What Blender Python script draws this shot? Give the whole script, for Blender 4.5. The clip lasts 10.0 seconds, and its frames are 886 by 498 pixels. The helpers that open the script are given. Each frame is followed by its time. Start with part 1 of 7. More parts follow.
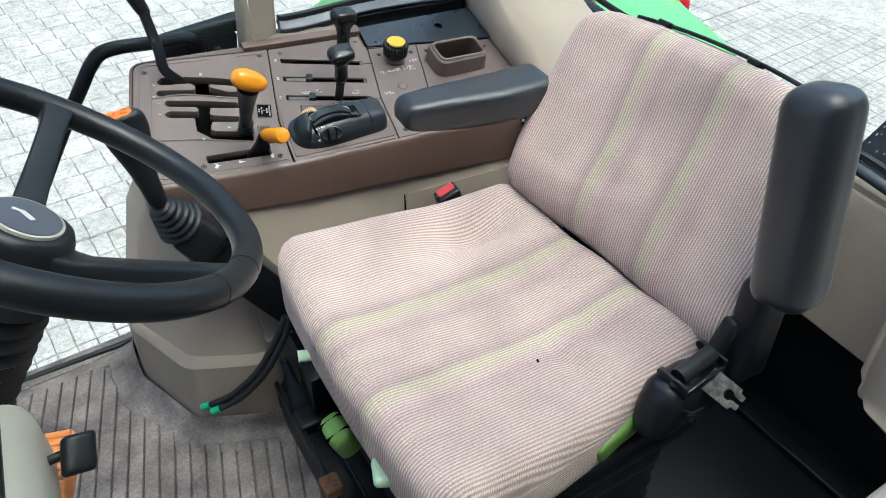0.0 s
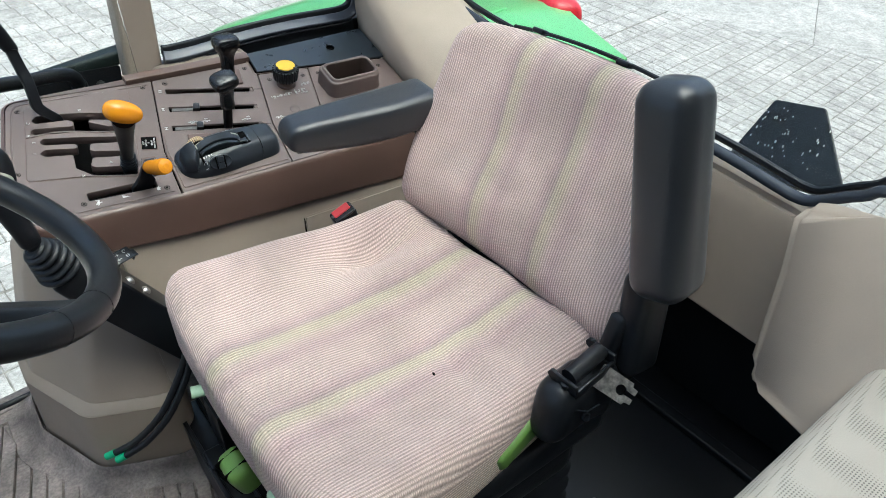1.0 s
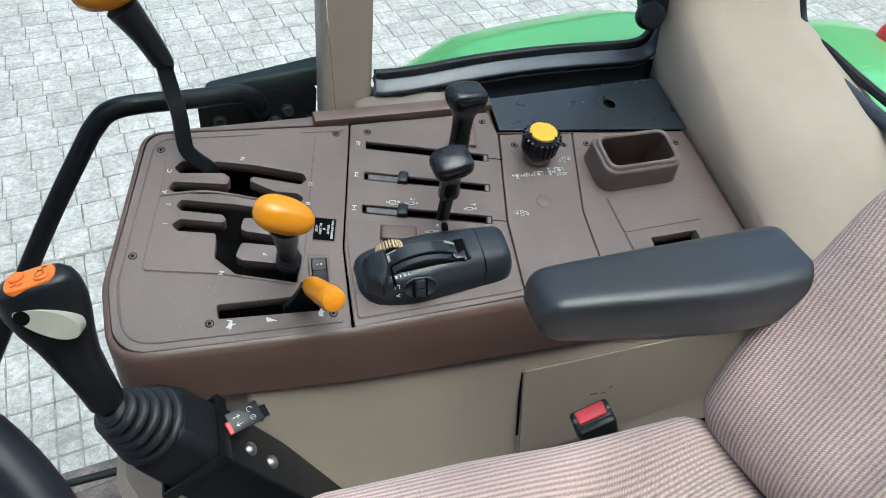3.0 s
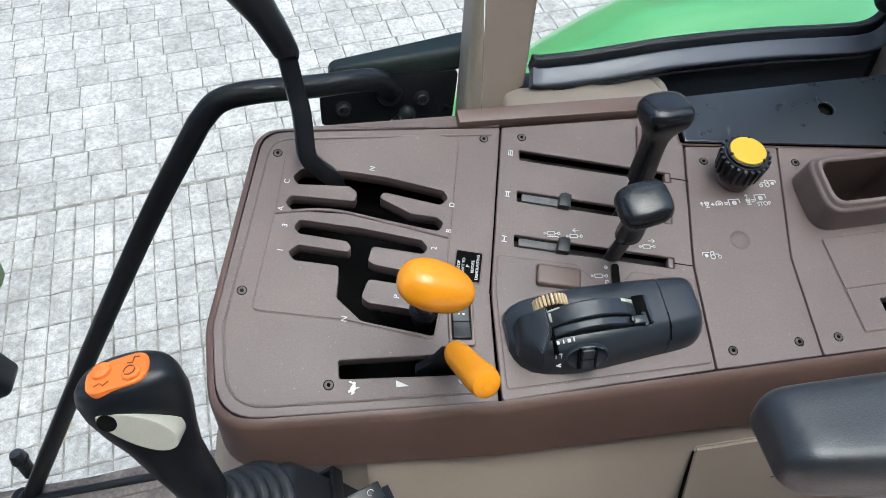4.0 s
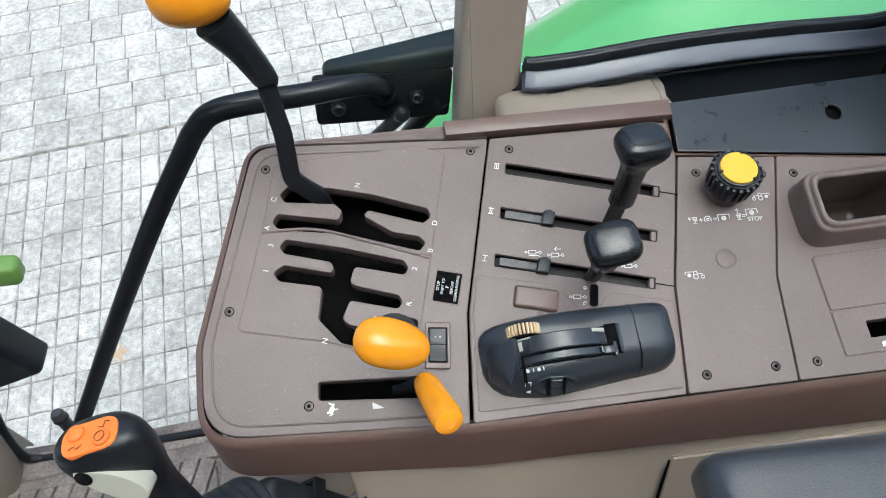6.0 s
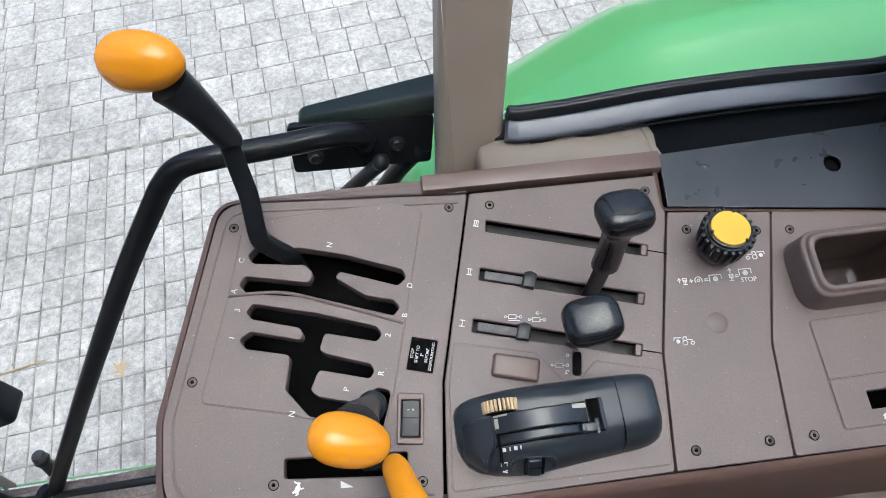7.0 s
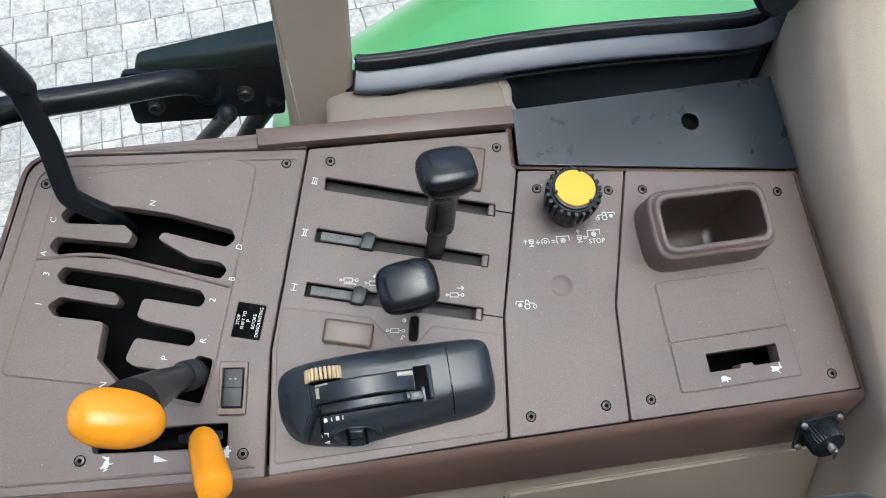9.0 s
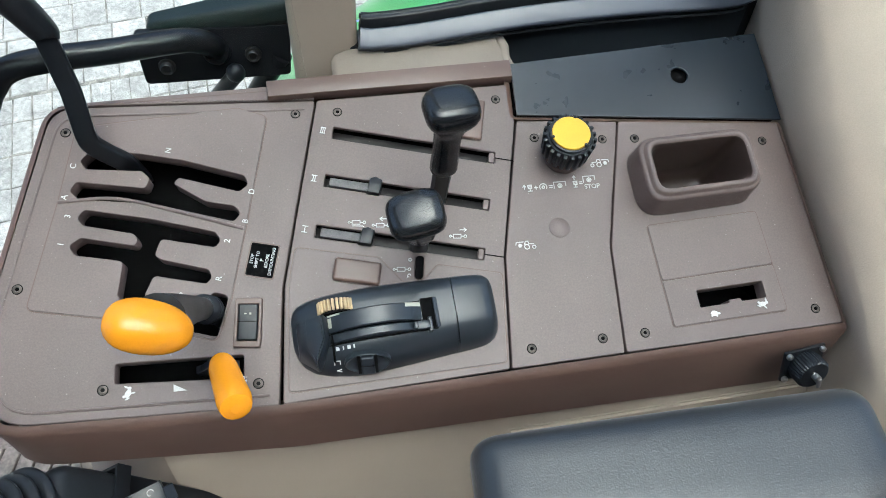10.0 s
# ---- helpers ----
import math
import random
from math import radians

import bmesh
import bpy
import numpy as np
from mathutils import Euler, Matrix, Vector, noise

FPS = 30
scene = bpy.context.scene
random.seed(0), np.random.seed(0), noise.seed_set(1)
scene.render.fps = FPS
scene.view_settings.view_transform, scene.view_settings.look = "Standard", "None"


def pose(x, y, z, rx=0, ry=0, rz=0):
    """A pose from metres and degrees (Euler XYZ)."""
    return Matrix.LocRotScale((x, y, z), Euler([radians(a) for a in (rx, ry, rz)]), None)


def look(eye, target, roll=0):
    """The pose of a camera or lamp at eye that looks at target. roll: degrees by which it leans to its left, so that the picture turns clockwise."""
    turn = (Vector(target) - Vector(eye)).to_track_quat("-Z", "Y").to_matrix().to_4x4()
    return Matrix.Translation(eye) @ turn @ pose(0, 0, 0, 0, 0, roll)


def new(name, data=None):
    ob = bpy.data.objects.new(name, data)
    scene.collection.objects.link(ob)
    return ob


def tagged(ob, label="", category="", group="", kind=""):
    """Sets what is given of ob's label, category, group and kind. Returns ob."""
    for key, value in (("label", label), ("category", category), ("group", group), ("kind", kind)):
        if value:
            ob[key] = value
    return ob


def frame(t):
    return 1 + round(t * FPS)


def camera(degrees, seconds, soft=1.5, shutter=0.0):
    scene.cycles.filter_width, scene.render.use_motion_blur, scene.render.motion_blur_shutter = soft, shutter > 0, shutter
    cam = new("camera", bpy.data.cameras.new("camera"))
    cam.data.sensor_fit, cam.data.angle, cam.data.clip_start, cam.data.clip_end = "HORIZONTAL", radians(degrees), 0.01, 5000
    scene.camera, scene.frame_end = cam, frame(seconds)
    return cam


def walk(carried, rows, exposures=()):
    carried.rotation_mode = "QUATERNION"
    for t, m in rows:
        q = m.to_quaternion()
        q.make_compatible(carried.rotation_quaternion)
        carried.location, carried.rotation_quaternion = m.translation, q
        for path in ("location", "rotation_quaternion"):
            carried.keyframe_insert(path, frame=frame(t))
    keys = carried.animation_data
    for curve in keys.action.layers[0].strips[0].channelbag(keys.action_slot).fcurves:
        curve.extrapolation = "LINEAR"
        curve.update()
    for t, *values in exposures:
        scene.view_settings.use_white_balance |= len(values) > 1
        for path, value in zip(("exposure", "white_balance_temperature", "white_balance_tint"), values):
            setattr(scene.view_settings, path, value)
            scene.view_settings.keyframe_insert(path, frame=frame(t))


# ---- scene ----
cam = camera(64.2, 10.0, soft=0.9, shutter=0.0)
PATH = [
    (0, (-0.014, 0.109, 1.127), (0.797, 1.454, -0.111), 0.3),
    (0.5, (0.029, 0.092, 1.121), (0.945, 1.398, -0.086), -0.2),
    (1, (0.046, 0.071, 1.113), (1.01, 1.36, -0.074), -0.8),
    (1.5, (0.065, 0.058, 1.12), (1.002, 1.382, -0.05), -1.2),
    (2, (0.126, 0.167, 1.08), (0.94, 1.567, -0.094), -0.3),
    (2.5, (0.192, 0.338, 1.051), (0.841, 1.797, -0.154), 0.5),
    (3, (0.203, 0.57, 1.04), (0.721, 2.039, -0.215), 1.3),
    (3.2, (0.204, 0.653, 1.025), (0.671, 2.12, -0.252), 1.3),
    (4.3, (0.178, 0.765, 1.015), (0.367, 2.132, -0.432), -1.8),
    (4.5, (0.175, 0.765, 1.01), (0.338, 2.098, -0.472), -2.1),
    (5, (0.189, 0.757, 1.015), (0.307, 2.008, -0.541), -2.8),
    (5.5, (0.213, 0.769, 1.037), (0.31, 1.993, -0.541), -3.9),
    (6, (0.259, 0.813, 1.091), (0.34, 2.072, -0.461), -5.2),
    (6.2, (0.277, 0.821, 1.107), (0.353, 2.097, -0.432), -5.6),
    (7.3, (0.299, 0.887, 1.094), (0.353, 2.145, -0.46), -6.1),
    (7.5, (0.301, 0.892, 1.092), (0.363, 2.127, -0.48), -5.7),
    (8, (0.316, 0.889, 1.087), (0.41, 2.084, -0.514), -4.2),
    (8.5, (0.353, 0.885, 1.083), (0.496, 2.049, -0.537), -2.2),
    (9, (0.398, 0.881, 1.071), (0.572, 2.029, -0.558), -1.1),
    (9.5, (0.406, 0.862, 1.069), (0.601, 2.007, -0.559), -0.5),
    (10, (0.376, 0.823, 1.064), (0.579, 1.975, -0.558), -0.5),
]
walk(cam, [(t, look(eye, target, roll)) for t, eye, target, roll in PATH],
     exposures=[(0.0, 1.30, 5800, 0), (1.0, 1.18, 5850, 1), (2.5, 1.05, 5750, 0), (3.2, 1.05, 5700, 0), (4.5, 1.20, 5800, 9), (5.0, 1.20, 5800, 8), (5.6, 1.26, 5800, 7), (6.2, 1.22, 5800, 5), (7.5, 1.02, 5800, 11), (8.2, 1.05, 5800, 11), (8.6, 1.12, 5800, 9), (9.0, 1.20, 5750, 5), (10.0, 1.28, 5700, 1)])

# ---- world and sun: bright overcast yard ----
world = bpy.data.worlds.new("sky")
scene.world = world
world.use_nodes = True
wn = world.node_tree.nodes
sky = wn.new("ShaderNodeTexSky")
sky.sky_type = "NISHITA"
sky.sun_disc = False
SUN_UP, SUN_ROUND = radians(74), radians(150)
sky.sun_elevation = SUN_UP
sky.sun_rotation = SUN_ROUND
sky.dust_density = 5.0
world.node_tree.links.new(sky.outputs[0], wn["Background"].inputs[0])
wn["Background"].inputs[1].default_value = 0.15
sun = new("sun", bpy.data.lights.new("sun", "SUN"))
sun.data.energy = 0.5
sun.data.angle = radians(50)
sun.data.color = (0.97, 0.98, 0.95)
sun.matrix_basis = look((0, 0, 0), (-math.cos(SUN_UP) * math.sin(SUN_ROUND), -math.cos(SUN_UP) * math.cos(SUN_ROUND), -math.sin(SUN_UP)))

# ---- materials ----
def material(name, colour, rough=0.5, metal=0.0, grain=0.0, grain_size=900.0, stain=0.0, stain_size=9.0, bump=0.0, bump_size=1500.0, dust=0.0, spec=0.5, coat=0.0):
    """A painted, moulded or metal surface: fine grain, broad stains, pale dust specks and relief, in metres."""
    m = bpy.data.materials.new(name)
    m.use_nodes = True
    n, l = m.node_tree.nodes, m.node_tree.links
    b = n["Principled BSDF"]
    b.inputs["Roughness"].default_value = rough
    b.inputs["Metallic"].default_value = metal
    b.inputs["Specular IOR Level"].default_value = spec
    b.inputs["Coat Weight"].default_value = coat
    b.inputs["Coat Roughness"].default_value = 0.08
    tc = n.new("ShaderNodeTexCoord")
    col = n.new("ShaderNodeRGB")
    col.outputs[0].default_value = (*colour, 1)
    out = col.outputs[0]

    def noise(size, detail):
        t = n.new("ShaderNodeTexNoise")
        t.inputs["Scale"].default_value = size
        t.inputs["Detail"].default_value = detail
        l.new(tc.outputs["Object"], t.inputs["Vector"])
        return t

    def scaled(fac, low, high, source):
        r = n.new("ShaderNodeMapRange")
        r.inputs["From Min"].default_value = low
        r.inputs["From Max"].default_value = high
        r.inputs["To Min"].default_value = 1 - fac
        r.inputs["To Max"].default_value = 1 + fac
        l.new(noise(*source).outputs["Fac"], r.inputs["Value"])
        mix = n.new("ShaderNodeVectorMath")
        mix.operation = "SCALE"
        l.new(out, mix.inputs[0])
        l.new(r.outputs[0], mix.inputs["Scale"])
        return mix.outputs[0]

    if stain:
        out = scaled(stain, 0.3, 0.7, (stain_size, 4))
    if grain:
        out = scaled(grain, 0.3, 0.7, (grain_size, 2))
    if dust:
        d = n.new("ShaderNodeMapRange")
        d.inputs["From Min"].default_value = 0.70
        d.inputs["From Max"].default_value = 0.80
        d.inputs["To Max"].default_value = dust
        l.new(noise(420.0, 3).outputs["Fac"], d.inputs["Value"])
        mix = n.new("ShaderNodeMix")
        mix.data_type = "RGBA"
        mix.inputs["B"].default_value = (0.5, 0.46, 0.42, 1)
        l.new(out, mix.inputs["A"])
        l.new(d.outputs[0], mix.inputs["Factor"])
        out = mix.outputs["Result"]
    l.new(out, b.inputs["Base Color"])
    rr = n.new("ShaderNodeMapRange")
    rr.inputs["To Min"].default_value = rough - min(0.1, rough * 0.08)
    rr.inputs["To Max"].default_value = rough + min(0.1, rough * 0.08)
    l.new(noise(40.0, 4).outputs["Fac"], rr.inputs["Value"])
    l.new(rr.outputs[0], b.inputs["Roughness"])
    if bump:
        bp = n.new("ShaderNodeBump")
        bp.inputs["Strength"].default_value = bump
        bp.inputs["Distance"].default_value = 0.0006
        l.new(noise(bump_size, 2).outputs["Fac"], bp.inputs["Height"])
        l.new(bp.outputs[0], b.inputs["Normal"])
    return m


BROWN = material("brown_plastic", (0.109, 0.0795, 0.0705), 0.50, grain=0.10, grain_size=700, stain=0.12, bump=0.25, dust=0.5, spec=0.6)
# darker, smoother brown than the top: skirt, pads, plugs, bezels, groove lines
BROWN_SIDE = material("darker_brown_plastic", (0.094, 0.058, 0.045), 0.38, grain=0.06, stain=0.08, bump=0.15, dust=0.2)
BEIGE = material("beige_plastic", (0.266, 0.221, 0.177), 0.55, grain=0.03, stain=0.07, stain_size=6, bump=0.2)
BEIGE_SOFT = material("beige_trim_foam", (0.46, 0.385, 0.300), 0.75, grain=0.05, stain=0.06, bump=0.4, bump_size=700)
PALE = material("pale_plastic", (0.36, 0.355, 0.295), 0.45, grain=0.03, stain=0.05)
BLACK = material("black_plastic", (0.007, 0.0085, 0.0105), 0.33, grain=0.15, stain=0.15, bump=0.12, dust=0.03, spec=0.34)
BLACK_SOFT = material("black_soft_foam", (0.009, 0.0115, 0.0145), 0.37, grain=0.15, stain=0.12, bump=0.3, bump_size=900, dust=0.03, spec=0.72)
BLACK_SOFT.node_tree.nodes["Principled BSDF"].inputs["Sheen Weight"].default_value = 0.07
BLACK_RUBBER = material("black_rubber", (0.009, 0.0105, 0.0125), 0.38, grain=0.2, stain=0.2, bump=0.2, dust=0.03, spec=0.32)
BLACK_METAL = material("black_painted_metal", (0.005, 0.006, 0.0075), 0.30, grain=0.1, stain=0.05, spec=0.33)
SATIN = material("satin_blue_grey_plastic", (0.013, 0.017, 0.0215), 0.30, grain=0.1, stain=0.04)
GLOSS_BLACK = material("gloss_black_plastic", (0.005, 0.006, 0.007), 0.24, grain=0.1, stain=0.04, dust=0.08)
BLUEBLACK = material("satin_blue_black_panel", (0.012, 0.017, 0.023), 0.28, grain=0.05, stain=0.02, dust=0.01)
DARK_SATIN = material("dark_satin_steel", (0.016, 0.020, 0.024), 0.42, grain=0.1, stain=0.15, dust=0.03)
DARK_FRAME = material("dark_blue_grey_painted_frame", (0.030, 0.036, 0.045), 0.24, grain=0.03, stain=0.02)
# frame's black lifted to blue-grey to paint its sky reflection; badge's own colour
FRAME_GREY = material("grey_blue_sky_sheen_and_badge", (0.060, 0.068, 0.088), 0.30, grain=0.03, stain=0.02)
SCREW_HEAD = material("dark_brown_screw_head", (0.085, 0.070, 0.062), 0.38, metal=0.6, stain=0.4, stain_size=120)
CUP_DARK = material("darker_brown_cup_inside", (0.038, 0.026, 0.021), 0.34, grain=0.06, stain=0.12, stain_size=25, dust=0.1)
STOP_GREY = material("dusty_grey_plastic", (0.085, 0.080, 0.078), 0.6, grain=0.2, stain=0.3, stain_size=60, dust=0.4)
# dark brown painting shade in slots and wheel core; also real scuffs
SHADE_SCUFF_BROWN = material("dark_brown_shade_and_scuff", (0.016, 0.012, 0.0105), 0.6, grain=0.2, stain=0.3, stain_size=60, dust=0.15)
# near-black painting shade in gaps and hollows; also sticker card and burn hole
SHADOW = material("hollow_shade_black", (0.004, 0.004, 0.004), 0.95, spec=0.05)
ORANGE = material("orange_plastic", (0.64, 0.245, 0.007), 0.24, grain=0.03, stain=0.05, spec=0.5)
ORANGE_RUBBER = material("orange_rubber_keypad", (0.72, 0.16, 0.02), 0.55, grain=0.08, stain=0.1)
YELLOW = material("yellow_cap_plastic", (0.60, 0.37, 0.02), 0.4, grain=0.04, stain=0.05)
TAN = material("tan_plastic", (0.45, 0.33, 0.19), 0.5, grain=0.08)
GREEN = material("green_plastic", (0.12, 0.235, 0.05), 0.4, grain=0.06, stain=0.08)
GREEN_CAP = material("bright_green_cap", (0.02, 0.35, 0.16), 0.4, grain=0.05)
MINT = material("pale_green_plastic", (0.36, 0.52, 0.36), 0.45, grain=0.05)
FENDER = material("green_paint", (0.150, 0.500, 0.155), 0.30, stain=0.05, stain_size=3, coat=0.5)
RED = material("red_plastic", (0.62, 0.02, 0.03), 0.3, stain=0.06)
REDBUTTON = material("red_button_plastic", (0.62, 0.05, 0.06), 0.4, stain=0.1)
BRIGHT_STEEL = material("worn_bright_steel", (0.50, 0.49, 0.46), 0.32, metal=1.0, grain=0.2, grain_size=300, stain=0.5, stain_size=90)
STEEL = material("bare_steel", (0.55, 0.54, 0.52), 0.35, metal=1.0, stain=0.2, stain_size=60)
DARK_STEEL = material("dull_steel", (0.10, 0.10, 0.10), 0.45, metal=1.0, stain=0.3, stain_size=80)
RUST = material("rusty_steel", (0.16, 0.07, 0.03), 0.8, grain=0.4, grain_size=300, stain=0.4, stain_size=60)
WHITE = material("white_print", (0.52, 0.51, 0.495), 0.6, grain=0.1)
MAT = material("ribbed_rubber_mat", (0.175, 0.150, 0.136), 0.50, grain=0.25, grain_size=200, stain=0.55, stain_size=16, bump=0.5, bump_size=500, dust=0.3, spec=0.3)
AMBER = material("amber_lens", (0.75, 0.30, 0.10), 0.3, stain=0.1)
SILL_VINYL = material("brown_beige_sill_vinyl", (0.195, 0.165, 0.132), 0.6, grain=0.06, stain=0.06, bump=0.4, bump_size=500)
RENDERED = material("grey_brown_render", (0.16, 0.15, 0.135), 0.9, grain=0.1, grain_size=30, stain=0.25, stain_size=0.7)
HEADLINER = material("grey_headliner", (0.62, 0.61, 0.58), 0.85, grain=0.1, stain=0.05)

GREENBLACK = material("dark_green_black_plastic", (0.010, 0.018, 0.016), 0.42, grain=0.1, stain=0.1, dust=0.05, spec=0.35)
PERFORATED = material("perforated_beige_vinyl", (0.47, 0.43, 0.355), 0.6, grain=0.05, stain=0.05)
pn, pl_ = PERFORATED.node_tree.nodes, PERFORATED.node_tree.links
vor = pn.new("ShaderNodeTexVoronoi")
vor.inputs["Scale"].default_value = 290
vor.inputs["Randomness"].default_value = 0.0
ptc = pn.new("ShaderNodeTexCoord")
pl_.new(ptc.outputs["Object"], vor.inputs["Vector"])
pr_ = pn.new("ShaderNodeMapRange")
pr_.inputs["From Min"].default_value, pr_.inputs["From Max"].default_value = 0.22, 0.32
pr_.inputs["To Min"].default_value = 0.25
pl_.new(vor.outputs["Distance"], pr_.inputs["Value"])
pb = pn["Principled BSDF"]
old = pb.inputs["Base Color"].links[0].from_socket
psc = pn.new("ShaderNodeVectorMath")
psc.operation = "SCALE"
pl_.new(old, psc.inputs[0])
pl_.new(pr_.outputs[0], psc.inputs["Scale"])
pl_.new(psc.outputs[0], pb.inputs["Base Color"])

GLASS = bpy.data.materials.new("window_glass")
GLASS.use_nodes = True
gb = GLASS.node_tree.nodes["Principled BSDF"]
gb.inputs["Base Color"].default_value = (0.93, 0.97, 0.95, 1)
gb.inputs["Roughness"].default_value = 0.0
gb.inputs["Transmission Weight"].default_value = 1.0
gb.inputs["IOR"].default_value = 1.22


def fabric():
    """Grey-pink ribbed seat weave: cords along the seat, soft green and plum bands across its width."""
    m = bpy.data.materials.new("striped_seat_weave")
    m.use_nodes = True
    n, l = m.node_tree.nodes, m.node_tree.links
    b = n["Principled BSDF"]
    b.inputs["Roughness"].default_value = 0.9
    b.inputs["Sheen Weight"].default_value = 0.15
    b.inputs["Specular IOR Level"].default_value = 0.2
    uvn = n.new("ShaderNodeUVMap")
    sep = n.new("ShaderNodeSeparateXYZ")
    l.new(uvn.outputs[0], sep.inputs[0])

    def sine(source, pitch, phase=0.0):
        k = n.new("ShaderNodeMath")
        k.operation = "MULTIPLY_ADD"
        k.inputs[1].default_value = 2 * math.pi / pitch
        k.inputs[2].default_value = phase
        l.new(source, k.inputs[0])
        s = n.new("ShaderNodeMath")
        s.operation = "SINE"
        l.new(k.outputs[0], s.inputs[0])
        return s.outputs[0], k.outputs[0]

    nz = n.new("ShaderNodeTexNoise")
    nz.inputs["Scale"].default_value = 30
    l.new(uvn.outputs[0], nz.inputs["Vector"])
    cord, angle = sine(sep.outputs[0], 0.0042)
    # slanted yarn stitches on every cord
    st = n.new("ShaderNodeMath")
    st.operation = "MULTIPLY_ADD"
    st.inputs[1].default_value = 2 * math.pi / 0.0026
    l.new(sep.outputs[1], st.inputs[0])
    wob = n.new("ShaderNodeMath")
    wob.operation = "MULTIPLY_ADD"
    wob.inputs[1].default_value = 7.0
    l.new(nz.outputs["Fac"], wob.inputs[0])
    l.new(angle, wob.inputs[2])
    l.new(wob.outputs[0], st.inputs[2])
    ss = n.new("ShaderNodeMath")
    ss.operation = "SINE"
    l.new(st.outputs[0], ss.inputs[0])
    ramp = n.new("ShaderNodeValToRGB")
    across = n.new("ShaderNodeMath")
    across.operation = "DIVIDE"
    across.inputs[1].default_value = 0.52
    l.new(sep.outputs[0], across.inputs[0])
    l.new(across.outputs[0], ramp.inputs[0])
    dark = (0.385, 0.292, 0.272, 1)
    base, green, plum, sand = (0.482, 0.371, 0.331, 1), (0.468, 0.398, 0.304, 1), (0.438, 0.320, 0.303, 1), (0.500, 0.409, 0.332, 1)
    stops = [(0.0, sand), (0.12, base), (0.26, base), (0.31, plum), (0.342, base), (0.368, green), (0.384, green), (0.400, dark), (0.418, plum), (0.445, base), (0.52, base), (0.56, plum), (0.590, base), (0.617, green), (0.633, green), (0.649, dark), (0.666, plum), (0.695, base), (0.85, base), (1.0, plum)]
    e = ramp.color_ramp.elements
    e[0].position, e[0].color = stops[0]
    e[1].position, e[1].color = stops[-1]
    for p, c in stops[1:-1]:
        x = e.new(p)
        x.color = c
    big = n.new("ShaderNodeTexNoise")
    big.inputs["Scale"].default_value = 7
    big.inputs["Detail"].default_value = 3
    l.new(uvn.outputs[0], big.inputs["Vector"])
    total = n.new("ShaderNodeMath")
    total.operation = "MULTIPLY_ADD"
    total.inputs[1].default_value = 0.30
    l.new(cord, total.inputs[0])
    t2 = n.new("ShaderNodeMath")
    t2.operation = "MULTIPLY_ADD"
    t2.inputs[1].default_value = 0.17
    t2.inputs[2].default_value = 1.0
    # stitches show on the crests, uneven yarn everywhere
    crest = n.new("ShaderNodeMapRange")
    crest.inputs["From Min"].default_value, crest.inputs["From Max"].default_value = -0.5, 0.8
    l.new(cord, crest.inputs["Value"])
    fleck = n.new("ShaderNodeMath")
    fleck.operation = "MULTIPLY"
    l.new(ss.outputs[0], fleck.inputs[0])
    l.new(crest.outputs[0], fleck.inputs[1])
    l.new(fleck.outputs[0], t2.inputs[0])
    yarn = n.new("ShaderNodeTexNoise")
    yarn.inputs["Scale"].default_value = 420
    yarn.inputs["Detail"].default_value = 2
    l.new(uvn.outputs[0], yarn.inputs["Vector"])
    ym = n.new("ShaderNodeMapRange")
    ym.inputs["From Min"].default_value, ym.inputs["From Max"].default_value = 0.3, 0.7
    ym.inputs["To Min"].default_value, ym.inputs["To Max"].default_value = 0.82, 1.12
    l.new(yarn.outputs["Fac"], ym.inputs["Value"])
    l.new(ym.outputs[0], t2.inputs[2])
    l.new(t2.outputs[0], total.inputs[2])
    t3 = n.new("ShaderNodeMapRange")
    t3.inputs["From Min"].default_value, t3.inputs["From Max"].default_value = 0.3, 0.7
    t3.inputs["To Min"].default_value, t3.inputs["To Max"].default_value = 0.84, 1.16
    l.new(big.outputs["Fac"], t3.inputs["Value"])
    mul = n.new("ShaderNodeMath")
    mul.operation = "MULTIPLY"
    l.new(total.outputs[0], mul.inputs[0])
    l.new(t3.outputs[0], mul.inputs[1])
    sc = n.new("ShaderNodeVectorMath")
    sc.operation = "SCALE"
    l.new(ramp.outputs[0], sc.inputs[0])
    l.new(mul.outputs[0], sc.inputs["Scale"])
    l.new(sc.outputs[0], b.inputs["Base Color"])
    bp = n.new("ShaderNodeBump")
    bp.inputs["Strength"].default_value = 0.7
    bp.inputs["Distance"].default_value = 0.0016
    l.new(total.outputs[0], bp.inputs["Height"])
    l.new(bp.outputs[0], b.inputs["Normal"])
    return m


FABRIC = fabric()


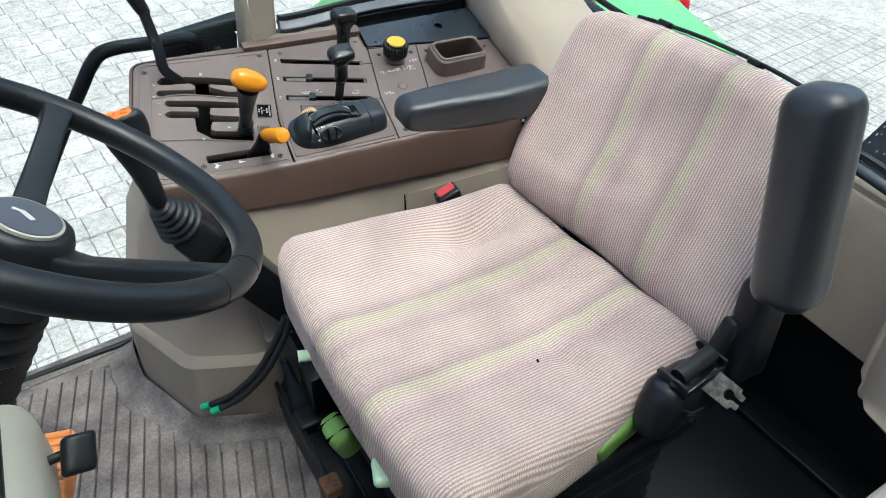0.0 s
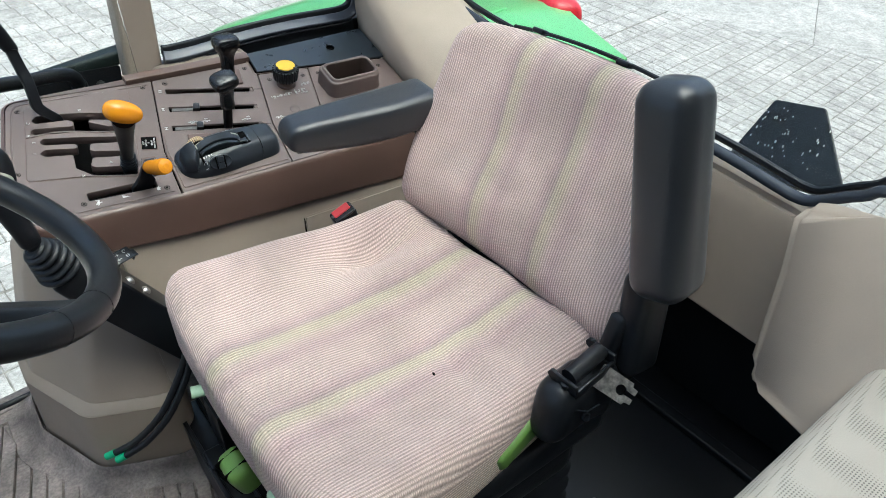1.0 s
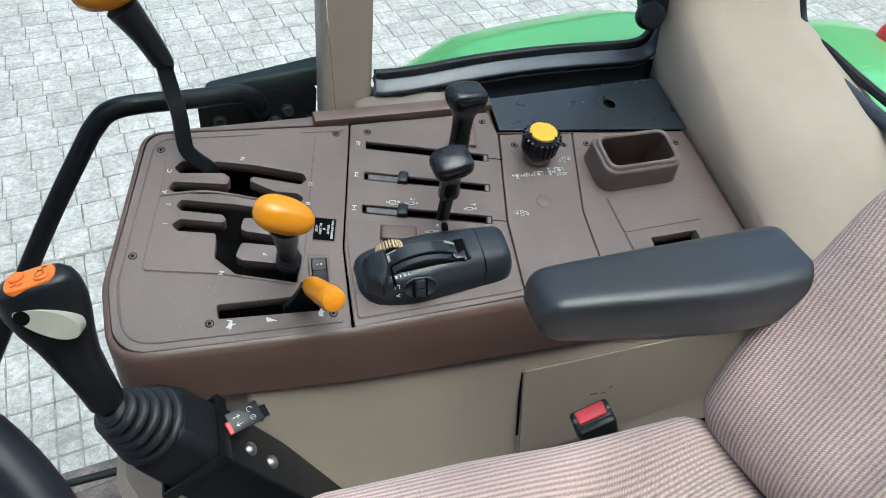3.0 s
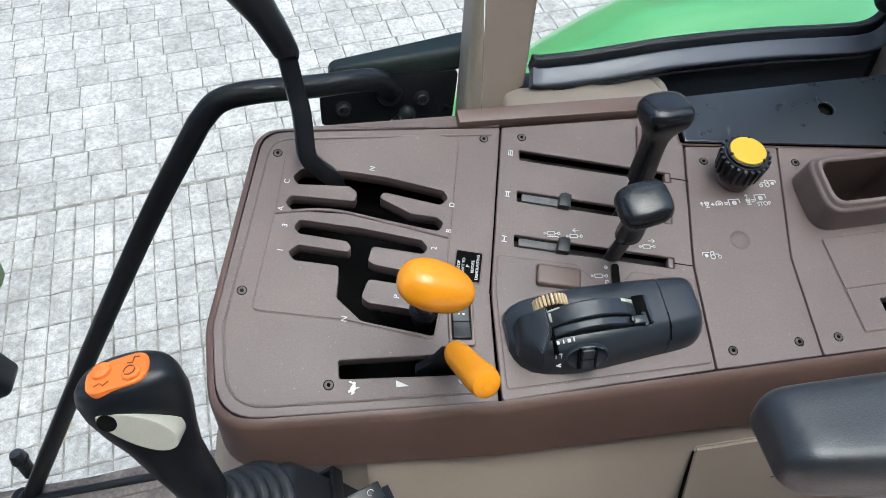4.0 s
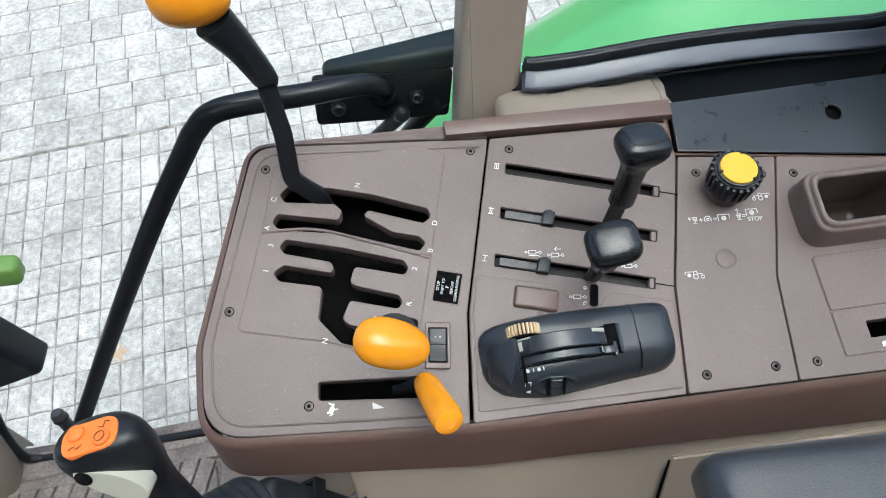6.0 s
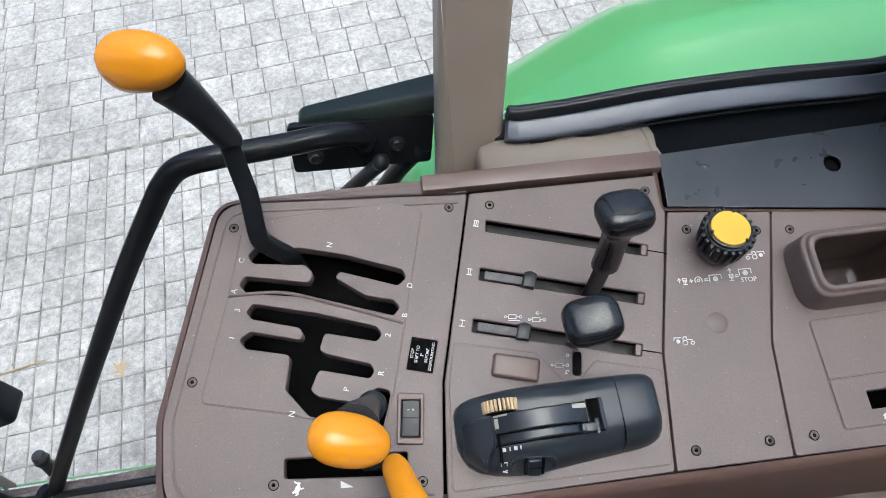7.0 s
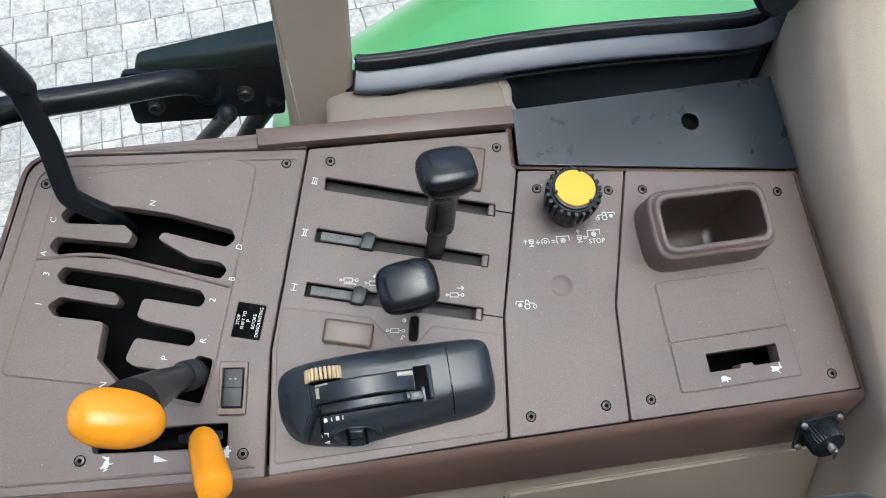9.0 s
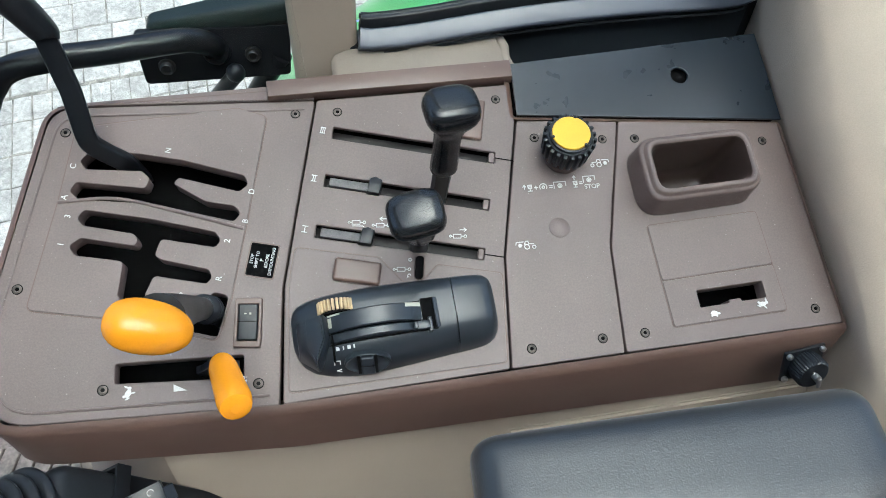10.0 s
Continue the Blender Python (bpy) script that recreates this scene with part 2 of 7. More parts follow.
def stone():
    """Pale weathered paving: each block a little different, grime and lighter scuffs."""
    m = bpy.data.materials.new("pale_concrete_paving")
    m.use_nodes = True
    n, l = m.node_tree.nodes, m.node_tree.links
    b = n["Principled BSDF"]
    b.inputs["Roughness"].default_value = 0.85
    geo = n.new("ShaderNodeNewGeometry")
    tc = n.new("ShaderNodeTexCoord")
    info = n.new("ShaderNodeObjectInfo")
    add = n.new("ShaderNodeMath")
    add.operation = "ADD"
    l.new(geo.outputs["Random Per Island"], add.inputs[0])
    l.new(info.outputs["Random"], add.inputs[1])
    fr = n.new("ShaderNodeMath")
    fr.operation = "FRACT"
    l.new(add.outputs[0], fr.inputs[0])
    ramp = n.new("ShaderNodeValToRGB")
    ramp.color_ramp.elements[0].color = (0.375, 0.362, 0.330, 1)
    ramp.color_ramp.elements[1].color = (0.445, 0.430, 0.394, 1)
    l.new(fr.outputs[0], ramp.inputs[0])
    geop = geo.outputs["Position"]
    out = ramp.outputs[0]
    for size, fac, det in ((1.6, 0.14, 4), (9.0, 0.18, 6), (34.0, 0.24, 6), (120.0, 0.22, 5)):
        t = n.new("ShaderNodeTexNoise")
        t.inputs["Scale"].default_value, t.inputs["Detail"].default_value = size, det
        l.new(geop, t.inputs["Vector"])
        r = n.new("ShaderNodeMapRange")
        r.inputs["From Min"].default_value, r.inputs["From Max"].default_value = 0.3, 0.7
        r.inputs["To Min"].default_value, r.inputs["To Max"].default_value = 1 - fac, 1 + fac
        l.new(t.outputs["Fac"], r.inputs["Value"])
        s = n.new("ShaderNodeVectorMath")
        s.operation = "SCALE"
        l.new(out, s.inputs[0])
        l.new(r.outputs[0], s.inputs["Scale"])
        out = s.outputs[0]
    l.new(out, b.inputs["Base Color"])
    bp = n.new("ShaderNodeBump")
    bp.inputs["Strength"].default_value, bp.inputs["Distance"].default_value = 0.3, 0.004
    l.new(t.outputs["Fac"], bp.inputs["Height"])
    l.new(bp.outputs[0], b.inputs["Normal"])
    return m


STONE = stone()
JOINT = material("gritty_joint_mortar", (0.222, 0.208, 0.177), 0.95, grain=0.3, grain_size=120, stain=0.55, stain_size=14)


# ---- builders ----
IDENT = Matrix.Identity(4)


def world_of(ob):
    m = ob.matrix_basis.copy()
    while ob.parent:
        ob = ob.parent
        m = ob.matrix_basis @ m
    return m


def to_mesh(name, bm, mat, smooth=40):
    me = bpy.data.meshes.new(name)
    bm.normal_update()
    bm.to_mesh(me)
    bm.free()
    me.materials.append(mat)
    me.shade_smooth()
    me.set_sharp_from_angle(angle=radians(smooth))
    flat = me.attributes.get("flat")
    for poly in me.polygons:
        if poly.loop_total > 6 or (flat and flat.data[poly.index].value):
            poly.use_smooth = False
    return me


def part(name, bm, mat, parent=None, label="", space=IDENT, smooth=40):
    """One mesh object from bm, whose points are given in space; under parent, or at top level at its own base."""
    if parent is None:
        pts = [space @ v.co for v in bm.verts]
        lo = [min(p[i] for p in pts) for i in range(3)]
        hi = [max(p[i] for p in pts) for i in range(3)]
        base = Matrix.Translation(((lo[0] + hi[0]) / 2, (lo[1] + hi[1]) / 2, lo[2]))
        bm.transform(base.inverted() @ space)
        ob = new(name, to_mesh(name, bm, mat, smooth))
        ob.matrix_basis = base
    else:
        bm.transform(world_of(parent).inverted() @ space)
        ob = new(name, to_mesh(name, bm, mat, smooth))
        ob.parent = parent
    if label:
        tagged(ob, label)
    return ob


def thing(name, at, label, category, group="", kind="", turn=None):
    e = new(name)
    e.empty_display_size = 0.03
    e.matrix_basis = (Matrix.Translation(at) if turn is None else turn @ Matrix.Translation(at))
    return tagged(e, label, category, group, kind)


def box(size, at=(0, 0, 0), r=0.0, seg=2, rot=None):
    bm = bmesh.new()
    bmesh.ops.create_cube(bm, size=1.0)
    bm.transform(Matrix.Diagonal((*size, 1)))
    if r:
        bmesh.ops.bevel(bm, geom=bm.edges[:], offset=r, segments=seg, profile=0.5, affect="EDGES")
    bm.transform(Matrix.Translation(at) @ (rot or IDENT))
    return bm


def join(*bms):
    """Several bmeshes as one."""
    out = bms[0]
    for b in bms[1:]:
        me = bpy.data.meshes.new("tmp")
        b.to_mesh(me)
        out.from_mesh(me)
        bpy.data.meshes.remove(me)
        b.free()
    return out


def rbox(size, r, n=(8, 8, 6), deform=None):
    """A closed box with round corners on a regular net, bent by deform(Vector)."""
    h = [s / 2 for s in size]

    def steps(i):
        k = max(2, n[i])
        ends = [-h[i] + r * j / 3 for j in range(3)]
        mid = [-h[i] + r + (2 * h[i] - 2 * r) * j / k for j in range(k + 1)]
        return ends + mid + [-e for e in reversed(ends)]

    ax = [steps(i) for i in range(3)]
    bm = bmesh.new()
    seen = {}

    def vert(p):
        key = tuple(round(c, 6) for c in p)
        if key not in seen:
            q = Vector(p)
            inner = Vector([max(-h[i] + r, min(h[i] - r, q[i])) for i in range(3)])
            d = q - inner
            if d.length > 1e-9:
                # from the cube's corner to the round one
                m = max(abs(c) for c in d)
                d = d.normalized() * m
            q = inner + d
            seen[key] = bm.verts.new(deform(q) if deform else q)
        return seen[key]

    for i in range(3):
        a, b = (i + 1) % 3, (i + 2) % 3
        for sgn in (-1, 1):
            for ja in range(len(ax[a]) - 1):
                for jb in range(len(ax[b]) - 1):
                    quad = []
                    for da, db in ((0, 0), (1, 0), (1, 1), (0, 1)):
                        p = [0, 0, 0]
                        p[i], p[a], p[b] = sgn * h[i], ax[a][ja + da], ax[b][jb + db]
                        quad.append(vert(p))
                    bm.faces.new(quad if sgn > 0 else quad[::-1])
    return bm


def smooth_path(pts, n=6):
    """A rounded line through pts (Catmull-Rom)."""
    p = [Vector(q) for q in pts]
    p = [2 * p[0] - p[1]] + p + [2 * p[-1] - p[-2]]
    out = []
    for i in range(1, len(p) - 2):
        for j in range(n):
            t = j / n
            a, b, c, d = p[i - 1], p[i], p[i + 1], p[i + 2]
            out.append(0.5 * ((2 * b) + (c - a) * t + (2 * a - 5 * b + 4 * c - d) * t * t + (3 * b - a - 3 * c + d) * t ** 3))
    out.append(p[-2])
    return out


def tube(pts, radius, sides=14, flat=(1.0, 1.0), up=None):
    """A bar along pts; radius one number or one per point; flat: widths of the section across and along up."""
    pts = [Vector(p) for p in pts]
    rad = radius if isinstance(radius, (list, tuple)) else [radius] * len(pts)
    bm = bmesh.new()
    rings = []
    ref = Vector(up) if up else None
    for i, p in enumerate(pts):
        d = (pts[min(i + 1, len(pts) - 1)] - pts[max(i - 1, 0)]).normalized()
        if ref is None:
            ref = Vector((0, 0, 1)) if abs(d.z) < 0.9 else Vector((1, 0, 0))
        a = d.cross(ref).normalized()
        b = a.cross(d).normalized()
        if up is None:
            ref = b
        ring = []
        for k in range(sides):
            w = 2 * math.pi * k / sides
            ring.append(bm.verts.new(p + (a * math.cos(w) * flat[0] + b * math.sin(w) * flat[1]) * rad[i]))
        rings.append(ring)
    for r0, r1 in zip(rings, rings[1:]):
        for k in range(sides):
            bm.faces.new((r0[k], r0[(k + 1) % sides], r1[(k + 1) % sides], r1[k]))
    bm.faces.new(rings[0][::-1])
    bm.faces.new(rings[-1])
    bmesh.ops.recalc_face_normals(bm, faces=bm.faces[:])
    return bm


def lathe(profile, sides=24, ribs=0, depth=0.0):
    """A turned body about z from (radius, height) pairs; ribs: flutes round it."""
    bm = bmesh.new()
    rings = []
    for r, z in profile:
        ring = []
        for k in range(sides):
            w = 2 * math.pi * k / sides
            q = r
            if ribs and r > 0.006:
                q = r - depth * (0.5 - 0.5 * math.cos(w * ribs))
            ring.append(bm.verts.new((q * math.cos(w), q * math.sin(w), z)))
        rings.append(ring)
    for r0, r1 in zip(rings, rings[1:]):
        for k in range(sides):
            bm.faces.new((r0[k], r0[(k + 1) % sides], r1[(k + 1) % sides], r1[k]))
    bm.faces.new(rings[0][::-1])
    bm.faces.new(rings[-1])
    bmesh.ops.recalc_face_normals(bm, faces=bm.faces[:])
    return bm


def fillet(poly, radius, n=4, even=False):
    """The polygon with its corners rounded."""
    out = []
    m = len(poly)
    for i in range(m):
        a, b, c = (Vector((*poly[(i + k) % m][:2], 0)) for k in (-1, 0, 1))
        r = radius[i] if isinstance(radius, (list, tuple)) else radius
        u, v = a - b, c - b
        lim = min(u.length, v.length) * 0.45
        ang = u.angle(v, math.pi)
        if ang > radians(172) and not even:
            out.append((b.x, b.y))
            continue
        t = max(0.0004, min(lim, r / max(0.05, math.tan(min(ang, 3.1) / 2))))
        p, q = b + u.normalized() * t, b + v.normalized() * t
        for k in range(n + 1):
            s = k / n
            x = p * (1 - s) ** 2 + b * 2 * s * (1 - s) + q * s * s
            out.append((x.x, x.y))
    return out


def plate(outline, holes=(), top=0.0, depth=0.004, bevel=0.0008):
    """A flat plate in the x-y plane, its top at height top, with holes cut right through."""
    cu = bpy.data.curves.new("outline", "CURVE")
    cu.dimensions = "2D"
    cu.fill_mode = "BOTH"
    for poly in (outline, *holes):
        s = cu.splines.new("POLY")
        s.points.add(len(poly) - 1)
        for pt, q in zip(s.points, poly):
            pt.co = (q[0], q[1], 0, 1)
        s.use_cyclic_u = True
    cu.extrude = depth / 2 - bevel
    cu.bevel_depth = bevel
    cu.bevel_resolution = 1
    cu.offset = -bevel
    ob = bpy.data.objects.new("outline", cu)
    scene.collection.objects.link(ob)
    me = bpy.data.meshes.new_from_object(ob.evaluated_get(bpy.context.evaluated_depsgraph_get()))
    bpy.data.objects.remove(ob)
    bm = bmesh.new()
    bm.from_mesh(me)
    bmesh.ops.remove_doubles(bm, verts=bm.verts[:], dist=1e-6)
    bpy.data.meshes.remove(me)
    bpy.data.curves.remove(cu)
    bm.transform(Matrix.Translation((0, 0, top - depth / 2)))
    bm.normal_update()
    lay = bm.faces.layers.int.new("flat")
    for q in bm.faces:
        q[lay] = 1 if abs(q.normal.z) > 0.999 else 0
    return bm


def prism(outline, z0, z1, r=0.0, seg=2):
    """A solid of that outline between two heights; r rounds the top edge."""
    bm = bmesh.new()
    lo = [bm.verts.new((*p[:2], z0)) for p in outline]
    bm.faces.new(lo[::-1])
    hi = [bm.verts.new((*p[:2], z1)) for p in outline]
    topf = bm.faces.new(hi)
    k = len(lo)
    for i in range(k):
        bm.faces.new((lo[i], lo[(i + 1) % k], hi[(i + 1) % k], hi[i]))
    bmesh.ops.recalc_face_normals(bm, faces=bm.faces[:])
    if r:
        bmesh.ops.bevel(bm, geom=list(topf.edges), offset=r, segments=seg, profile=0.5, affect="EDGES")
    return bm


def loft(rings, close=True):
    bm = bmesh.new()
    vs = [[bm.verts.new(p) for p in ring] for ring in rings]
    k = len(vs[0])
    for a, b in zip(vs, vs[1:]):
        for i in range(k):
            bm.faces.new((a[i], a[(i + 1) % k], b[(i + 1) % k], b[i]))
    if close:
        bm.faces.new(vs[0][::-1])
        bm.faces.new(vs[-1])
    bmesh.ops.recalc_face_normals(bm, faces=bm.faces[:])
    return bm


def text(words, size, at, turn=0.0, depth=0.0006, spacing=1.0):
    """Raised lettering in the x-y plane, centred at at."""
    cu = bpy.data.curves.new("words", "FONT")
    cu.body = words
    cu.size = size
    cu.extrude = depth / 2
    cu.align_x, cu.align_y = "CENTER", "CENTER"
    cu.space_line = spacing
    ob = bpy.data.objects.new("words", cu)
    scene.collection.objects.link(ob)
    me = bpy.data.meshes.new_from_object(ob.evaluated_get(bpy.context.evaluated_depsgraph_get()))
    bpy.data.objects.remove(ob)
    bm = bmesh.new()
    bm.from_mesh(me)
    bpy.data.meshes.remove(me)
    bpy.data.curves.remove(cu)
    bm.transform(pose(*at, 0, 0, turn))
    return bm


def sweep(pts, section, up, side=1):
    """A bar of that cross-section (across, along up) led along pts."""
    pts = [Vector(p) for p in pts]
    rings = []
    for i, p in enumerate(pts):
        d = (pts[min(i + 1, len(pts) - 1)] - pts[max(i - 1, 0)]).normalized()
        a = d.cross(Vector(up)).normalized()
        b = a.cross(d).normalized()
        rings.append([p + a * x * side + b * y for x, y in section])
    return loft(rings)


def frame_from(origin, z_axis, x_hint):
    """A pose at origin whose z runs along z_axis and whose x lies near x_hint."""
    z = Vector(z_axis).normalized()
    y = z.cross(Vector(x_hint)).normalized()
    x = y.cross(z)
    m = Matrix((x, y, z)).transposed().to_4x4()
    m.translation = Vector(origin)
    return m


# the console's sloping top: u to the rear, v to the outside, h off the surface
CM = Matrix(((0.99856, 0.0, 0.05360, 0.0), (0.01739, 0.94593, -0.32391, 1.09), (-0.05070, 0.32438, 0.94457, 0.55244), (0, 0, 0, 1)))


def on_console(u, v, h=0.0):
    return CM @ Vector((u, v, h))


def inset(poly, d):
    """The closed polygon moved inwards by d."""
    m = len(poly)
    area = sum(poly[i][0] * poly[(i + 1) % m][1] - poly[(i + 1) % m][0] * poly[i][1] for i in range(m))
    sgn = 1 if area > 0 else -1
    out = []
    for i in range(m):
        a, b, c = (Vector((poly[(i + k) % m][0], poly[(i + k) % m][1])) for k in (-1, 0, 1))
        e, g = (b - a).normalized(), (c - b).normalized()
        n1, n2 = Vector((-e.y, e.x)) * sgn, Vector((-g.y, g.x)) * sgn
        k = (n1 + n2)
        k = k / max(0.4, k.dot(n1)) if k.length > 1e-6 else n1
        out.append((b.x + k.x * d, b.y + k.y * d))
    return out


# ---- the yard: a gently sloping paved court ----
GZ = -1.85
YARD = Matrix.Translation((0, 2.5, GZ)) @ Matrix.Rotation(math.atan(0.12), 4, "X") @ Matrix.Rotation(radians(5.5), 4, "Z")


def on_yard(a, b, h=0.0):
    return YARD @ Vector((a, b, h))


bm = bmesh.new()
bmesh.ops.create_grid(bm, x_segments=8, y_segments=8, size=150)
tagged(part("ground", bm, JOINT, space=YARD @ Matrix.Translation((0, 0, -0.0045))), "wide outdoor yard of pale weathered concrete", "ground", kind="structure")

# unseen walls, added to cut low sky light on both sides of the cab
tagged(part("light_block_left", box((70, 0.4, 9.0), (4.0, -3.1, 1.2), 0.02), RENDERED), "unseen plain grey-brown rendered wall added to block light from the side", "wall", kind="structure")
tagged(part("light_block_right", box((70, 0.4, 9.0), (4.0, 16.0, 3.5), 0.02), RENDERED), "unseen plain grey-brown rendered wall added to block light from the side", "wall", kind="structure")

# ---- the cab's shell ----
FZ = 0.02
floor = tagged(part("floor", box((1.75, 1.46, 0.05), (0.12, 0.655, FZ - 0.025)), BLACK_METAL), "black painted steel cab floor under the mat", "floor", kind="structure")
# large opening added in the unseen roof to light the cab from above
LIGHT_OPENING = [(-0.25, 0.10), (0.97, 0.10), (0.97, 1.36), (-0.25, 1.36)]
tagged(part("ceiling", plate(fillet([(-0.75, -0.12), (1.02, -0.12), (1.02, 1.45), (-0.75, 1.45)], 0.08), [fillet(LIGHT_OPENING, 0.06)], 1.66, 0.09, 0.01), HEADLINER), "pale grey headliner of the unseen cab roof, with an opening added for light", "ceiling", kind="structure")
tagged(part("added_roof_pane", prism(fillet(inset(LIGHT_OPENING, -0.01), 0.05), 1.66, 1.665), GLASS), "clear glass pane over the added roof opening", "window", kind="structure").visible_shadow = False


def pillar(name, base, top, sx, sy, mat, label):
    m = frame_from(base, Vector(top) - Vector(base), (1, 0, 0))
    ln = (Vector(top) - Vector(base)).length
    return tagged(part(name, rbox((sx, sy, ln), 0.008, (2, 2, 8)), mat, space=m @ Matrix.Translation((0, 0, ln / 2))), label, "cab pillar", kind="structure")


pillar("pillar_right", (0.352, 1.437, 0.46), (0.425, 1.41, 1.60), 0.066, 0.05, BEIGE, "beige plastic-clad cab pillar beside the side window")
pillar("pillar_front_right", (-0.47, 1.385, -0.02), (-0.62, 1.36, 1.58), 0.09, 0.06, BEIGE, "beige plastic-clad front corner pillar of the cab")
pillar("pillar_front_left", (-0.62, -0.04, -0.02), (-0.64, -0.03, 1.58), 0.07, 0.06, BEIGE, "beige plastic-clad front corner pillar of the cab")
pillar("pillar_rear_left", (0.95, -0.02, 0.3), (0.93, 0.0, 1.58), 0.09, 0.07, BEIGE, "beige plastic-clad rear corner pillar of the cab")

# ---- console ----
OUT = fillet([(0.112, 0.272), (0.0575, 0.075), (0.0575, -0.011), (0.2, -0.0225), (0.285, -0.0292), (0.48, -0.0325), (0.797, -0.0385), (0.799, 0.176), (0.531, 0.213), (0.536, 0.2665), (0.305, 0.2685)], [0.030, 0.06, 0.045, 0.1, 0.03, 0.1, 0.008, 0.006, 0.002, 0.002, 0.05], 7)
console = thing("control_console", on_console(0.4, 0.1, -0.1), "brown plastic side console with lever slots, knobs and symbols", "console")
FOOT = []
for p in OUT:
    d = 0.058 + 0.035 * (p[0] - 0.06) / 0.73
    FOOT.append(CM @ Vector((p[0], p[1], 0)) + Vector((0, 0, -d)))


def skirt_ring(drop, ins):
    q = inset(OUT, ins)
    out = []
    for p, foot in zip(q, FOOT):
        a = CM @ Vector((*p, 0))
        out.append(Vector((a.x, a.y, a.z + (foot.z - (CM @ Vector((*p, 0))).z) * drop)))
    return out


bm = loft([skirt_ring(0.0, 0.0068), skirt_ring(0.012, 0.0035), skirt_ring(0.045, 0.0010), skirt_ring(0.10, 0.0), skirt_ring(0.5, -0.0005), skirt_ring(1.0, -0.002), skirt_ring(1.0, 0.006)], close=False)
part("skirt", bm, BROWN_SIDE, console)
# black sheet that paints the shade seen down through the slots
part("tray", prism(inset(OUT, 0.012), -0.062, -0.058), SHADOW, console, "dark sheet painting the shade under the slots", space=CM)

# slots of the gear levers
SLOT_CD = [(0.1405, 0.2110), (0.1500, 0.2195), (0.1900, 0.2120), (0.2267, 0.2010), (0.2770, 0.1800), (0.2795, 0.1715), (0.2713, 0.1655), (0.2210, 0.1855), (0.2165, 0.1800), (0.2420, 0.1600), (0.2654, 0.1530), (0.2710, 0.1458), (0.2645, 0.1385), (0.2460, 0.1455), (0.2000, 0.1635), (0.1388, 0.1755), (0.1315, 0.1840), (0.1374, 0.1920), (0.1935, 0.1785), (0.1975, 0.1875), (0.1911, 0.1955), (0.1452, 0.2030)]
SLOT_12 = [(0.1370, 0.1585), (0.1432, 0.1655), (0.1960, 0.1500), (0.2481, 0.1310), (0.2520, 0.1232), (0.2473, 0.1172), (0.2032, 0.1310), (0.1975, 0.1167), (0.2025, 0.1125), (0.2399, 0.0985), (0.2425, 0.0916), (0.2377, 0.0862), (0.1959, 0.0995), (0.1872, 0.0831), (0.1935, 0.0770), (0.2350, 0.0640), (0.2417, 0.0785), (0.2545, 0.0735), (0.2438, 0.0395), (0.1842, 0.0620), (0.1665, 0.0861), (0.1725, 0.1155), (0.1353, 0.1257), (0.1293, 0.1346), (0.1400, 0.1405), (0.1818, 0.1275), (0.1850, 0.1317), (0.1821, 0.1385), (0.1415, 0.1515)]
SLOT_SPEED = [(0.1620, 0.0305), (0.2620, 0.0225), (0.2600, 0.0040), (0.1610, 0.0150)]
SWITCH_HOLE = [(0.2615, 0.0642), (0.2772, 0.0615), (0.2735, 0.0323), (0.2580, 0.0352)]
S3 = [(0.3600, 0.2188), (0.5045, 0.1750), (0.5016, 0.1640), (0.3575, 0.2072)]
S2 = [(0.3472, 0.1730), (0.4906, 0.1296), (0.4874, 0.1190), (0.3442, 0.1615)]
S1 = [(0.3335, 0.1268), (0.4773, 0.0840), (0.4740, 0.0736), (0.3305, 0.1150)]
LOCK = [(0.4152, 0.0855), (0.4219, 0.0845), (0.4177, 0.0645), (0.4108, 0.0655)]
SLOT4 = [(0.6597, 0.0177), (0.7243, 0.0174), (0.7237, 0.0021), (0.7000, 0.0020), (0.6990, 0.0050), (0.6880, 0.0050), (0.6870, 0.0020), (0.6594, 0.0019)]
CUP = [(0.6400, 0.1500), (0.7420, 0.1535), (0.7380, 0.1110), (0.6420, 0.1060)]
holes1 = [fillet(SLOT_CD, 0.0045), fillet(SLOT_12, 0.0045), fillet(SLOT_SPEED, 0.0025), fillet(SWITCH_HOLE, 0.001)]
holes2 = [fillet(S3, 0.0015), fillet(S2, 0.0015), fillet(S1, 0.0015), fillet(LOCK, 0.003)]
G = 0.0009
MOD1 = [(0.1185, 0.2655), (0.0645, 0.075), (0.0645, -0.004), (0.2, -0.0155), (0.2866 - G, -0.0225), (0.2995 - G, 0.0743), (0.3475 - G, 0.2475)]
MOD2 = [(0.2880 + G, -0.0225), (0.2995 + G, 0.0743), (0.3475 + G, 0.2475), (0.529, 0.2440), (0.5265, 0.2110), (0.5305 - G, 0.2055), (0.4935 - G, 0.0741), (0.4790 - G, -0.0240)]
MOD3 = [(0.4790 + G, -0.0240), (0.4935 + G, 0.0741), (0.5305 + G, 0.2045), (0.6298 - G, 0.1925), (0.5920 - G, 0.0701), (0.5815 - G, -0.0262)]
MOD4 = [(0.5815 + G, -0.0262), (0.5920 + G, 0.0701), (0.6298 + G, 0.1925), (0.792, 0.1715), (0.790, -0.031)]
top1 = part("gear_panel", plate(fillet(MOD1, [0.026, 0.055, 0.040, 0.1, 0.002, 0.01, 0.003], 7), holes1, 0.0, 0.014, 0.0011), BROWN, console, space=CM)
top2 = part("valve_panel", plate(fillet(MOD2, 0.003), holes2, 0.0, 0.005, 0.0011), BROWN, console, space=CM)
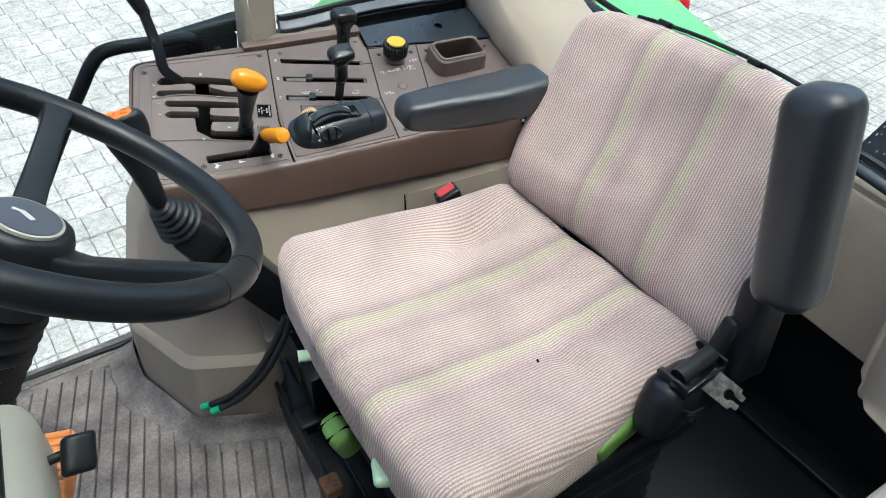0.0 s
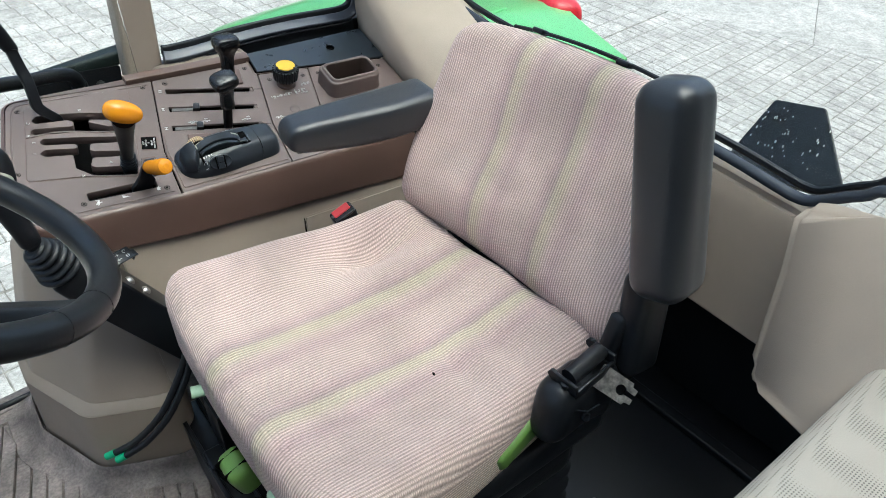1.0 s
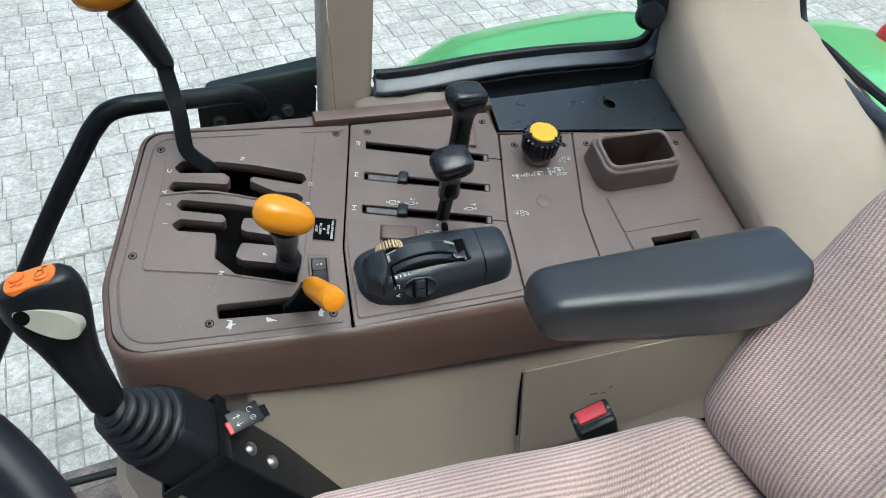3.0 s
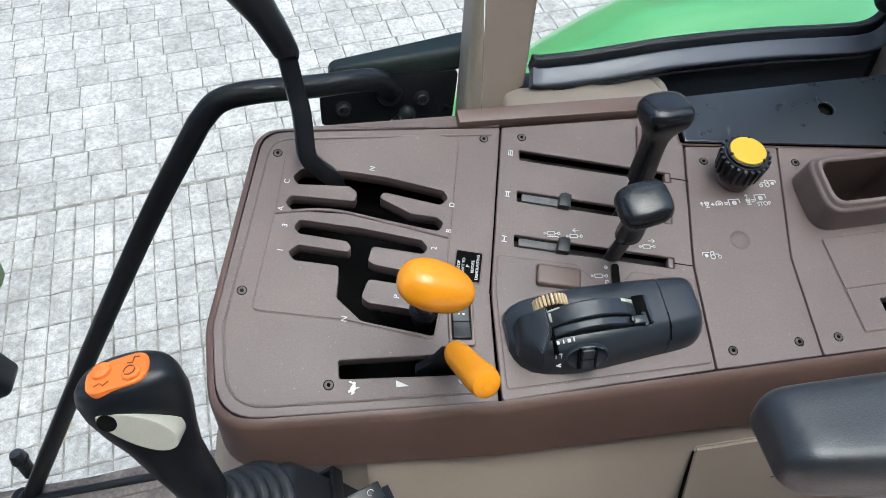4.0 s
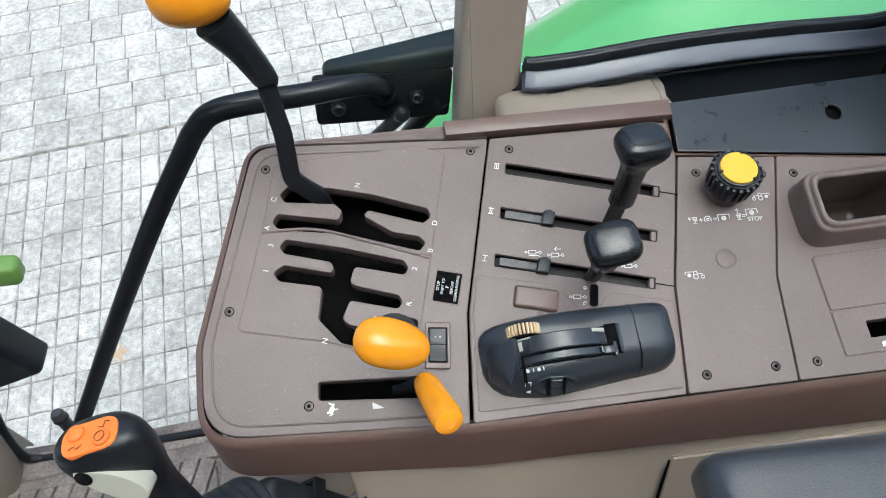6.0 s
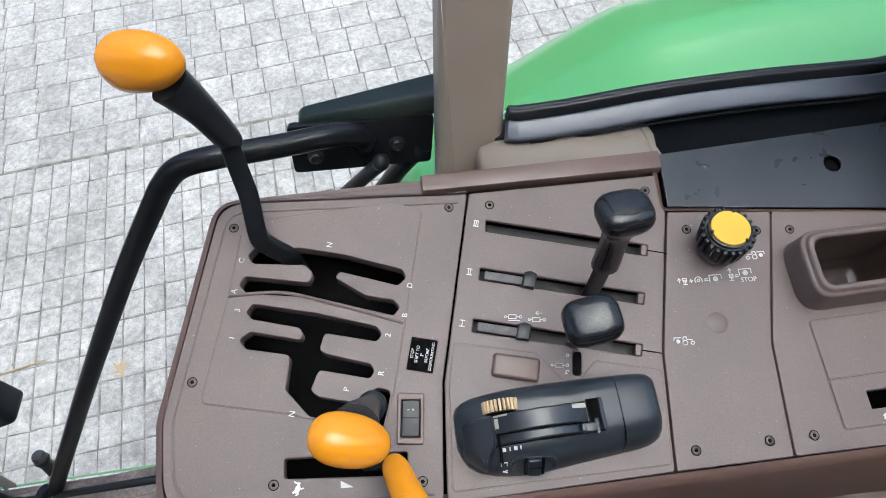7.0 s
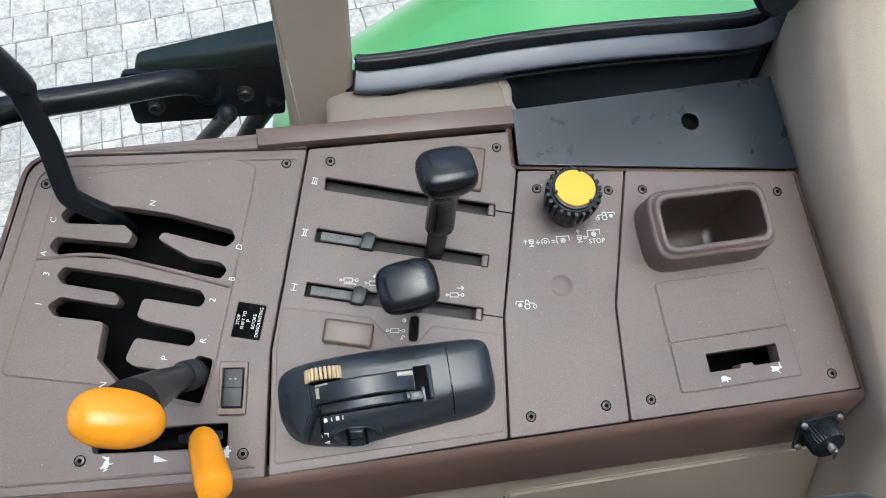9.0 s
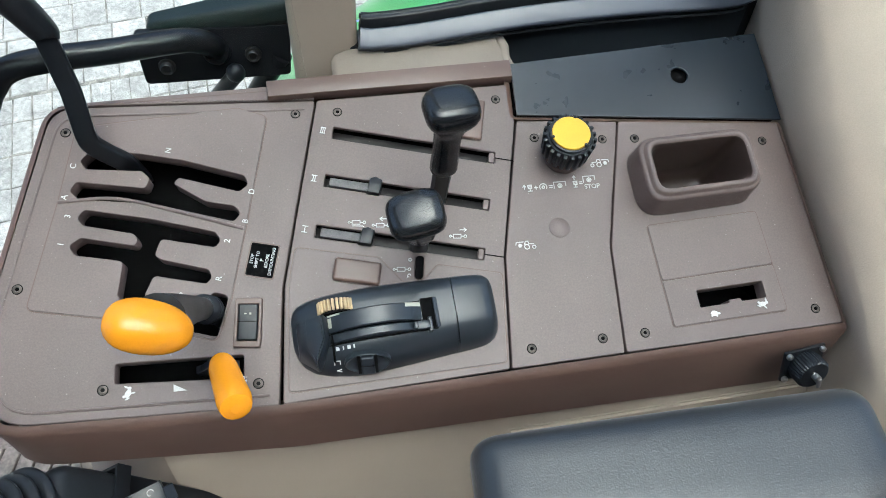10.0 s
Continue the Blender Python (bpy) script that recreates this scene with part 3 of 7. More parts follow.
top3 = part("pto_panel", plate(fillet(MOD3, 0.002), (), 0.0, 0.014), BROWN, console, space=CM)
top4 = part("rear_panel", plate(fillet(MOD4, 0.003), [fillet(SLOT4, 0.0012), fillet(CUP, 0.01)], 0.0, 0.014), BROWN, console, space=CM)
# dark sheets close the valve slots from below and paint the shade inside
for s in (S1, S2, S3):
    part("slot_shade", prism(inset(s, -0.0015), -0.0190, -0.0145), SHADE_SCUFF_BROWN, top2, "dark sheet painting the shade at the bottom of a lever slot", space=CM)
# thin raised fields
RAISE1 = [(0.1378, 0.2395), (0.1222, 0.1752), (0.0963, 0.0846), (0.1696, 0.0655), (0.2420, 0.0370), (0.2560, 0.0700), (0.2734, 0.1309), (0.3020, 0.2355), (0.2772, 0.2468), (0.1450, 0.2440)]
part("raised_field", plate(fillet(RAISE1, 0.006), [fillet(SLOT_CD, 0.0045), fillet(SLOT_12, 0.0045)], 0.0014, 0.0018, 0.0006), BROWN, top1, space=CM)
RAISE2 = [(0.3132, 0.1076), (0.3824, 0.0888), (0.4009, 0.0630), (0.4154, 0.0609), (0.4325, 0.0749), (0.4875, 0.0593), (0.4764, -0.0180), (0.2945, -0.0141), (0.3040, 0.0732)]
part("raised_field", plate(fillet(RAISE2, 0.004), [fillet([(0.4152, 0.0855), (0.4219, 0.0845), (0.4177, 0.0645), (0.4108, 0.0655)], 0.003)], 0.0014, 0.0018, 0.0006), BROWN, top2, space=CM)
RAISE4 = [(0.6308, 0.0842), (0.7395, 0.0838), (0.7399, -0.0123), (0.6307, -0.0113)]
part("access_cover", plate(fillet([(0.6308, 0.0842), (0.7395, 0.0838), (0.7397, 0.0319), (0.6308, 0.0315)], 0.003), (), 0.0014, 0.0018, 0.0006), BROWN, top4, space=CM)
part("access_cover", plate(fillet([(0.6308, 0.0305), (0.7397, 0.0309), (0.7399, -0.0123), (0.6307, -0.0113)], 0.003), [fillet(SLOT4, 0.0012)], 0.0014, 0.0018, 0.0006), BROWN, top4, space=CM)
# flat darker outlines paint the shade of grooves round the raised fields
for poly, r, host in ((RAISE1, 0.006, top1), (RAISE2, 0.004, top2), (RAISE4, 0.003, top4)):
    o = fillet(poly, r)
    part("groove", plate(inset(o, -0.0011), [o], 0.0004, 0.0006, 0.00005), BROWN_SIDE, host, space=CM)
part("groove", box((0.1089, 0.0010, 0.0006), (0.6853, 0.0312, 0.0003)), BROWN_SIDE, top4, space=CM)
# black plate over the lock slot paints its inner shade
part("lock_slot", plate(fillet(LOCK, 0.0030, 5), (), 0.0016, 0.0010, 0.0001), SHADOW, top2, "dark plate painting the shade in the upright lock slot", space=CM)
# raised moulded border round the gear panel
q = inset(MOD1, 0.0085)
edge = fillet([q[6], q[0], q[1], q[2], q[3], q[4]], [0.0001, 0.022, 0.05, 0.035, 0.1, 0.0001], 6)
part("border", tube([(x, y, -0.0001) for x, y in edge], 0.0013, 8), BROWN, top1, space=CM)
# stepped bridge between the A-B and 3-2 slots
part("ridge", tube(smooth_path([(0.1225, 0.1752, 0.0015), (0.17, 0.1720, 0.0015), (0.22, 0.153, 0.0015), (0.272, 0.1309, 0.0015)], 6), 0.0016, 8), BROWN, top1, space=CM)
part("back_rail", prism([(0.305, 0.2515), (0.535, 0.2475), (0.536, 0.2665), (0.305, 0.2685)], -0.004, 0.0085, 0.0025), BROWN_SIDE, console, space=CM)
part("front_back_lip", prism([(0.1225, 0.2668), (0.3462, 0.2490), (0.3462, 0.2520), (0.3050, 0.2524), (0.3050, 0.2672), (0.1500, 0.2685)], -0.006, -0.0002, 0.0008), BROWN, console, space=CM)


def screw(u, v):
    at = CM @ Matrix.Translation((u, v, 0))
    # black ring and socket paint the shade of a recessed screw
    rim = part("screw_well_shade", lathe([(0.0044, -0.001), (0.0044, 0.0002), (0.0040, 0.0004), (0.0037, 0.0002), (0.0006, 0.0002)], 16), SHADOW, console, "dark ring painting the shade round a screw head", space=at)
    head = part("screw", lathe([(0.0036, 0.0), (0.0035, 0.0006), (0.0029, 0.0009), (0.0022, 0.0009), (0.0019, 0.0004), (0.0004, 0.0004)], 18), SCREW_HEAD, console, space=at)
    part("socket", lathe([(0.0018, 0.0003), (0.0017, 0.00055), (0.0002, 0.0006)], 6), SHADOW, head, "dark hexagon painting the shade in the socket", space=at)
    return rim


for u, v in ((0.1293, 0.2403), (0.3276, 0.2356), (0.0895, 0.1035), (0.1522, 0.0114), (0.2714, -0.0026), (0.3657, 0.2332), (0.5157, 0.2292), (0.3085, 0.0015), (0.4625, -0.0093), (0.5445, 0.1850), (0.6100, 0.1755), (0.5000, -0.0100), (0.5640, -0.0110), (0.6030, -0.0120), (0.7680, -0.0150), (0.6420, 0.1725), (0.7705, 0.1545)):
    screw(u, v)

# lettering, turned to be read from the front seat
for words, u, v in (("C", 0.1354, 0.2070), ("A", 0.1276, 0.1789), ("3", 0.1300, 0.1612), ("1", 0.1240, 0.1370), ("N", 0.2146, 0.2120), ("D", 0.2820, 0.1640), ("B", 0.2740, 0.1372), ("2", 0.2575, 0.1215), ("R", 0.2480, 0.0892), ("N", 0.1710, 0.0655), ("P", 0.2176, 0.0796)):
    part("letter", text(words, 0.0070, (u, v, 0.0016), 72), WHITE, top1, space=CM)
for words, u, v in (("I", 0.3231, 0.1237), ("II", 0.3368, 0.1702), ("III", 0.3503, 0.2162)):
    bm = join(box((0.0075, 0.0012, 0.0006), (0, 0.0045, 0)), box((0.0075, 0.0012, 0.0006), (0, -0.0045, 0)))
    k = len(words)
    for i in range(k):
        bm = join(bm, box((0.0011, 0.0085, 0.0006), ((i - (k - 1) / 2) * 0.0026, 0, 0)))
    part("numeral", bm, WHITE, top2, space=CM @ pose(u, v, 0.0003, 0, 0, -17) @ Matrix.Diagonal((0.66, 0.62, 1, 1)))

# ---- levers and knobs on the console ----


def lever(name, label, pts, width, thick, up=(0, 1, 0)):
    base = on_console(*pts[0])
    t = thing(name, base, label, "lever")
    part("shaft", tube([on_console(*p) for p in smooth_path(pts, 5)], thick / 2, 10, (width / thick, 1.0), up=CM.to_3x3() @ Vector(up)), BLACK_METAL, t)
    return t


def blend_knob(t, name, path, radii, mat, flat=(1, 1), up=None, sides=20, label=""):
    part(name, tube(smooth_path([on_console(*p) for p in path], 5), [v for a, b in zip(radii, radii[1:]) for v in (a + (b - a) * j / 5 for j in range(5))] + [radii[-1]], sides, flat, up), mat, t, label)


def egg(rx, ry, rz, taper):
    """A smooth egg, fuller towards -x."""
    bm = bmesh.new()
    bmesh.ops.create_uvsphere(bm, u_segments=28, v_segments=18, radius=1)
    for v in bm.verts:
        s = lambda c: math.copysign(abs(c) ** 0.88, c)
        k = 1 - taper * v.co.x
        v.co = Vector((s(v.co.x) * rx, s(v.co.y) * ry * k, s(v.co.z) * rz * k))
    return bm


# range lever: cranked flat bar, black neck, orange grip
rl = thing("range_lever", on_console(0.178, 0.206, -0.04), "tall cranked black lever with an orange egg-shaped grip", "lever")
bent = fillet([(-0.0082, -0.0050), (0.0082, -0.0050), (0.0082, 0.0050), (-0.0082, 0.0050)], 0.0026, 3)
part("shaft", sweep([on_console(*p) for p in smooth_path([(0.182, 0.205, -0.04), (0.178, 0.2065, -0.004), (0.166, 0.2115, 0.010), (0.1575, 0.216, 0.020), (0.1555, 0.2205, 0.029), (0.1555, 0.234, 0.046), (0.1548, 0.246, 0.0575), (0.1525, 0.256, 0.067), (0.147, 0.283, 0.098)], 5)], bent, CM.to_3x3() @ Vector((0.25, -1, 0.35))), BLACK_METAL, rl, smooth=50)
blend_knob(rl, "neck", [(0.1485, 0.276, 0.089), (0.1478, 0.279, 0.0935), (0.135, 0.289, 0.122), (0.120, 0.296, 0.150)], [0.0100, 0.0112, 0.0132, 0.0170], BLACK)
RX = on_console(0.143, 0.289, 0.178) - on_console(0.107, 0.302, 0.166)
part("grip", egg(0.0345, 0.0205, 0.0220, 0.18), ORANGE, rl, "orange egg-shaped grip", space=frame_from(on_console(0.107, 0.304, 0.168), RX.cross(Vector((0, 1, 0))).cross(RX).cross(RX) * -1, RX))

# gear lever in P
gl = lever("gear_lever", "black gear lever with an orange T-shaped grip", [(0.240, 0.062, -0.04), (0.238, 0.064, 0.0), (0.236, 0.058, 0.03)], 0.012, 0.012)
blend_knob(gl, "boot", [(0.239, 0.064, -0.012), (0.238, 0.0635, 0.0), (0.2375, 0.0615, 0.012), (0.237, 0.059, 0.026)], [0.0105, 0.0115, 0.0095, 0.010], BLACK_RUBBER)
blend_knob(gl, "neck", [(0.237, 0.060, 0.022), (0.235, 0.052, 0.055), (0.232, 0.040, 0.098), (0.230, 0.029, 0.130)], [0.0090, 0.0105, 0.0138, 0.0175], BLACK)
for k, z in enumerate((0.004, 0.010, 0.0165, 0.023)):
    part("boot_fold", lathe([(0.0095, -0.003), (0.0125 - 0.0006 * k, -0.001), (0.0120, 0.001), (0.0092, 0.003)], 18), BLACK_RUBBER, gl, space=frame_from(on_console(0.2378 - 0.0001 * k, 0.0632 - 0.0012 * k, z), CM.to_3x3() @ Vector((0.1 * (-1) ** k, -0.15, 1)), (1, 0, 0)))
GX = on_console(0.252, 0.014, 0.137) - on_console(0.204, 0.027, 0.153)
part("grip", egg(0.0265, 0.0168, 0.0155, 0.10), ORANGE, gl, "orange T-shaped grip", space=frame_from(on_console(0.228, 0.021, 0.147), GX.cross(Vector((0, 1, 0))) * -1, GX))

# hand throttle
tl = thing("throttle_lever", on_console(0.235, 0.015, 0.0), "short black throttle lever with an orange tapered grip", "lever")
bm = prism([(-0.016, -0.012), (0.012, -0.012), (0.020, 0.012), (0.010, 0.034), (0.002, 0.040), (-0.003, 0.022), (-0.010, 0.008), (-0.016, 0.0)], -0.003, 0.003, 0.0008)
part("quadrant", bm, BLACK, tl, space=CM @ Matrix.Translation((0.240, 0.0145, 0.0)) @ pose(0, 0, 0, 90, 0, -4))
blend_knob(tl, "grip", [(0.2498, 0.0135, 0.0365), (0.2505, 0.012, 0.039), (0.2525, 0.006, 0.044), (0.2575, -0.009, 0.056), (0.2618, -0.021, 0.0665), (0.2636, -0.0265, 0.0715), (0.2642, -0.0285, 0.0735)], [0.0045, 0.0088, 0.0108, 0.0118, 0.0126, 0.0112, 0.004], ORANGE)


def valve_lever(name, base, knee, grip_c, label):
    t = thing(name, on_console(*base), label, "lever", group="hydraulic valve levers")
    part("shaft", tube([on_console(*p) for p in smooth_path([(base[0], base[1], -0.04), base, knee], 4)], 0.0065, 8, (1.3, 0.8), up=(0, 1, 0)), BLACK_METAL, t)
    b, k, g = (on_console(*p) for p in (base, knee, grip_c))
    ax = (g - k).normalized()
    m = frame_from(k, ax, (1, 0.1, 0))
    ln = (g - k).length
    rings = []
    for r, z, sq in ((0.0100, -0.012, 1.0), (0.0118, -0.009, 0.9), (0.0116, 0.0, 0.85), (0.0108, ln * 0.35, 0.8), (0.0112, ln * 0.58, 0.75), (0.0136, ln * 0.72, 0.70), (0.0180, ln * 0.84, 0.64), (0.0207, ln * 0.93, 0.60), (0.0216, ln, 0.58), (0.0214, ln + 0.0045, 0.58), (0.0202, ln + 0.0085, 0.60), (0.0178, ln + 0.0112, 0.64), (0.0120, ln + 0.0128, 0.75), (0.002, ln + 0.0133, 1.0)):
        rings.append([Vector((r * math.copysign(abs(math.cos(a)) ** sq, math.cos(a)), 0.84 * r * math.copysign(abs(math.sin(a)) ** sq, math.sin(a)), z)) for a in (2 * math.pi * i / 32 for i in range(32))])
    part("grip", loft(rings), GLOSS_BLACK, t, "glossy black squared mushroom grip", space=m, smooth=60)
    return t


valve_lever("valve_lever", (0.4190, 0.0930, 0.0), (0.4150, 0.0890, 0.058), (0.408, 0.086, 0.104), "black spool-valve lever with a glossy squared mushroom grip")
valve_lever("valve_lever", (0.4440, 0.1390, 0.0), (0.4450, 0.1470, 0.058), (0.446, 0.161, 0.118), "black spool-valve lever with a glossy squared mushroom grip")

# stops and inserts in the valve slots
for s, x in ((S1, 0.30), (S2, 0.30)):
    a, b = Vector((*s[0], 0)), Vector((*s[1], 0))
    c, d = Vector((*s[3], 0)), Vector((*s[2], 0))
    mid = lambda f: (a + (b - a) * f + c + (d - c) * f) / 2
    turn = math.degrees(math.atan2(b.y - a.y, b.x - a.x))
    st = thing("slot_stop", on_console(*mid(x)[:2], 0), "small black sliding stop in the lever slot", "stop", group="slot stops")
    part("insert", box((0.036, 0.0080, 0.004), (0, 0, 0), 0.001), STOP_GREY, st, "dusty grey insert", space=CM @ pose(*mid(0.15)[:2], -0.003, 0, 0, turn))
    bm = prism([(-0.0062, -0.0075), (0.0050, -0.0075), (0.0062, 0.0062), (0.0, 0.0085), (-0.0050, 0.0062)], -0.006, 0.0070, 0.0016)
    part("slider", bm, BLACK, st, space=CM @ pose(*mid(x)[:2], 0.0, 0, 0, turn))
# moulded slot ends and the split lines behind them
for s, to in ((S1, (0.4925, 0.0738)), (S2, None), (S3, (0.5205, 0.1640))):
    e = [(s[1][0] + s[2][0]) / 2, (s[1][1] + s[2][1]) / 2]
    part("slot_end", box((0.0050, 0.0098, 0.0075), (0, 0, 0), 0.0008), BROWN, top2, space=CM @ pose(e[0] - 0.0030, e[1] + 0.0008, -0.0040, 0, 0, -16.5))
    if to:
        part("split_line", tube([(e[0], e[1], 0.0), (to[0], to[1], 0.0)], 0.00055, 6), SHADOW, top2, space=CM)

# rubber pad and blank plugs
tagged(part("pad", rbox((0.0405, 0.0205, 0.008), 0.003, (4, 3, 2)), BROWN_SIDE, space=CM @ pose(0.3625, 0.0782, 0.003, 0, 0, -16)), "brown textured rubber pad set in the console", "pad")
tagged(part("blank_plug", rbox((0.0195, 0.042, 0.005), 0.0022, (3, 4, 1)), BROWN_SIDE, space=CM @ pose(0.490, 0.2105, 0.0015, 0, 0, -16)), "brown plastic blanking plug in the console", "plug")
tagged(part("blank_plug", lathe([(0.0095, -0.001), (0.0095, 0.0004), (0.009, 0.0008), (0.001, 0.0008)], 28), BROWN, space=CM @ Matrix.Translation((0.5485, 0.094, 0))), "round brown blanking plug flush with the console", "plug")

# warning sticker
stk = thing("sticker", on_console(0.2845, 0.100, 0.0), "small black warning sticker with white capitals", "sticker")
SM = CM @ pose(0.2845, 0.1003, 0.0008, 0, 0, 73)
part("border", plate(fillet([(-0.0158, -0.0128), (0.0158, -0.0128), (0.0158, 0.0128), (-0.0158, 0.0128)], 0.002), (), 0.0001, 0.0008, 0.0001), BROWN_SIDE, stk, space=SM)
part("card", plate(fillet([(-0.0145, -0.0115), (0.0145, -0.0115), (0.0145, 0.0115), (-0.0145, 0.0115)], 0.0015), (), 0.0004, 0.0008, 0.0001), SHADOW, stk, space=SM)
for i, w in enumerate(("STOP", "SHIFT TO", "P", "BEFORE", "DISMOUNTING")):
    part("writing", text(w, 0.0036 if w != "P" else 0.0046, (0, 0.0085 - i * 0.0042, 0.0006)), WHITE, stk, space=SM)

# rocker switch
rs = thing("rocker_switch", on_console(0.268, 0.048, 0.0), "black rocker switch in a brown bezel", "switch")
RM = CM @ pose(0.2680, 0.0482, 0.0, 0, 0, -8)
part("bezel", plate(fillet([(-0.0112, -0.0208), (0.0112, -0.0208), (0.0112, 0.0208), (-0.0112, 0.0208)], 0.002), [fillet([(-0.0082, -0.0155), (0.0082, -0.0155), (0.0082, 0.0155), (-0.0082, 0.0155)], 0.001)], 0.0035, 0.006), BROWN_SIDE, rs, space=RM)
part("rocker", rbox((0.0158, 0.0300, 0.012), 0.0015, (2, 4, 2), lambda q: Vector((q.x, q.y, q.z + (0.0018 if q.z > 0 else 0) * (q.y / 0.015) ** 2))), BLACK, rs, space=RM @ Matrix.Translation((0, 0, -0.0025)))
part("symbol", join(box((0.0018, 0.0008, 0.0004), (-0.002, 0.007, 0.0046)), box((0.0016, 0.0016, 0.0004), (0.002, 0.007, 0.0046))), PALE, rs, space=RM)
part("split", box((0.0160, 0.0007, 0.0006), (0, 0.0005, 0.0035)), SHADOW, rs, space=RM)

# power take-off knob
pk = thing("pto_knob", on_console(0.573, 0.157, 0.0), "black ribbed pull knob with a yellow cap", "knob")
PM = frame_from(on_console(0.5672, 0.1625, 0), on_console(0.5660, 0.1660, 0.044) - on_console(0.5680, 0.1610, 0), (1, 0, 0))
part("collar", lathe([(0.0175, -0.001), (0.0175, 0.002), (0.0155, 0.004), (0.0145, 0.016)], 28), BROWN_SIDE, pk, "brown moulded collar", space=PM)
bm = lathe([(0.0185, 0.012), (0.0196, 0.014), (0.0216, 0.034), (0.0208, 0.0365), (0.001, 0.0370)], 44)
part("grip", bm, BLACK, pk, "black ribbed grip", space=PM)
for k in range(22):
    part("lug", box((0.0046, 0.0036, 0.0225), (0.0212, 0, 0.0245), 0.0009, 2, pose(0, 0, 0, 0, 5, 0)), BLACK, pk, space=PM @ pose(0, 0, 0, 0, 0, k * 360 / 22))
part("rim", lathe([(0.0190, 0.036), (0.0190, 0.0392), (0.0176, 0.0396), (0.001, 0.0396)], 40), BLACK, pk, space=PM)
part("cap", lathe([(0.0172, 0.039), (0.0172, 0.0406), (0.0166, 0.0413), (0.001, 0.0416)], 40), YELLOW, pk, "yellow plastic cap", space=PM)
for k in range(3):
    part("notch", box((0.003, 0.0026, 0.004), (0.0172, 0, 0.040), 0.0004, 1), BLACK, pk, space=PM @ pose(0, 0, 0, 0, 0, 65 + k * 120))

# storage cup
cup = thing("storage_cup", on_console(0.69, 0.128, 0), "brown moulded plastic storage cup rising from the console", "cup holder")
ct = [(0.6280, 0.1590), (0.6270, 0.0960), (0.7372, 0.0965), (0.7392, 0.1585)]


def ring(poly, h, r):
    return [CM @ Vector((x, y, h)) for x, y in fillet(poly, r, 5)]


base4 = [(0.6270, 0.1605), (0.6262, 0.0925), (0.7420, 0.0935), (0.7450, 0.1615)]
mid4 = [(0.6274, 0.1596), (0.6264, 0.0945), (0.7398, 0.0952), (0.7420, 0.1596)]
outer = ((0.0, 0.0250, 0.017), (0.0002, 0.0285, 0.017), (0.0012, 0.0302, 0.016), (0.0026, 0.0306, 0.016), (0.0036, 0.0312, 0.015), (0.0040, 0.0335, 0.015), (0.0050, 0.0352, 0.014), (0.0066, 0.0358, 0.013), (0.0086, 0.0350, 0.012), (0.0096, 0.0335, 0.011))
inner = ((0.0096, 0.0335, 0.011), (0.0108, 0.0290, 0.011), (0.0130, -0.020, 0.011), (0.0150, -0.0440, 0.010), (0.0180, -0.0480, 0.008), (0.0300, -0.0490, 0.004))
part("wall", loft([ring(base4, -0.001, 0.022), ring(base4, 0.0006, 0.021), ring(mid4, 0.009, 0.019)] + [ring(inset(ct, o), h, r) for o, h, r in outer], close=False), BROWN, cup, smooth=60)
# inside and bottom are set darker and glossier than the cup's wall
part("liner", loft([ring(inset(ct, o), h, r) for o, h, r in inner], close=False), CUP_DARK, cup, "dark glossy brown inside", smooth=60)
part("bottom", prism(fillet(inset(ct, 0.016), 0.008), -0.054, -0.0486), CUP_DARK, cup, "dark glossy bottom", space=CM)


def arc_strip(u0, u1, v0, v1, height, n=14, floor_h=0.0):
    """A band bent over the length of the hitch unit: its crown follows height(u)."""
    bm = bmesh.new()
    rows = []
    for i in range(n + 1):
        u = u0 + (u1 - u0) * i / n
        h = height(u)
        rows.append([bm.verts.new(p) for p in ((u, v0, floor_h), (u, v0, h - 0.001), (u, v0 + 0.001, h), (u, v1 - 0.001, h), (u, v1, h - 0.001), (u, v1, floor_h))])
    for a, b in zip(rows, rows[1:]):
        for k in range(5):
            bm.faces.new((a[k], a[k + 1], b[k + 1], b[k]))
    bm.faces.new(rows[0][::-1])
    bm.faces.new(rows[-1])
    bmesh.ops.recalc_face_normals(bm, faces=bm.faces[:])
    return bm


# hitch control: hooded black unit with a lever on a quadrant
hc = thing("hitch_control", on_console(0.385, 0.03, 0.0), "black hooded hitch control unit with lever and thumbwheel", "control unit")


def hood(u):
    """Crown height of the hooded body along its length."""
    k = [(0.3030, 0.010), (0.3080, 0.0165), (0.3160, 0.0215), (0.3300, 0.0265), (0.3500, 0.0310), (0.3720, 0.0335), (0.3950, 0.0340), (0.4200, 0.0330), (0.4380, 0.0318), (0.4560, 0.0308), (0.4640, 0.0300), (0.4690, 0.0270), (0.4722, 0.0180)]
    for (a, p), (b, q) in zip(k, k[1:]):
        if u <= b:
            return p + (q - p) * max(0.0, (u - a) / (b - a))
    return k[-1][1]


def body_section(u, v0, v1):
    h = hood(u)
    w = v1 - v0
    pts = [(v0, 0.0), (v0 + 0.02 * w, h * 0.30), (v0 + 0.07 * w, h * 0.55), (v0 + 0.15 * w, h * 0.78), (v0 + 0.24 * w, h * 0.92), (v0 + 0.33 * w, h * 0.985), (v0 + 0.42 * w, h), (v0 + 0.60 * w, h), (v0 + 0.78 * w, h), (v0 + 0.88 * w, h * 0.965), (v0 + 0.95 * w, h * 0.86), (v0 + 0.99 * w, h * 0.66), (v1, h * 0.35), (v1 + 0.0008, 0.0)]
    return [Vector((u, a, b)) for a, b in pts]


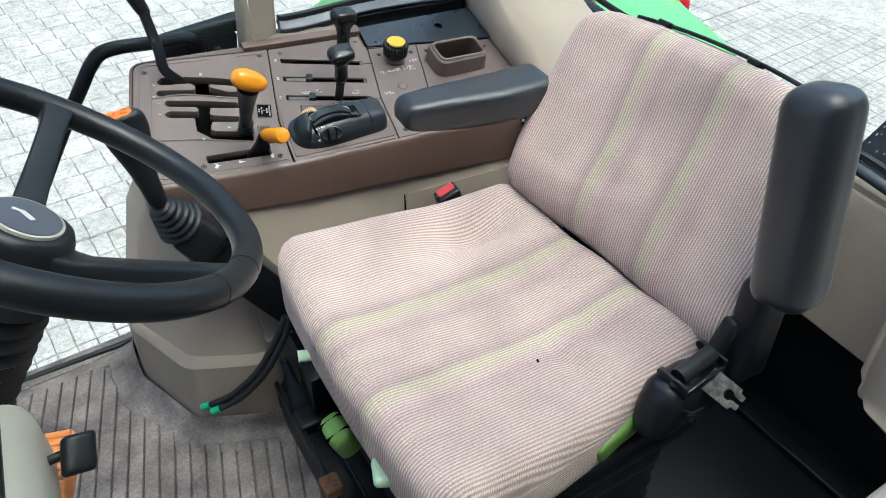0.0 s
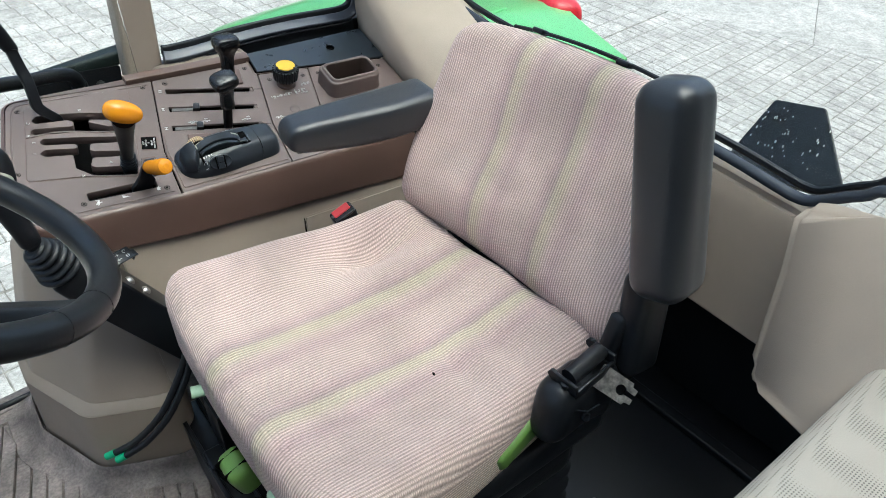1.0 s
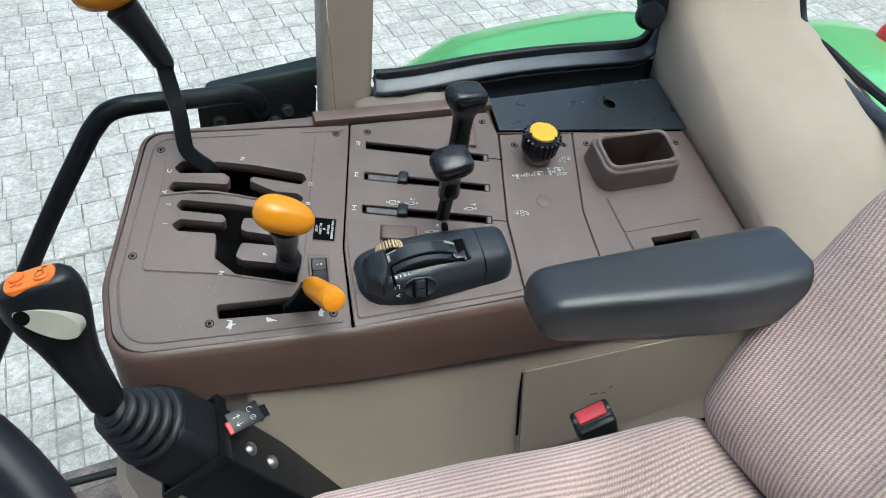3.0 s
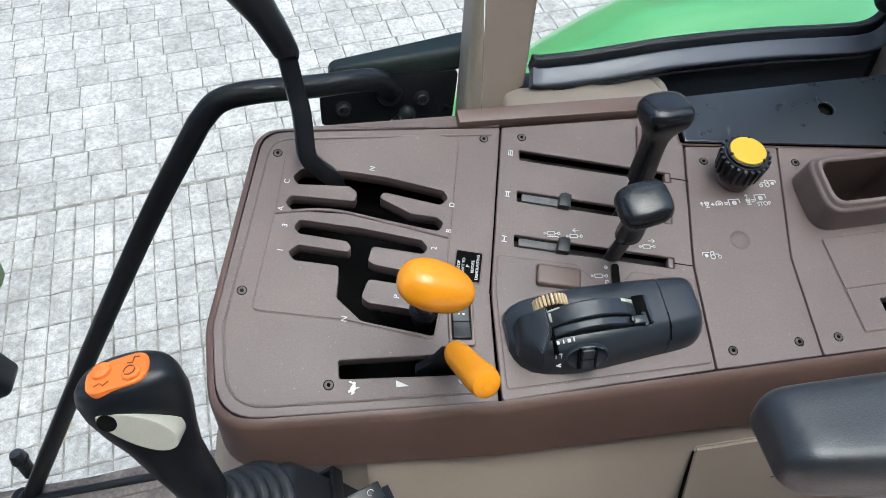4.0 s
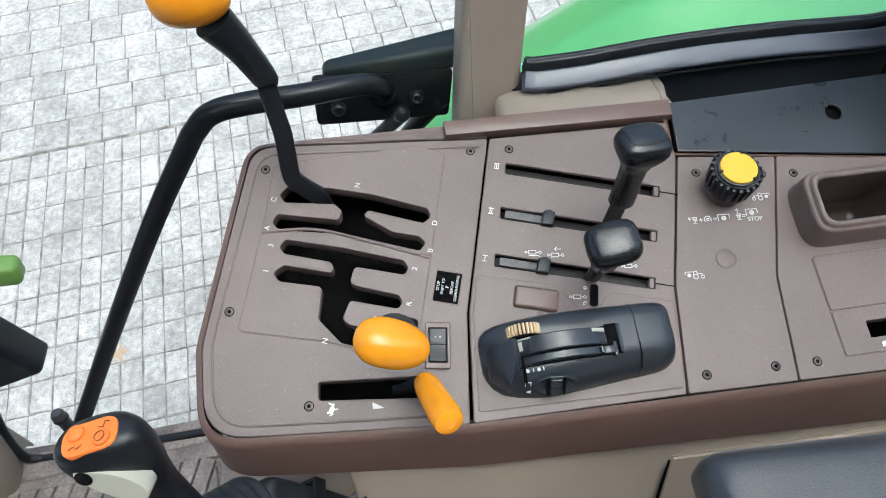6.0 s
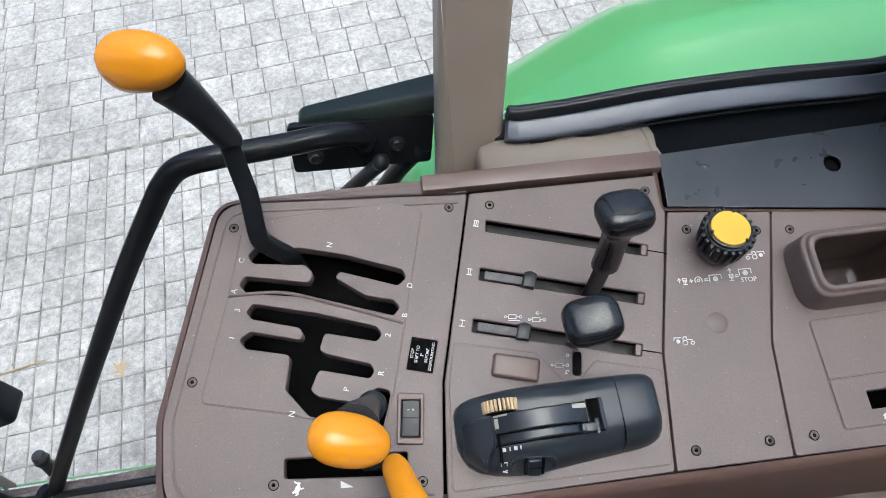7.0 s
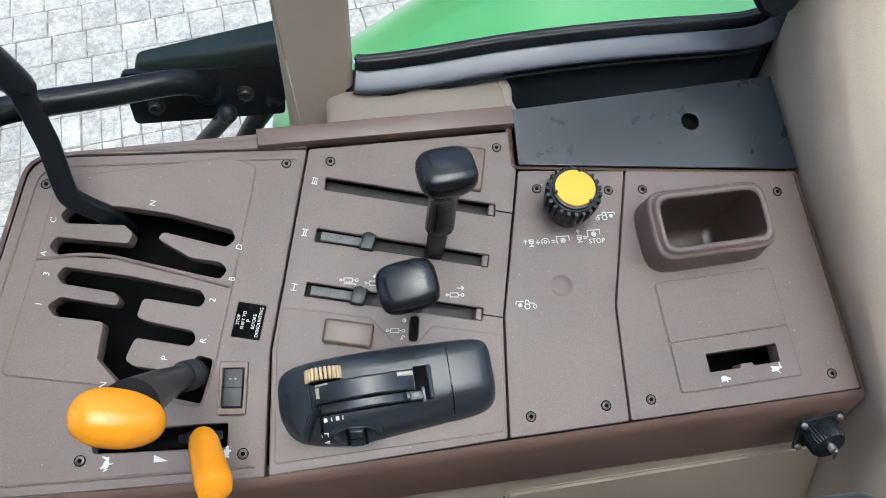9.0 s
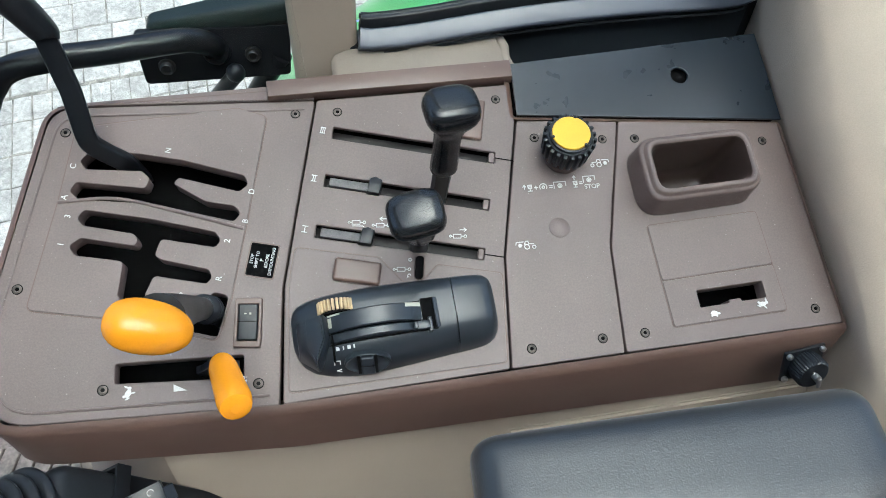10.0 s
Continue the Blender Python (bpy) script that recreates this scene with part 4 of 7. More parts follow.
SECT = ((0.3030, 0.018, 0.044), (0.3055, 0.010, 0.0500), (0.3100, 0.003, 0.0535), (0.3180, -0.003, 0.0560), (0.3300, -0.0068, 0.0575), (0.3450, -0.0092, 0.0585), (0.3600, -0.0098, 0.0590), (0.3800, -0.0088, 0.0590), (0.4000, -0.0070, 0.0588), (0.4200, -0.0052, 0.0584), (0.4358, -0.0038, 0.0580))
part("hood", loft([body_section(*q) for q in SECT]), SATIN, hc, space=CM, smooth=60)
REAR = ((0.4364, -0.0040, 0.0582), (0.4500, -0.0028, 0.0578), (0.4590, -0.0015, 0.0572), (0.4650, 0.0005, 0.0560), (0.4695, 0.0035, 0.0535), (0.4722, 0.0075, 0.0495))
part("rear_block", loft([body_section(*q) for q in REAR]), SATIN, hc, "worn glossy rear end of the hood", space=CM, smooth=60)
drum = lambda u, crest: crest + math.sqrt(0.0567 ** 2 - (u - 0.3715) ** 2) - 0.0567
part("quadrant", arc_strip(0.3310, 0.4105, 0.0226, 0.0372, lambda u: drum(u, 0.0465), 26), SATIN, hc, "wide black lever quadrant", space=CM)
part("quadrant", arc_strip(0.3310, 0.4090, 0.0146, 0.0217, lambda u: drum(u, 0.0438), 26), SATIN, hc, "narrow black lever quadrant", space=CM)
# black strips and boxes laid on the hood paint the shade of its gaps
for v0, v1 in ((0.0373, 0.0390), (0.0217, 0.0226), (0.0134, 0.0146)):
    part("slot", arc_strip(0.3290, 0.4150, v0, v1, lambda u: hood(u) + 0.0006), SHADOW, hc, "dark strip painting the shade beside the quadrant", space=CM)
part("recess", box((0.0120, 0.0262, 0.006), (0.4140, 0.0268, 0.0312), 0.0006), SHADOW, hc, "dark box painting the shade behind the quadrant", space=CM)
part("recess_wall", box((0.0036, 0.0250, 0.0040), (0.4195, 0.0272, 0.0326), 0.0006, 1, pose(0, 0, 0, 0, 18, 0)), SATIN, hc, space=CM)
part("catch", join(box((0.0110, 0.0068, 0.0060), (0.4075, 0.0176, 0.0350), 0.0008), box((0.0032, 0.0052, 0.0036), (0.4015, 0.0180, 0.0384), 0.0006), box((0.0034, 0.0120, 0.0040), (0.4135, 0.0180, 0.0342), 0.0006)), SATIN, hc, space=CM)
for u0, u1, v0, v1 in ((0.3950, 0.4075, 0.0330, 0.0370), (0.3330, 0.3430, 0.0350, 0.0371), (0.3330, 0.3358, 0.0262, 0.0350)):
    part("scale_end", arc_strip(u0, u1, v0, v1, lambda u: drum(u, 0.0470), 6, 0.030), PALE, hc, "pale scale end mark", space=CM)
part("wheel_slot_shade", box((0.0235, 0.0122, 0.0040), (0.3405, 0.0446, hood(0.3405) - 0.0010), 0.0005, 1, pose(0, 0, 0, 0, -13, 0)), SHADOW, hc, "dark box painting the shade round the thumbwheel", space=CM)
TW = CM @ pose(0.3405, 0.0446, 0.0252, 90, 0, 0)
# the core's dark colour paints the shade between the tan ribs
wheel = part("thumbwheel", lathe([(0.0118, -0.0048), (0.0126, -0.0042), (0.0126, 0.0042), (0.0118, 0.0048)], 40), SHADE_SCUFF_BROWN, hc, "small tan-ribbed thumbwheel, core darkened as shade between the ribs", space=TW)
for k in range(26):
    part("rib", box((0.0034, 0.0020, 0.0096), (0.0134, 0, 0), 0.0005, 1), TAN, wheel, space=TW @ pose(0, 0, 0, 0, 0, k * 360 / 26))
bm = loft([[Vector(p) for p in r] for r in (
    [(0.3065, 0.0335, 0.012), (0.3330, 0.0370, 0.022), (0.3335, 0.0155, 0.022), (0.3225, -0.0050, 0.016), (0.3065, 0.0080, 0.010)],
    [(0.3085, 0.0345, 0.0330), (0.3312, 0.0368, 0.0415), (0.3318, 0.0160, 0.0400), (0.3212, -0.0030, 0.0300), (0.3085, 0.0115, 0.0270)],
    [(0.3160, 0.0340, 0.0425), (0.3285, 0.0356, 0.0468), (0.3290, 0.0170, 0.0450), (0.3205, 0.0005, 0.0365), (0.3145, 0.0150, 0.0380)])])
bmesh.ops.bevel(bm, geom=bm.edges[:], offset=0.0010, segments=2, affect="EDGES")
part("lever", bm, SATIN, hc, "black wedge-shaped lever end", space=CM)
part("lever_gap_shade", box((0.0016, 0.036, 0.010), (0.3348, 0.0180, 0.0268), 0.0004, 1), SHADOW, hc, "dark strip painting the shade behind the lever end", space=CM)
DM = frame_from(CM @ Vector((0.3600, -0.0036, 0.0237)), CM.to_3x3() @ Vector((-0.10, -0.84, 0.54)), CM.to_3x3() @ Vector((1, 0, 0)))
part("rocker_ring", lathe([(0.0185, -0.004), (0.0185, 0.0002), (0.0172, 0.0010), (0.0160, 0.0), (0.0140, -0.0012), (0.001, -0.0012)], 36), SATIN, hc, "round dished switch bezel", space=DM @ Matrix.Diagonal((1, 0.62, 1, 1)))
part("rocker", rbox((0.0105, 0.0190, 0.0060), 0.0016, (2, 4, 2), lambda q: Vector((q.x, q.y, q.z + 9 * q.y * q.y))), SATIN, hc, space=DM @ Matrix.Translation((0, 0, 0.0004)))
part("rocker_split", box((0.0104, 0.0007, 0.0010), (0, 0, 0.0031)), SHADOW, hc, space=DM)
for x in (-0.0068, 0.0068):
    part("slit", box((0.0022, 0.0205, 0.0012), (x, 0, 0.0012)), SHADOW, hc, "dark strip painting the shade beside the rocker", space=DM)
part("mark", join(box((0.0050, 0.0008, 0.0006), (-0.0235, 0.0055, 0.0005)), box((0.0008, 0.0045, 0.0006), (-0.0260, 0.0032, 0.0005)), box((0.0008, 0.0036, 0.0006), (-0.0215, 0.0032, 0.0005)), box((0.0042, 0.0008, 0.0006), (-0.0230, -0.0060, 0.0), 0.0, 2, pose(0, 0, 0, 0, 0, 25)), box((0.0042, 0.0008, 0.0006), (-0.0230, -0.0072, 0.0), 0.0, 2, pose(0, 0, 0, 0, 0, -25))), WHITE, hc, space=DM)
for i, u in enumerate((0.3380, 0.3425, 0.3470, 0.3510)):
    part("scale_mark", box((0.0010 if i % 2 else 0.0026, 0.0030, 0.0008), (u, 0.0106, hood(u) - 0.0012)), WHITE, hc, space=CM)
for v in (0.0020, 0.0115):
    part("seam", box((0.0008, 0.013, 0.0008), (0.4361, v + 0.004, hood(0.4361) * (0.84 if v < 0.005 else 0.985)), 0.0, 2, pose(0, 0, 0, 35 if v < 0.005 else 8, 0, 0)), SHADOW, hc, space=CM)


# white pictograms printed on the panels
def stroke(bm, pts, w=0.0007, z=0.0003):
    for a, b in zip(pts, pts[1:]):
        a, b = Vector(a), Vector(b)
        d = b - a
        bm2 = box((d.length + w * 0.6, w, 0.0005), (0, 0, 0))
        bm2.transform(pose((a.x + b.x) / 2, (a.y + b.y) / 2, z, 0, 0, math.degrees(math.atan2(d.y, d.x))))
        bm = join(bm, bm2)
    return bm


def ring_pts(x, y, r, n=10, a0=0, a1=360):
    return [(x + r * math.cos(radians(a0 + (a1 - a0) * i / n)), y + r * math.sin(radians(a0 + (a1 - a0) * i / n))) for i in range(n + 1)]


def picto(name, strokes, at, turn, parent, w=0.0008):
    bm = bmesh.new()
    for s in strokes:
        bm = stroke(bm, s, w)
    return part(name, bm, WHITE, parent, space=CM @ pose(at[0], at[1], 0.0003, 0, 0, turn) @ Matrix.Diagonal((0.76, 0.80, 1, 1) if parent is top2 else (0.94, 0.94, 1, 1)))


CYL = [[(-0.006, -0.0022), (0.003, -0.0022), (0.003, 0.0022), (-0.006, 0.0022), (-0.006, -0.0022)], [(-0.006, 0), (-0.0085, 0)], [(0.003, 0), (0.0065, 0)], ring_pts(0.0080, 0, 0.0016, 8), ring_pts(-0.0095, 0, 0.0012, 8)]
ARROW = [[(0, 0), (0.0075, 0)], [(0.0048, 0.0022), (0.0078, 0), (0.0048, -0.0022)]]
shift = lambda ss, dx, dy, sx=1: [[(x * sx + dx, y + dy) for x, y in s] for s in ss]
picto("symbol", CYL + [[(-0.006, -0.0042), (0.006, -0.0042), (0.0075, -0.0052)]], (0.3690, 0.1235), -8, top2)
picto("symbol", CYL + shift(ARROW, 0.006, 0.0075, -1), (0.3895, 0.1180), -8, top2)
picto("symbol", CYL + shift(ARROW, 0.002, 0.0075), (0.4555, 0.0985), -8, top2)
picto("symbol", CYL, (0.4015, 0.0755), -8, top2, 0.0007)
picto("symbol", [ring_pts(0, 0, 0.0018, 8), [(-0.0018, -0.0005), (0.0018, -0.0005)]], (0.4095, 0.0830), 0, top2)
picto("symbol", [ring_pts(0, 0, 0.0018, 8, 0, 250), [(-0.0018, -0.0005), (-0.003, -0.002)]], (0.4065, 0.0690), 0, top2)
TRAC = [ring_pts(-0.006, -0.002, 0.0017, 8), ring_pts(0.001, -0.0015, 0.0024, 8), [(-0.006, 0.001), (-0.001, 0.0015), (-0.0005, 0.004), (0.002, 0.004), (0.003, 0.001)], [(0.004, 0.0035), (0.011, 0.0035), (0.0115, 0.001)], ring_pts(0.0075, 0.0, 0.0016, 6), ring_pts(0.0075, 0.0, 0.0006, 6)]
picto("symbol", TRAC, (0.5995, 0.1515), -4, top3)
picto("symbol", shift(TRAC, 0, 0, -1), (0.5160, 0.0815), -4, top3)
GEAR = [[(-0.006, -0.003), (-0.006, 0.0035), (0.006, 0.0035), (0.006, -0.001)], ring_pts(0, -0.0005, 0.0022, 8), ring_pts(0, -0.0005, 0.0010, 6)]
CUPS = [[(-0.002, 0.003), (0.002, 0.003), (0.0016, -0.0005), (-0.0016, -0.0005), (-0.002, 0.003)], [(-0.0014, 0.0012), (0.0014, 0.0012)], [(0, -0.0005), (0, -0.003)], [(-0.002, -0.0032), (0.002, -0.0032)]]
UPA = [[(0, -0.002), (0, 0.002)], [(-0.0015, 0.0006), (0, 0.0024), (0.0015, 0.0006)]]
picto("symbol", shift(UPA, -0.0215, 0.0008) + shift(CUPS, -0.0160, 0) + [[(-0.0115, 0), (-0.0080, 0)], [(-0.0098, -0.0017), (-0.0098, 0.0017)]] + [ring_pts(-0.0025, 0, 0.0036, 8, -30, 210), ring_pts(-0.0025, 0, 0.0014, 6)] + [[(0.0035, 0.0009), (0.0068, 0.0009)], [(0.0035, -0.0009), (0.0068, -0.0009)]] + shift(GEAR, 0.0145, 0.0008), (0.5445, 0.1345), -3, top3)
picto("symbol", shift(CUPS, -0.0110, -0.001) + shift(UPA, -0.0115, 0.0055) + [[(-0.0070, 0.0009), (-0.0040, 0.0009)], [(-0.0070, -0.0009), (-0.0040, -0.0009)]] + shift(GEAR, 0.0035, 0.0030), (0.5835, 0.1340), -3, top3)
part("writing", text("STOP", 0.0062, (0.5885, 0.1295, 0.0004), -3), WHITE, top3, space=CM)


def blob(name, spots, at, turn, parent, h=0.0002):
    bm = bmesh.new()
    for x, y, rx, ry, a in spots:
        b = lathe([(1.0, 0.0), (1.0, 0.0005), (0.01, 0.0006)], 12)
        b.transform(pose(x, y, 0, 0, 0, a) @ Matrix.Diagonal((rx, ry, 1, 1)))
        bm = join(bm, b)
    return part(name, bm, WHITE, parent, space=CM @ pose(at[0], at[1], h, 0, 0, turn))


HARE = [(0, 0, 0.0035, 0.0022, 20), (0.0036, 0.0022, 0.0016, 0.0013, 0), (0.0028, 0.0046, 0.0007, 0.0020, 20), (-0.0036, 0.0006, 0.0012, 0.001, 0), (-0.003, -0.0026, 0.0020, 0.0006, -20), (0.0030, -0.0024, 0.0018, 0.0006, -30)]
TORT = [(0, 0, 0.0036, 0.0024, 0), (0.0042, 0.0, 0.0013, 0.001, 0), (-0.0025, -0.0024, 0.0008, 0.0008, 0), (0.0022, -0.0024, 0.0008, 0.0008, 0)]
blob("symbol", HARE, (0.1710, 0.0055), 40, top1)
blob("symbol", TORT, (0.2590, 0.0000), 70, top1)
bm = bmesh.new()
bm.faces.new([bm.verts.new(p) for p in ((-0.0055, -0.0020, 0.0004), (0.0050, -0.0026, 0.0004), (-0.0052, 0.0038, 0.0004))])
part("symbol", bm, WHITE, top1, space=CM @ Matrix.Translation((0.2110, 0.0035, 0)))
blob("symbol", TORT, (0.6705, -0.0050), -8, top4, 0.0014)
blob("symbol", HARE, (0.7180, -0.0035), -20, top4, 0.0014)

# ---- pedestal and side panels under the console ----
def pod_ring(z, xf, yn, rc, k=0.075, xr=0.1985):
    return [Vector((x, y, z)) for x, y in fillet([(xf, 1.355), (xf, 1.215), (xf + 0.062, yn + 0.028), (xr, yn + 0.028 - k), (xr, 1.355)], rc, 8, True)]


pod = thing("pedestal", (0.09, 1.17, FZ), "beige plastic pedestal under the console", "pedestal")
part("lower_shell", loft([pod_ring(0.022, -0.032, 1.030, 0.05), pod_ring(0.192, -0.026, 1.030, 0.05)]), BEIGE, pod)
part("ledge", loft([pod_ring(0.1925, -0.0258, 1.0305, 0.05), pod_ring(0.195, -0.0250, 1.0315, 0.05), pod_ring(0.205, -0.0120, 1.0430, 0.05)]), BEIGE, pod, "pale moulded ledge round the pedestal")
part("upper_shell", loft([pod_ring(0.2055, -0.0115, 1.0435, 0.05), pod_ring(0.40, 0.040, 1.076, 0.05, 0.045), pod_ring(0.472, 0.085, 1.080, 0.05, 0.033)]), BEIGE, pod)


def wall_strip(rows, thick):
    """An upright panel from rows of (x0, x1, y, z at x0, z at x1), low to high."""
    bm = bmesh.new()
    grid = []
    for x0, x1, y, z0, z1 in rows:
        grid.append(([bm.verts.new((x0, y, z0)), bm.verts.new((x1, y, z1))], [bm.verts.new((x0, y + thick, z0)), bm.verts.new((x1, y + thick, z1))]))
    for (f0, b0), (f1, b1) in zip(grid, grid[1:]):
        bm.faces.new((f0[0], f0[1], f1[1], f1[0]))
        bm.faces.new((b0[1], b0[0], b1[0], b1[1]))
        bm.faces.new((f0[0], f1[0], b1[0], b0[0]))
        bm.faces.new((f0[1], b0[1], b1[1], f1[1]))
    bm.faces.new((grid[0][0][1], grid[0][0][0], grid[0][1][0], grid[0][1][1]))
    bm.faces.new((grid[-1][0][0], grid[-1][0][1], grid[-1][1][1], grid[-1][1][0]))
    bmesh.ops.recalc_face_normals(bm, faces=bm.faces[:])
    bmesh.ops.bevel(bm, geom=[e for e in bm.edges if e.calc_face_angle(0) > 1.2], offset=0.0025, segments=2, affect="EDGES")
    return bm


sp = thing("side_trim", (0.5, 1.05, 0.2), "beige plastic side trim below the console with a closed hatch", "trim panel")
part("panel", wall_strip([(0.1720, 0.80, 1.012, 0.225, 0.29), (0.1720, 0.80, 1.028, 0.240, 0.305), (0.1720, 0.80, 1.0655, 0.425, 0.400), (0.1720, 0.80, 1.0720, 0.450, 0.412), (0.1720, 0.80, 1.0830, 0.495, 0.436)], 0.018), BEIGE, sp)
hatch = part("hatch_cover", wall_strip([(0.4690, 0.795, 1.0300, 0.283, 0.312), (0.4785, 0.795, 1.0604, 0.405, 0.392), (0.4815, 0.795, 1.0618, 0.411, 0.396)], 0.012), BEIGE, sp, "flush beige hatch cover")
# black line painting the shade in the hatch joint
part("groove", tube([(0.4780, 1.0610, 0.410), (0.4745, 1.0528, 0.375), (0.4700, 1.0400, 0.322)], [0.0008, 0.0015, 0.0013], 8, (1.0, 1.3)), SHADOW, sp, "dark strip painting the shade beside the hatch")
for dx, dz, ln in ((0.075, -0.034, 0.010), (0.088, -0.036, 0.006), (0.098, -0.030, 0.005)):
    part("scuff", box((ln, 0.0005, 0.0011), (0.50 + dx, 1.0550 + dz * 0.215, 0.385 + dz), 0.0, 2, pose(0, 0, 0, 0, 5, 0)), SHADE_SCUFF_BROWN, hatch, "dark scuff on the plastic")

# black floor structure behind and under the seat
tagged(part("floor_hump", rbox((0.80, 0.86, 0.075), 0.018, (4, 4, 2)), BLACK_METAL, space=Matrix.Translation((0.60, 0.60, 0.055))), "black painted floor hump carrying the seat", "floor hump", kind="structure")
tagged(part("floor_rail", rbox((0.026, 0.46, 0.016), 0.004, (1, 4, 1)), BLACK_METAL, space=pose(0.889, 0.45, 0.098, 0, 0, 0)), "black steel edge strip on the cab floor", "floor rail", kind="structure")

# ---- seat ----
seat = thing("driver_seat", (0.42, 0.66, 0.10), "low-backed driver seat in grey-pink striped weave, black frame", "seat")


def uv_from(ob, fn):
    me = ob.data
    lay = me.uv_layers.new(name="weave")
    w = world_of(ob)
    for lp in me.loops:
        lay.data[lp.index].uv = fn(w @ me.vertices[lp.vertex_index].co)
    return ob


def gauss(x, y, cx, cy, sx, sy):
    return math.exp(-((x - cx) / sx) ** 2 - ((y - cy) / sy) ** 2)


def cushion_shape(q):
    x, y = q.x / 0.205, q.y / 0.232
    z = q.z
    if z > 0:
        z += (0.018 + 0.008 * max(0, y)) * min(1, abs(y)) ** 3 - 0.010 * gauss(q.x, q.y, 0.05, 0, 0.11, 0.17) - 0.008 + 0.020 * max(0, -x) ** 2
        z += 0.022 * max(0, x) ** 3 * (1 - 0.7 * max(0, min(1, y))) + 0.014 * gauss(q.x, q.y, -0.10, 0.20, 0.10, 0.08)
        # creases and hollows of a used seat
        z += 0.0022 * math.sin(q.y * 38 + q.x * 9) * math.cos(q.x * 31)
        z += -0.034 * gauss(q.x, q.y, 0.085, 0.160, 0.070, 0.032) + 0.005 * gauss(q.x, q.y, 0.05, 0.095, 0.07, 0.02) + 0.004 * gauss(q.x, q.y, 0.04, 0.055, 0.05, 0.025) - 0.007 * gauss(q.x, q.y, 0.035, -0.130, 0.013, 0.045) + 0.005 * gauss(q.x, q.y, 0.066, -0.140, 0.020, 0.050) - 0.005 * gauss(q.x, q.y, 0.10, -0.10, 0.014, 0.05)
        z += 0.003 * gauss(q.x, q.y, -0.10, 0.04, 0.05, 0.06) - 0.004 * gauss(q.x, q.y, -0.13, 0.12, 0.05, 0.04)
    yy = q.y * (1.0 - 0.02 * max(0, x)) + max(0, q.y / 0.241) ** 2 * (0.011 - 0.008 * max(0, min(1, (q.x + 0.05) / 0.2))) + max(0, -q.y / 0.241) * 0.13 * max(0, q.x + 0.107)
    return Vector((q.x - 0.010 * (1 - min(1, y * y)) * (1 if x < -0.5 else 0) + 0.016 * max(0, -y) ** 2 * max(0, x) ** 2, yy, z))


cu = part("cushion", rbox((0.42, 0.482, 0.115), 0.042, (40, 44, 4), cushion_shape), FABRIC, seat, "grey-pink striped woven seat cushion", space=Matrix.Translation((0.392, 0.668, 0.432)))
uv_from(cu, lambda p: (p.y - 0.40 + max(0.0, 0.462 - p.z) * (1 if p.y > 0.668 else -1) * (abs(p.y - 0.668) > 0.18), p.x - p.z))
BK = frame_from((0.598, 0.668, 0.49), (0.42, 0, 0.91), (1, 0, -0.5))


def back_shape(q):
    s = (q.z + 0.16) / 0.32
    w = (1.0 - 0.20 * max(0, s - 0.30) ** 1.5) * (1 - 0.13 * max(0, (s - 0.75) / 0.3) ** 2)
    x = q.x
    if x < 0:
        x += -0.016 * min(1.3, abs(q.y) / 0.2) ** 2 + 0.012 - 0.012 * math.exp(-((s - 0.25) / 0.2) ** 2)
        x += 0.0015 * math.sin(q.z * 40 + q.y * 20)
    top = 0.010 * (1 - min(1, (q.y / 0.2) ** 2)) if s > 0.8 else 0
    return Vector((x, q.y * w + 0.030 * max(0, s), q.z + top))


bk = part("backrest", rbox((0.085, 0.470, 0.315), 0.040, (3, 24, 18), back_shape), FABRIC, seat, "grey-pink striped woven backrest", space=BK @ Matrix.Translation((0.018, 0, 0.145)))
uv_from(bk, lambda p: (p.y - 0.40 - 0.10 * max(0, p.z - 0.49), p.x * 0.5 + p.z))
part("back_shell", rbox((0.034, 0.440, 0.305), 0.016, (2, 14, 10), back_shape), BLACK, seat, "black plastic seat back shell", space=BK @ Matrix.Translation((0.062, 0, 0.138)))
bm = tube([BK @ back_shape(Vector((0.055, y, 0.157))) + BK.to_3x3() @ Vector((-0.005, 0, 0.150)) for y in [-0.19 + 0.02 * i for i in range(20)]], 0.003, 8)
part("piping", bm, BLACK_RUBBER, seat, "black edge piping along the backrest top")
for y in (0.10, -0.06):
    part("clip", rbox((0.016, 0.022, 0.008), 0.003, (2, 2, 1)), BLACK, seat, space=BK @ Matrix.Translation((0.048, y + 0.03, 0.314)))
part("seat_pan", rbox((0.40, 0.43, 0.05), 0.02, (4, 4, 2)), BLACK, seat, space=Matrix.Translation((0.40, 0.66, 0.362)))
part("pan_skirt", rbox((0.34, 0.40, 0.09), 0.03, (4, 4, 3)), BLACK_RUBBER, seat, space=Matrix.Translation((0.40, 0.66, 0.305)))
rings = []
for i in range(9):
    g = 0.0 if i % 2 else 0.014
    z = 0.125 + i * 0.019
    rings.append([Vector((x, y, z)) for x, y in fillet([(0.255 - g, 0.50 - g), (0.60 + g, 0.50 - g), (0.60 + g, 0.83 + g), (0.255 - g, 0.83 + g)], 0.04)])
part("suspension_bellows", loft(rings), BLACK_RUBBER, seat, "black rubber suspension bellows")
part("base_rail", rbox((0.46, 0.045, 0.050), 0.006, (3, 2, 2)), BLACK_METAL, seat, space=Matrix.Translation((0.40, 0.90, 0.115)))
part("base_rail", rbox((0.46, 0.045, 0.050), 0.006, (3, 2, 2)), BLACK_METAL, seat, space=Matrix.Translation((0.40, 0.44, 0.115)))
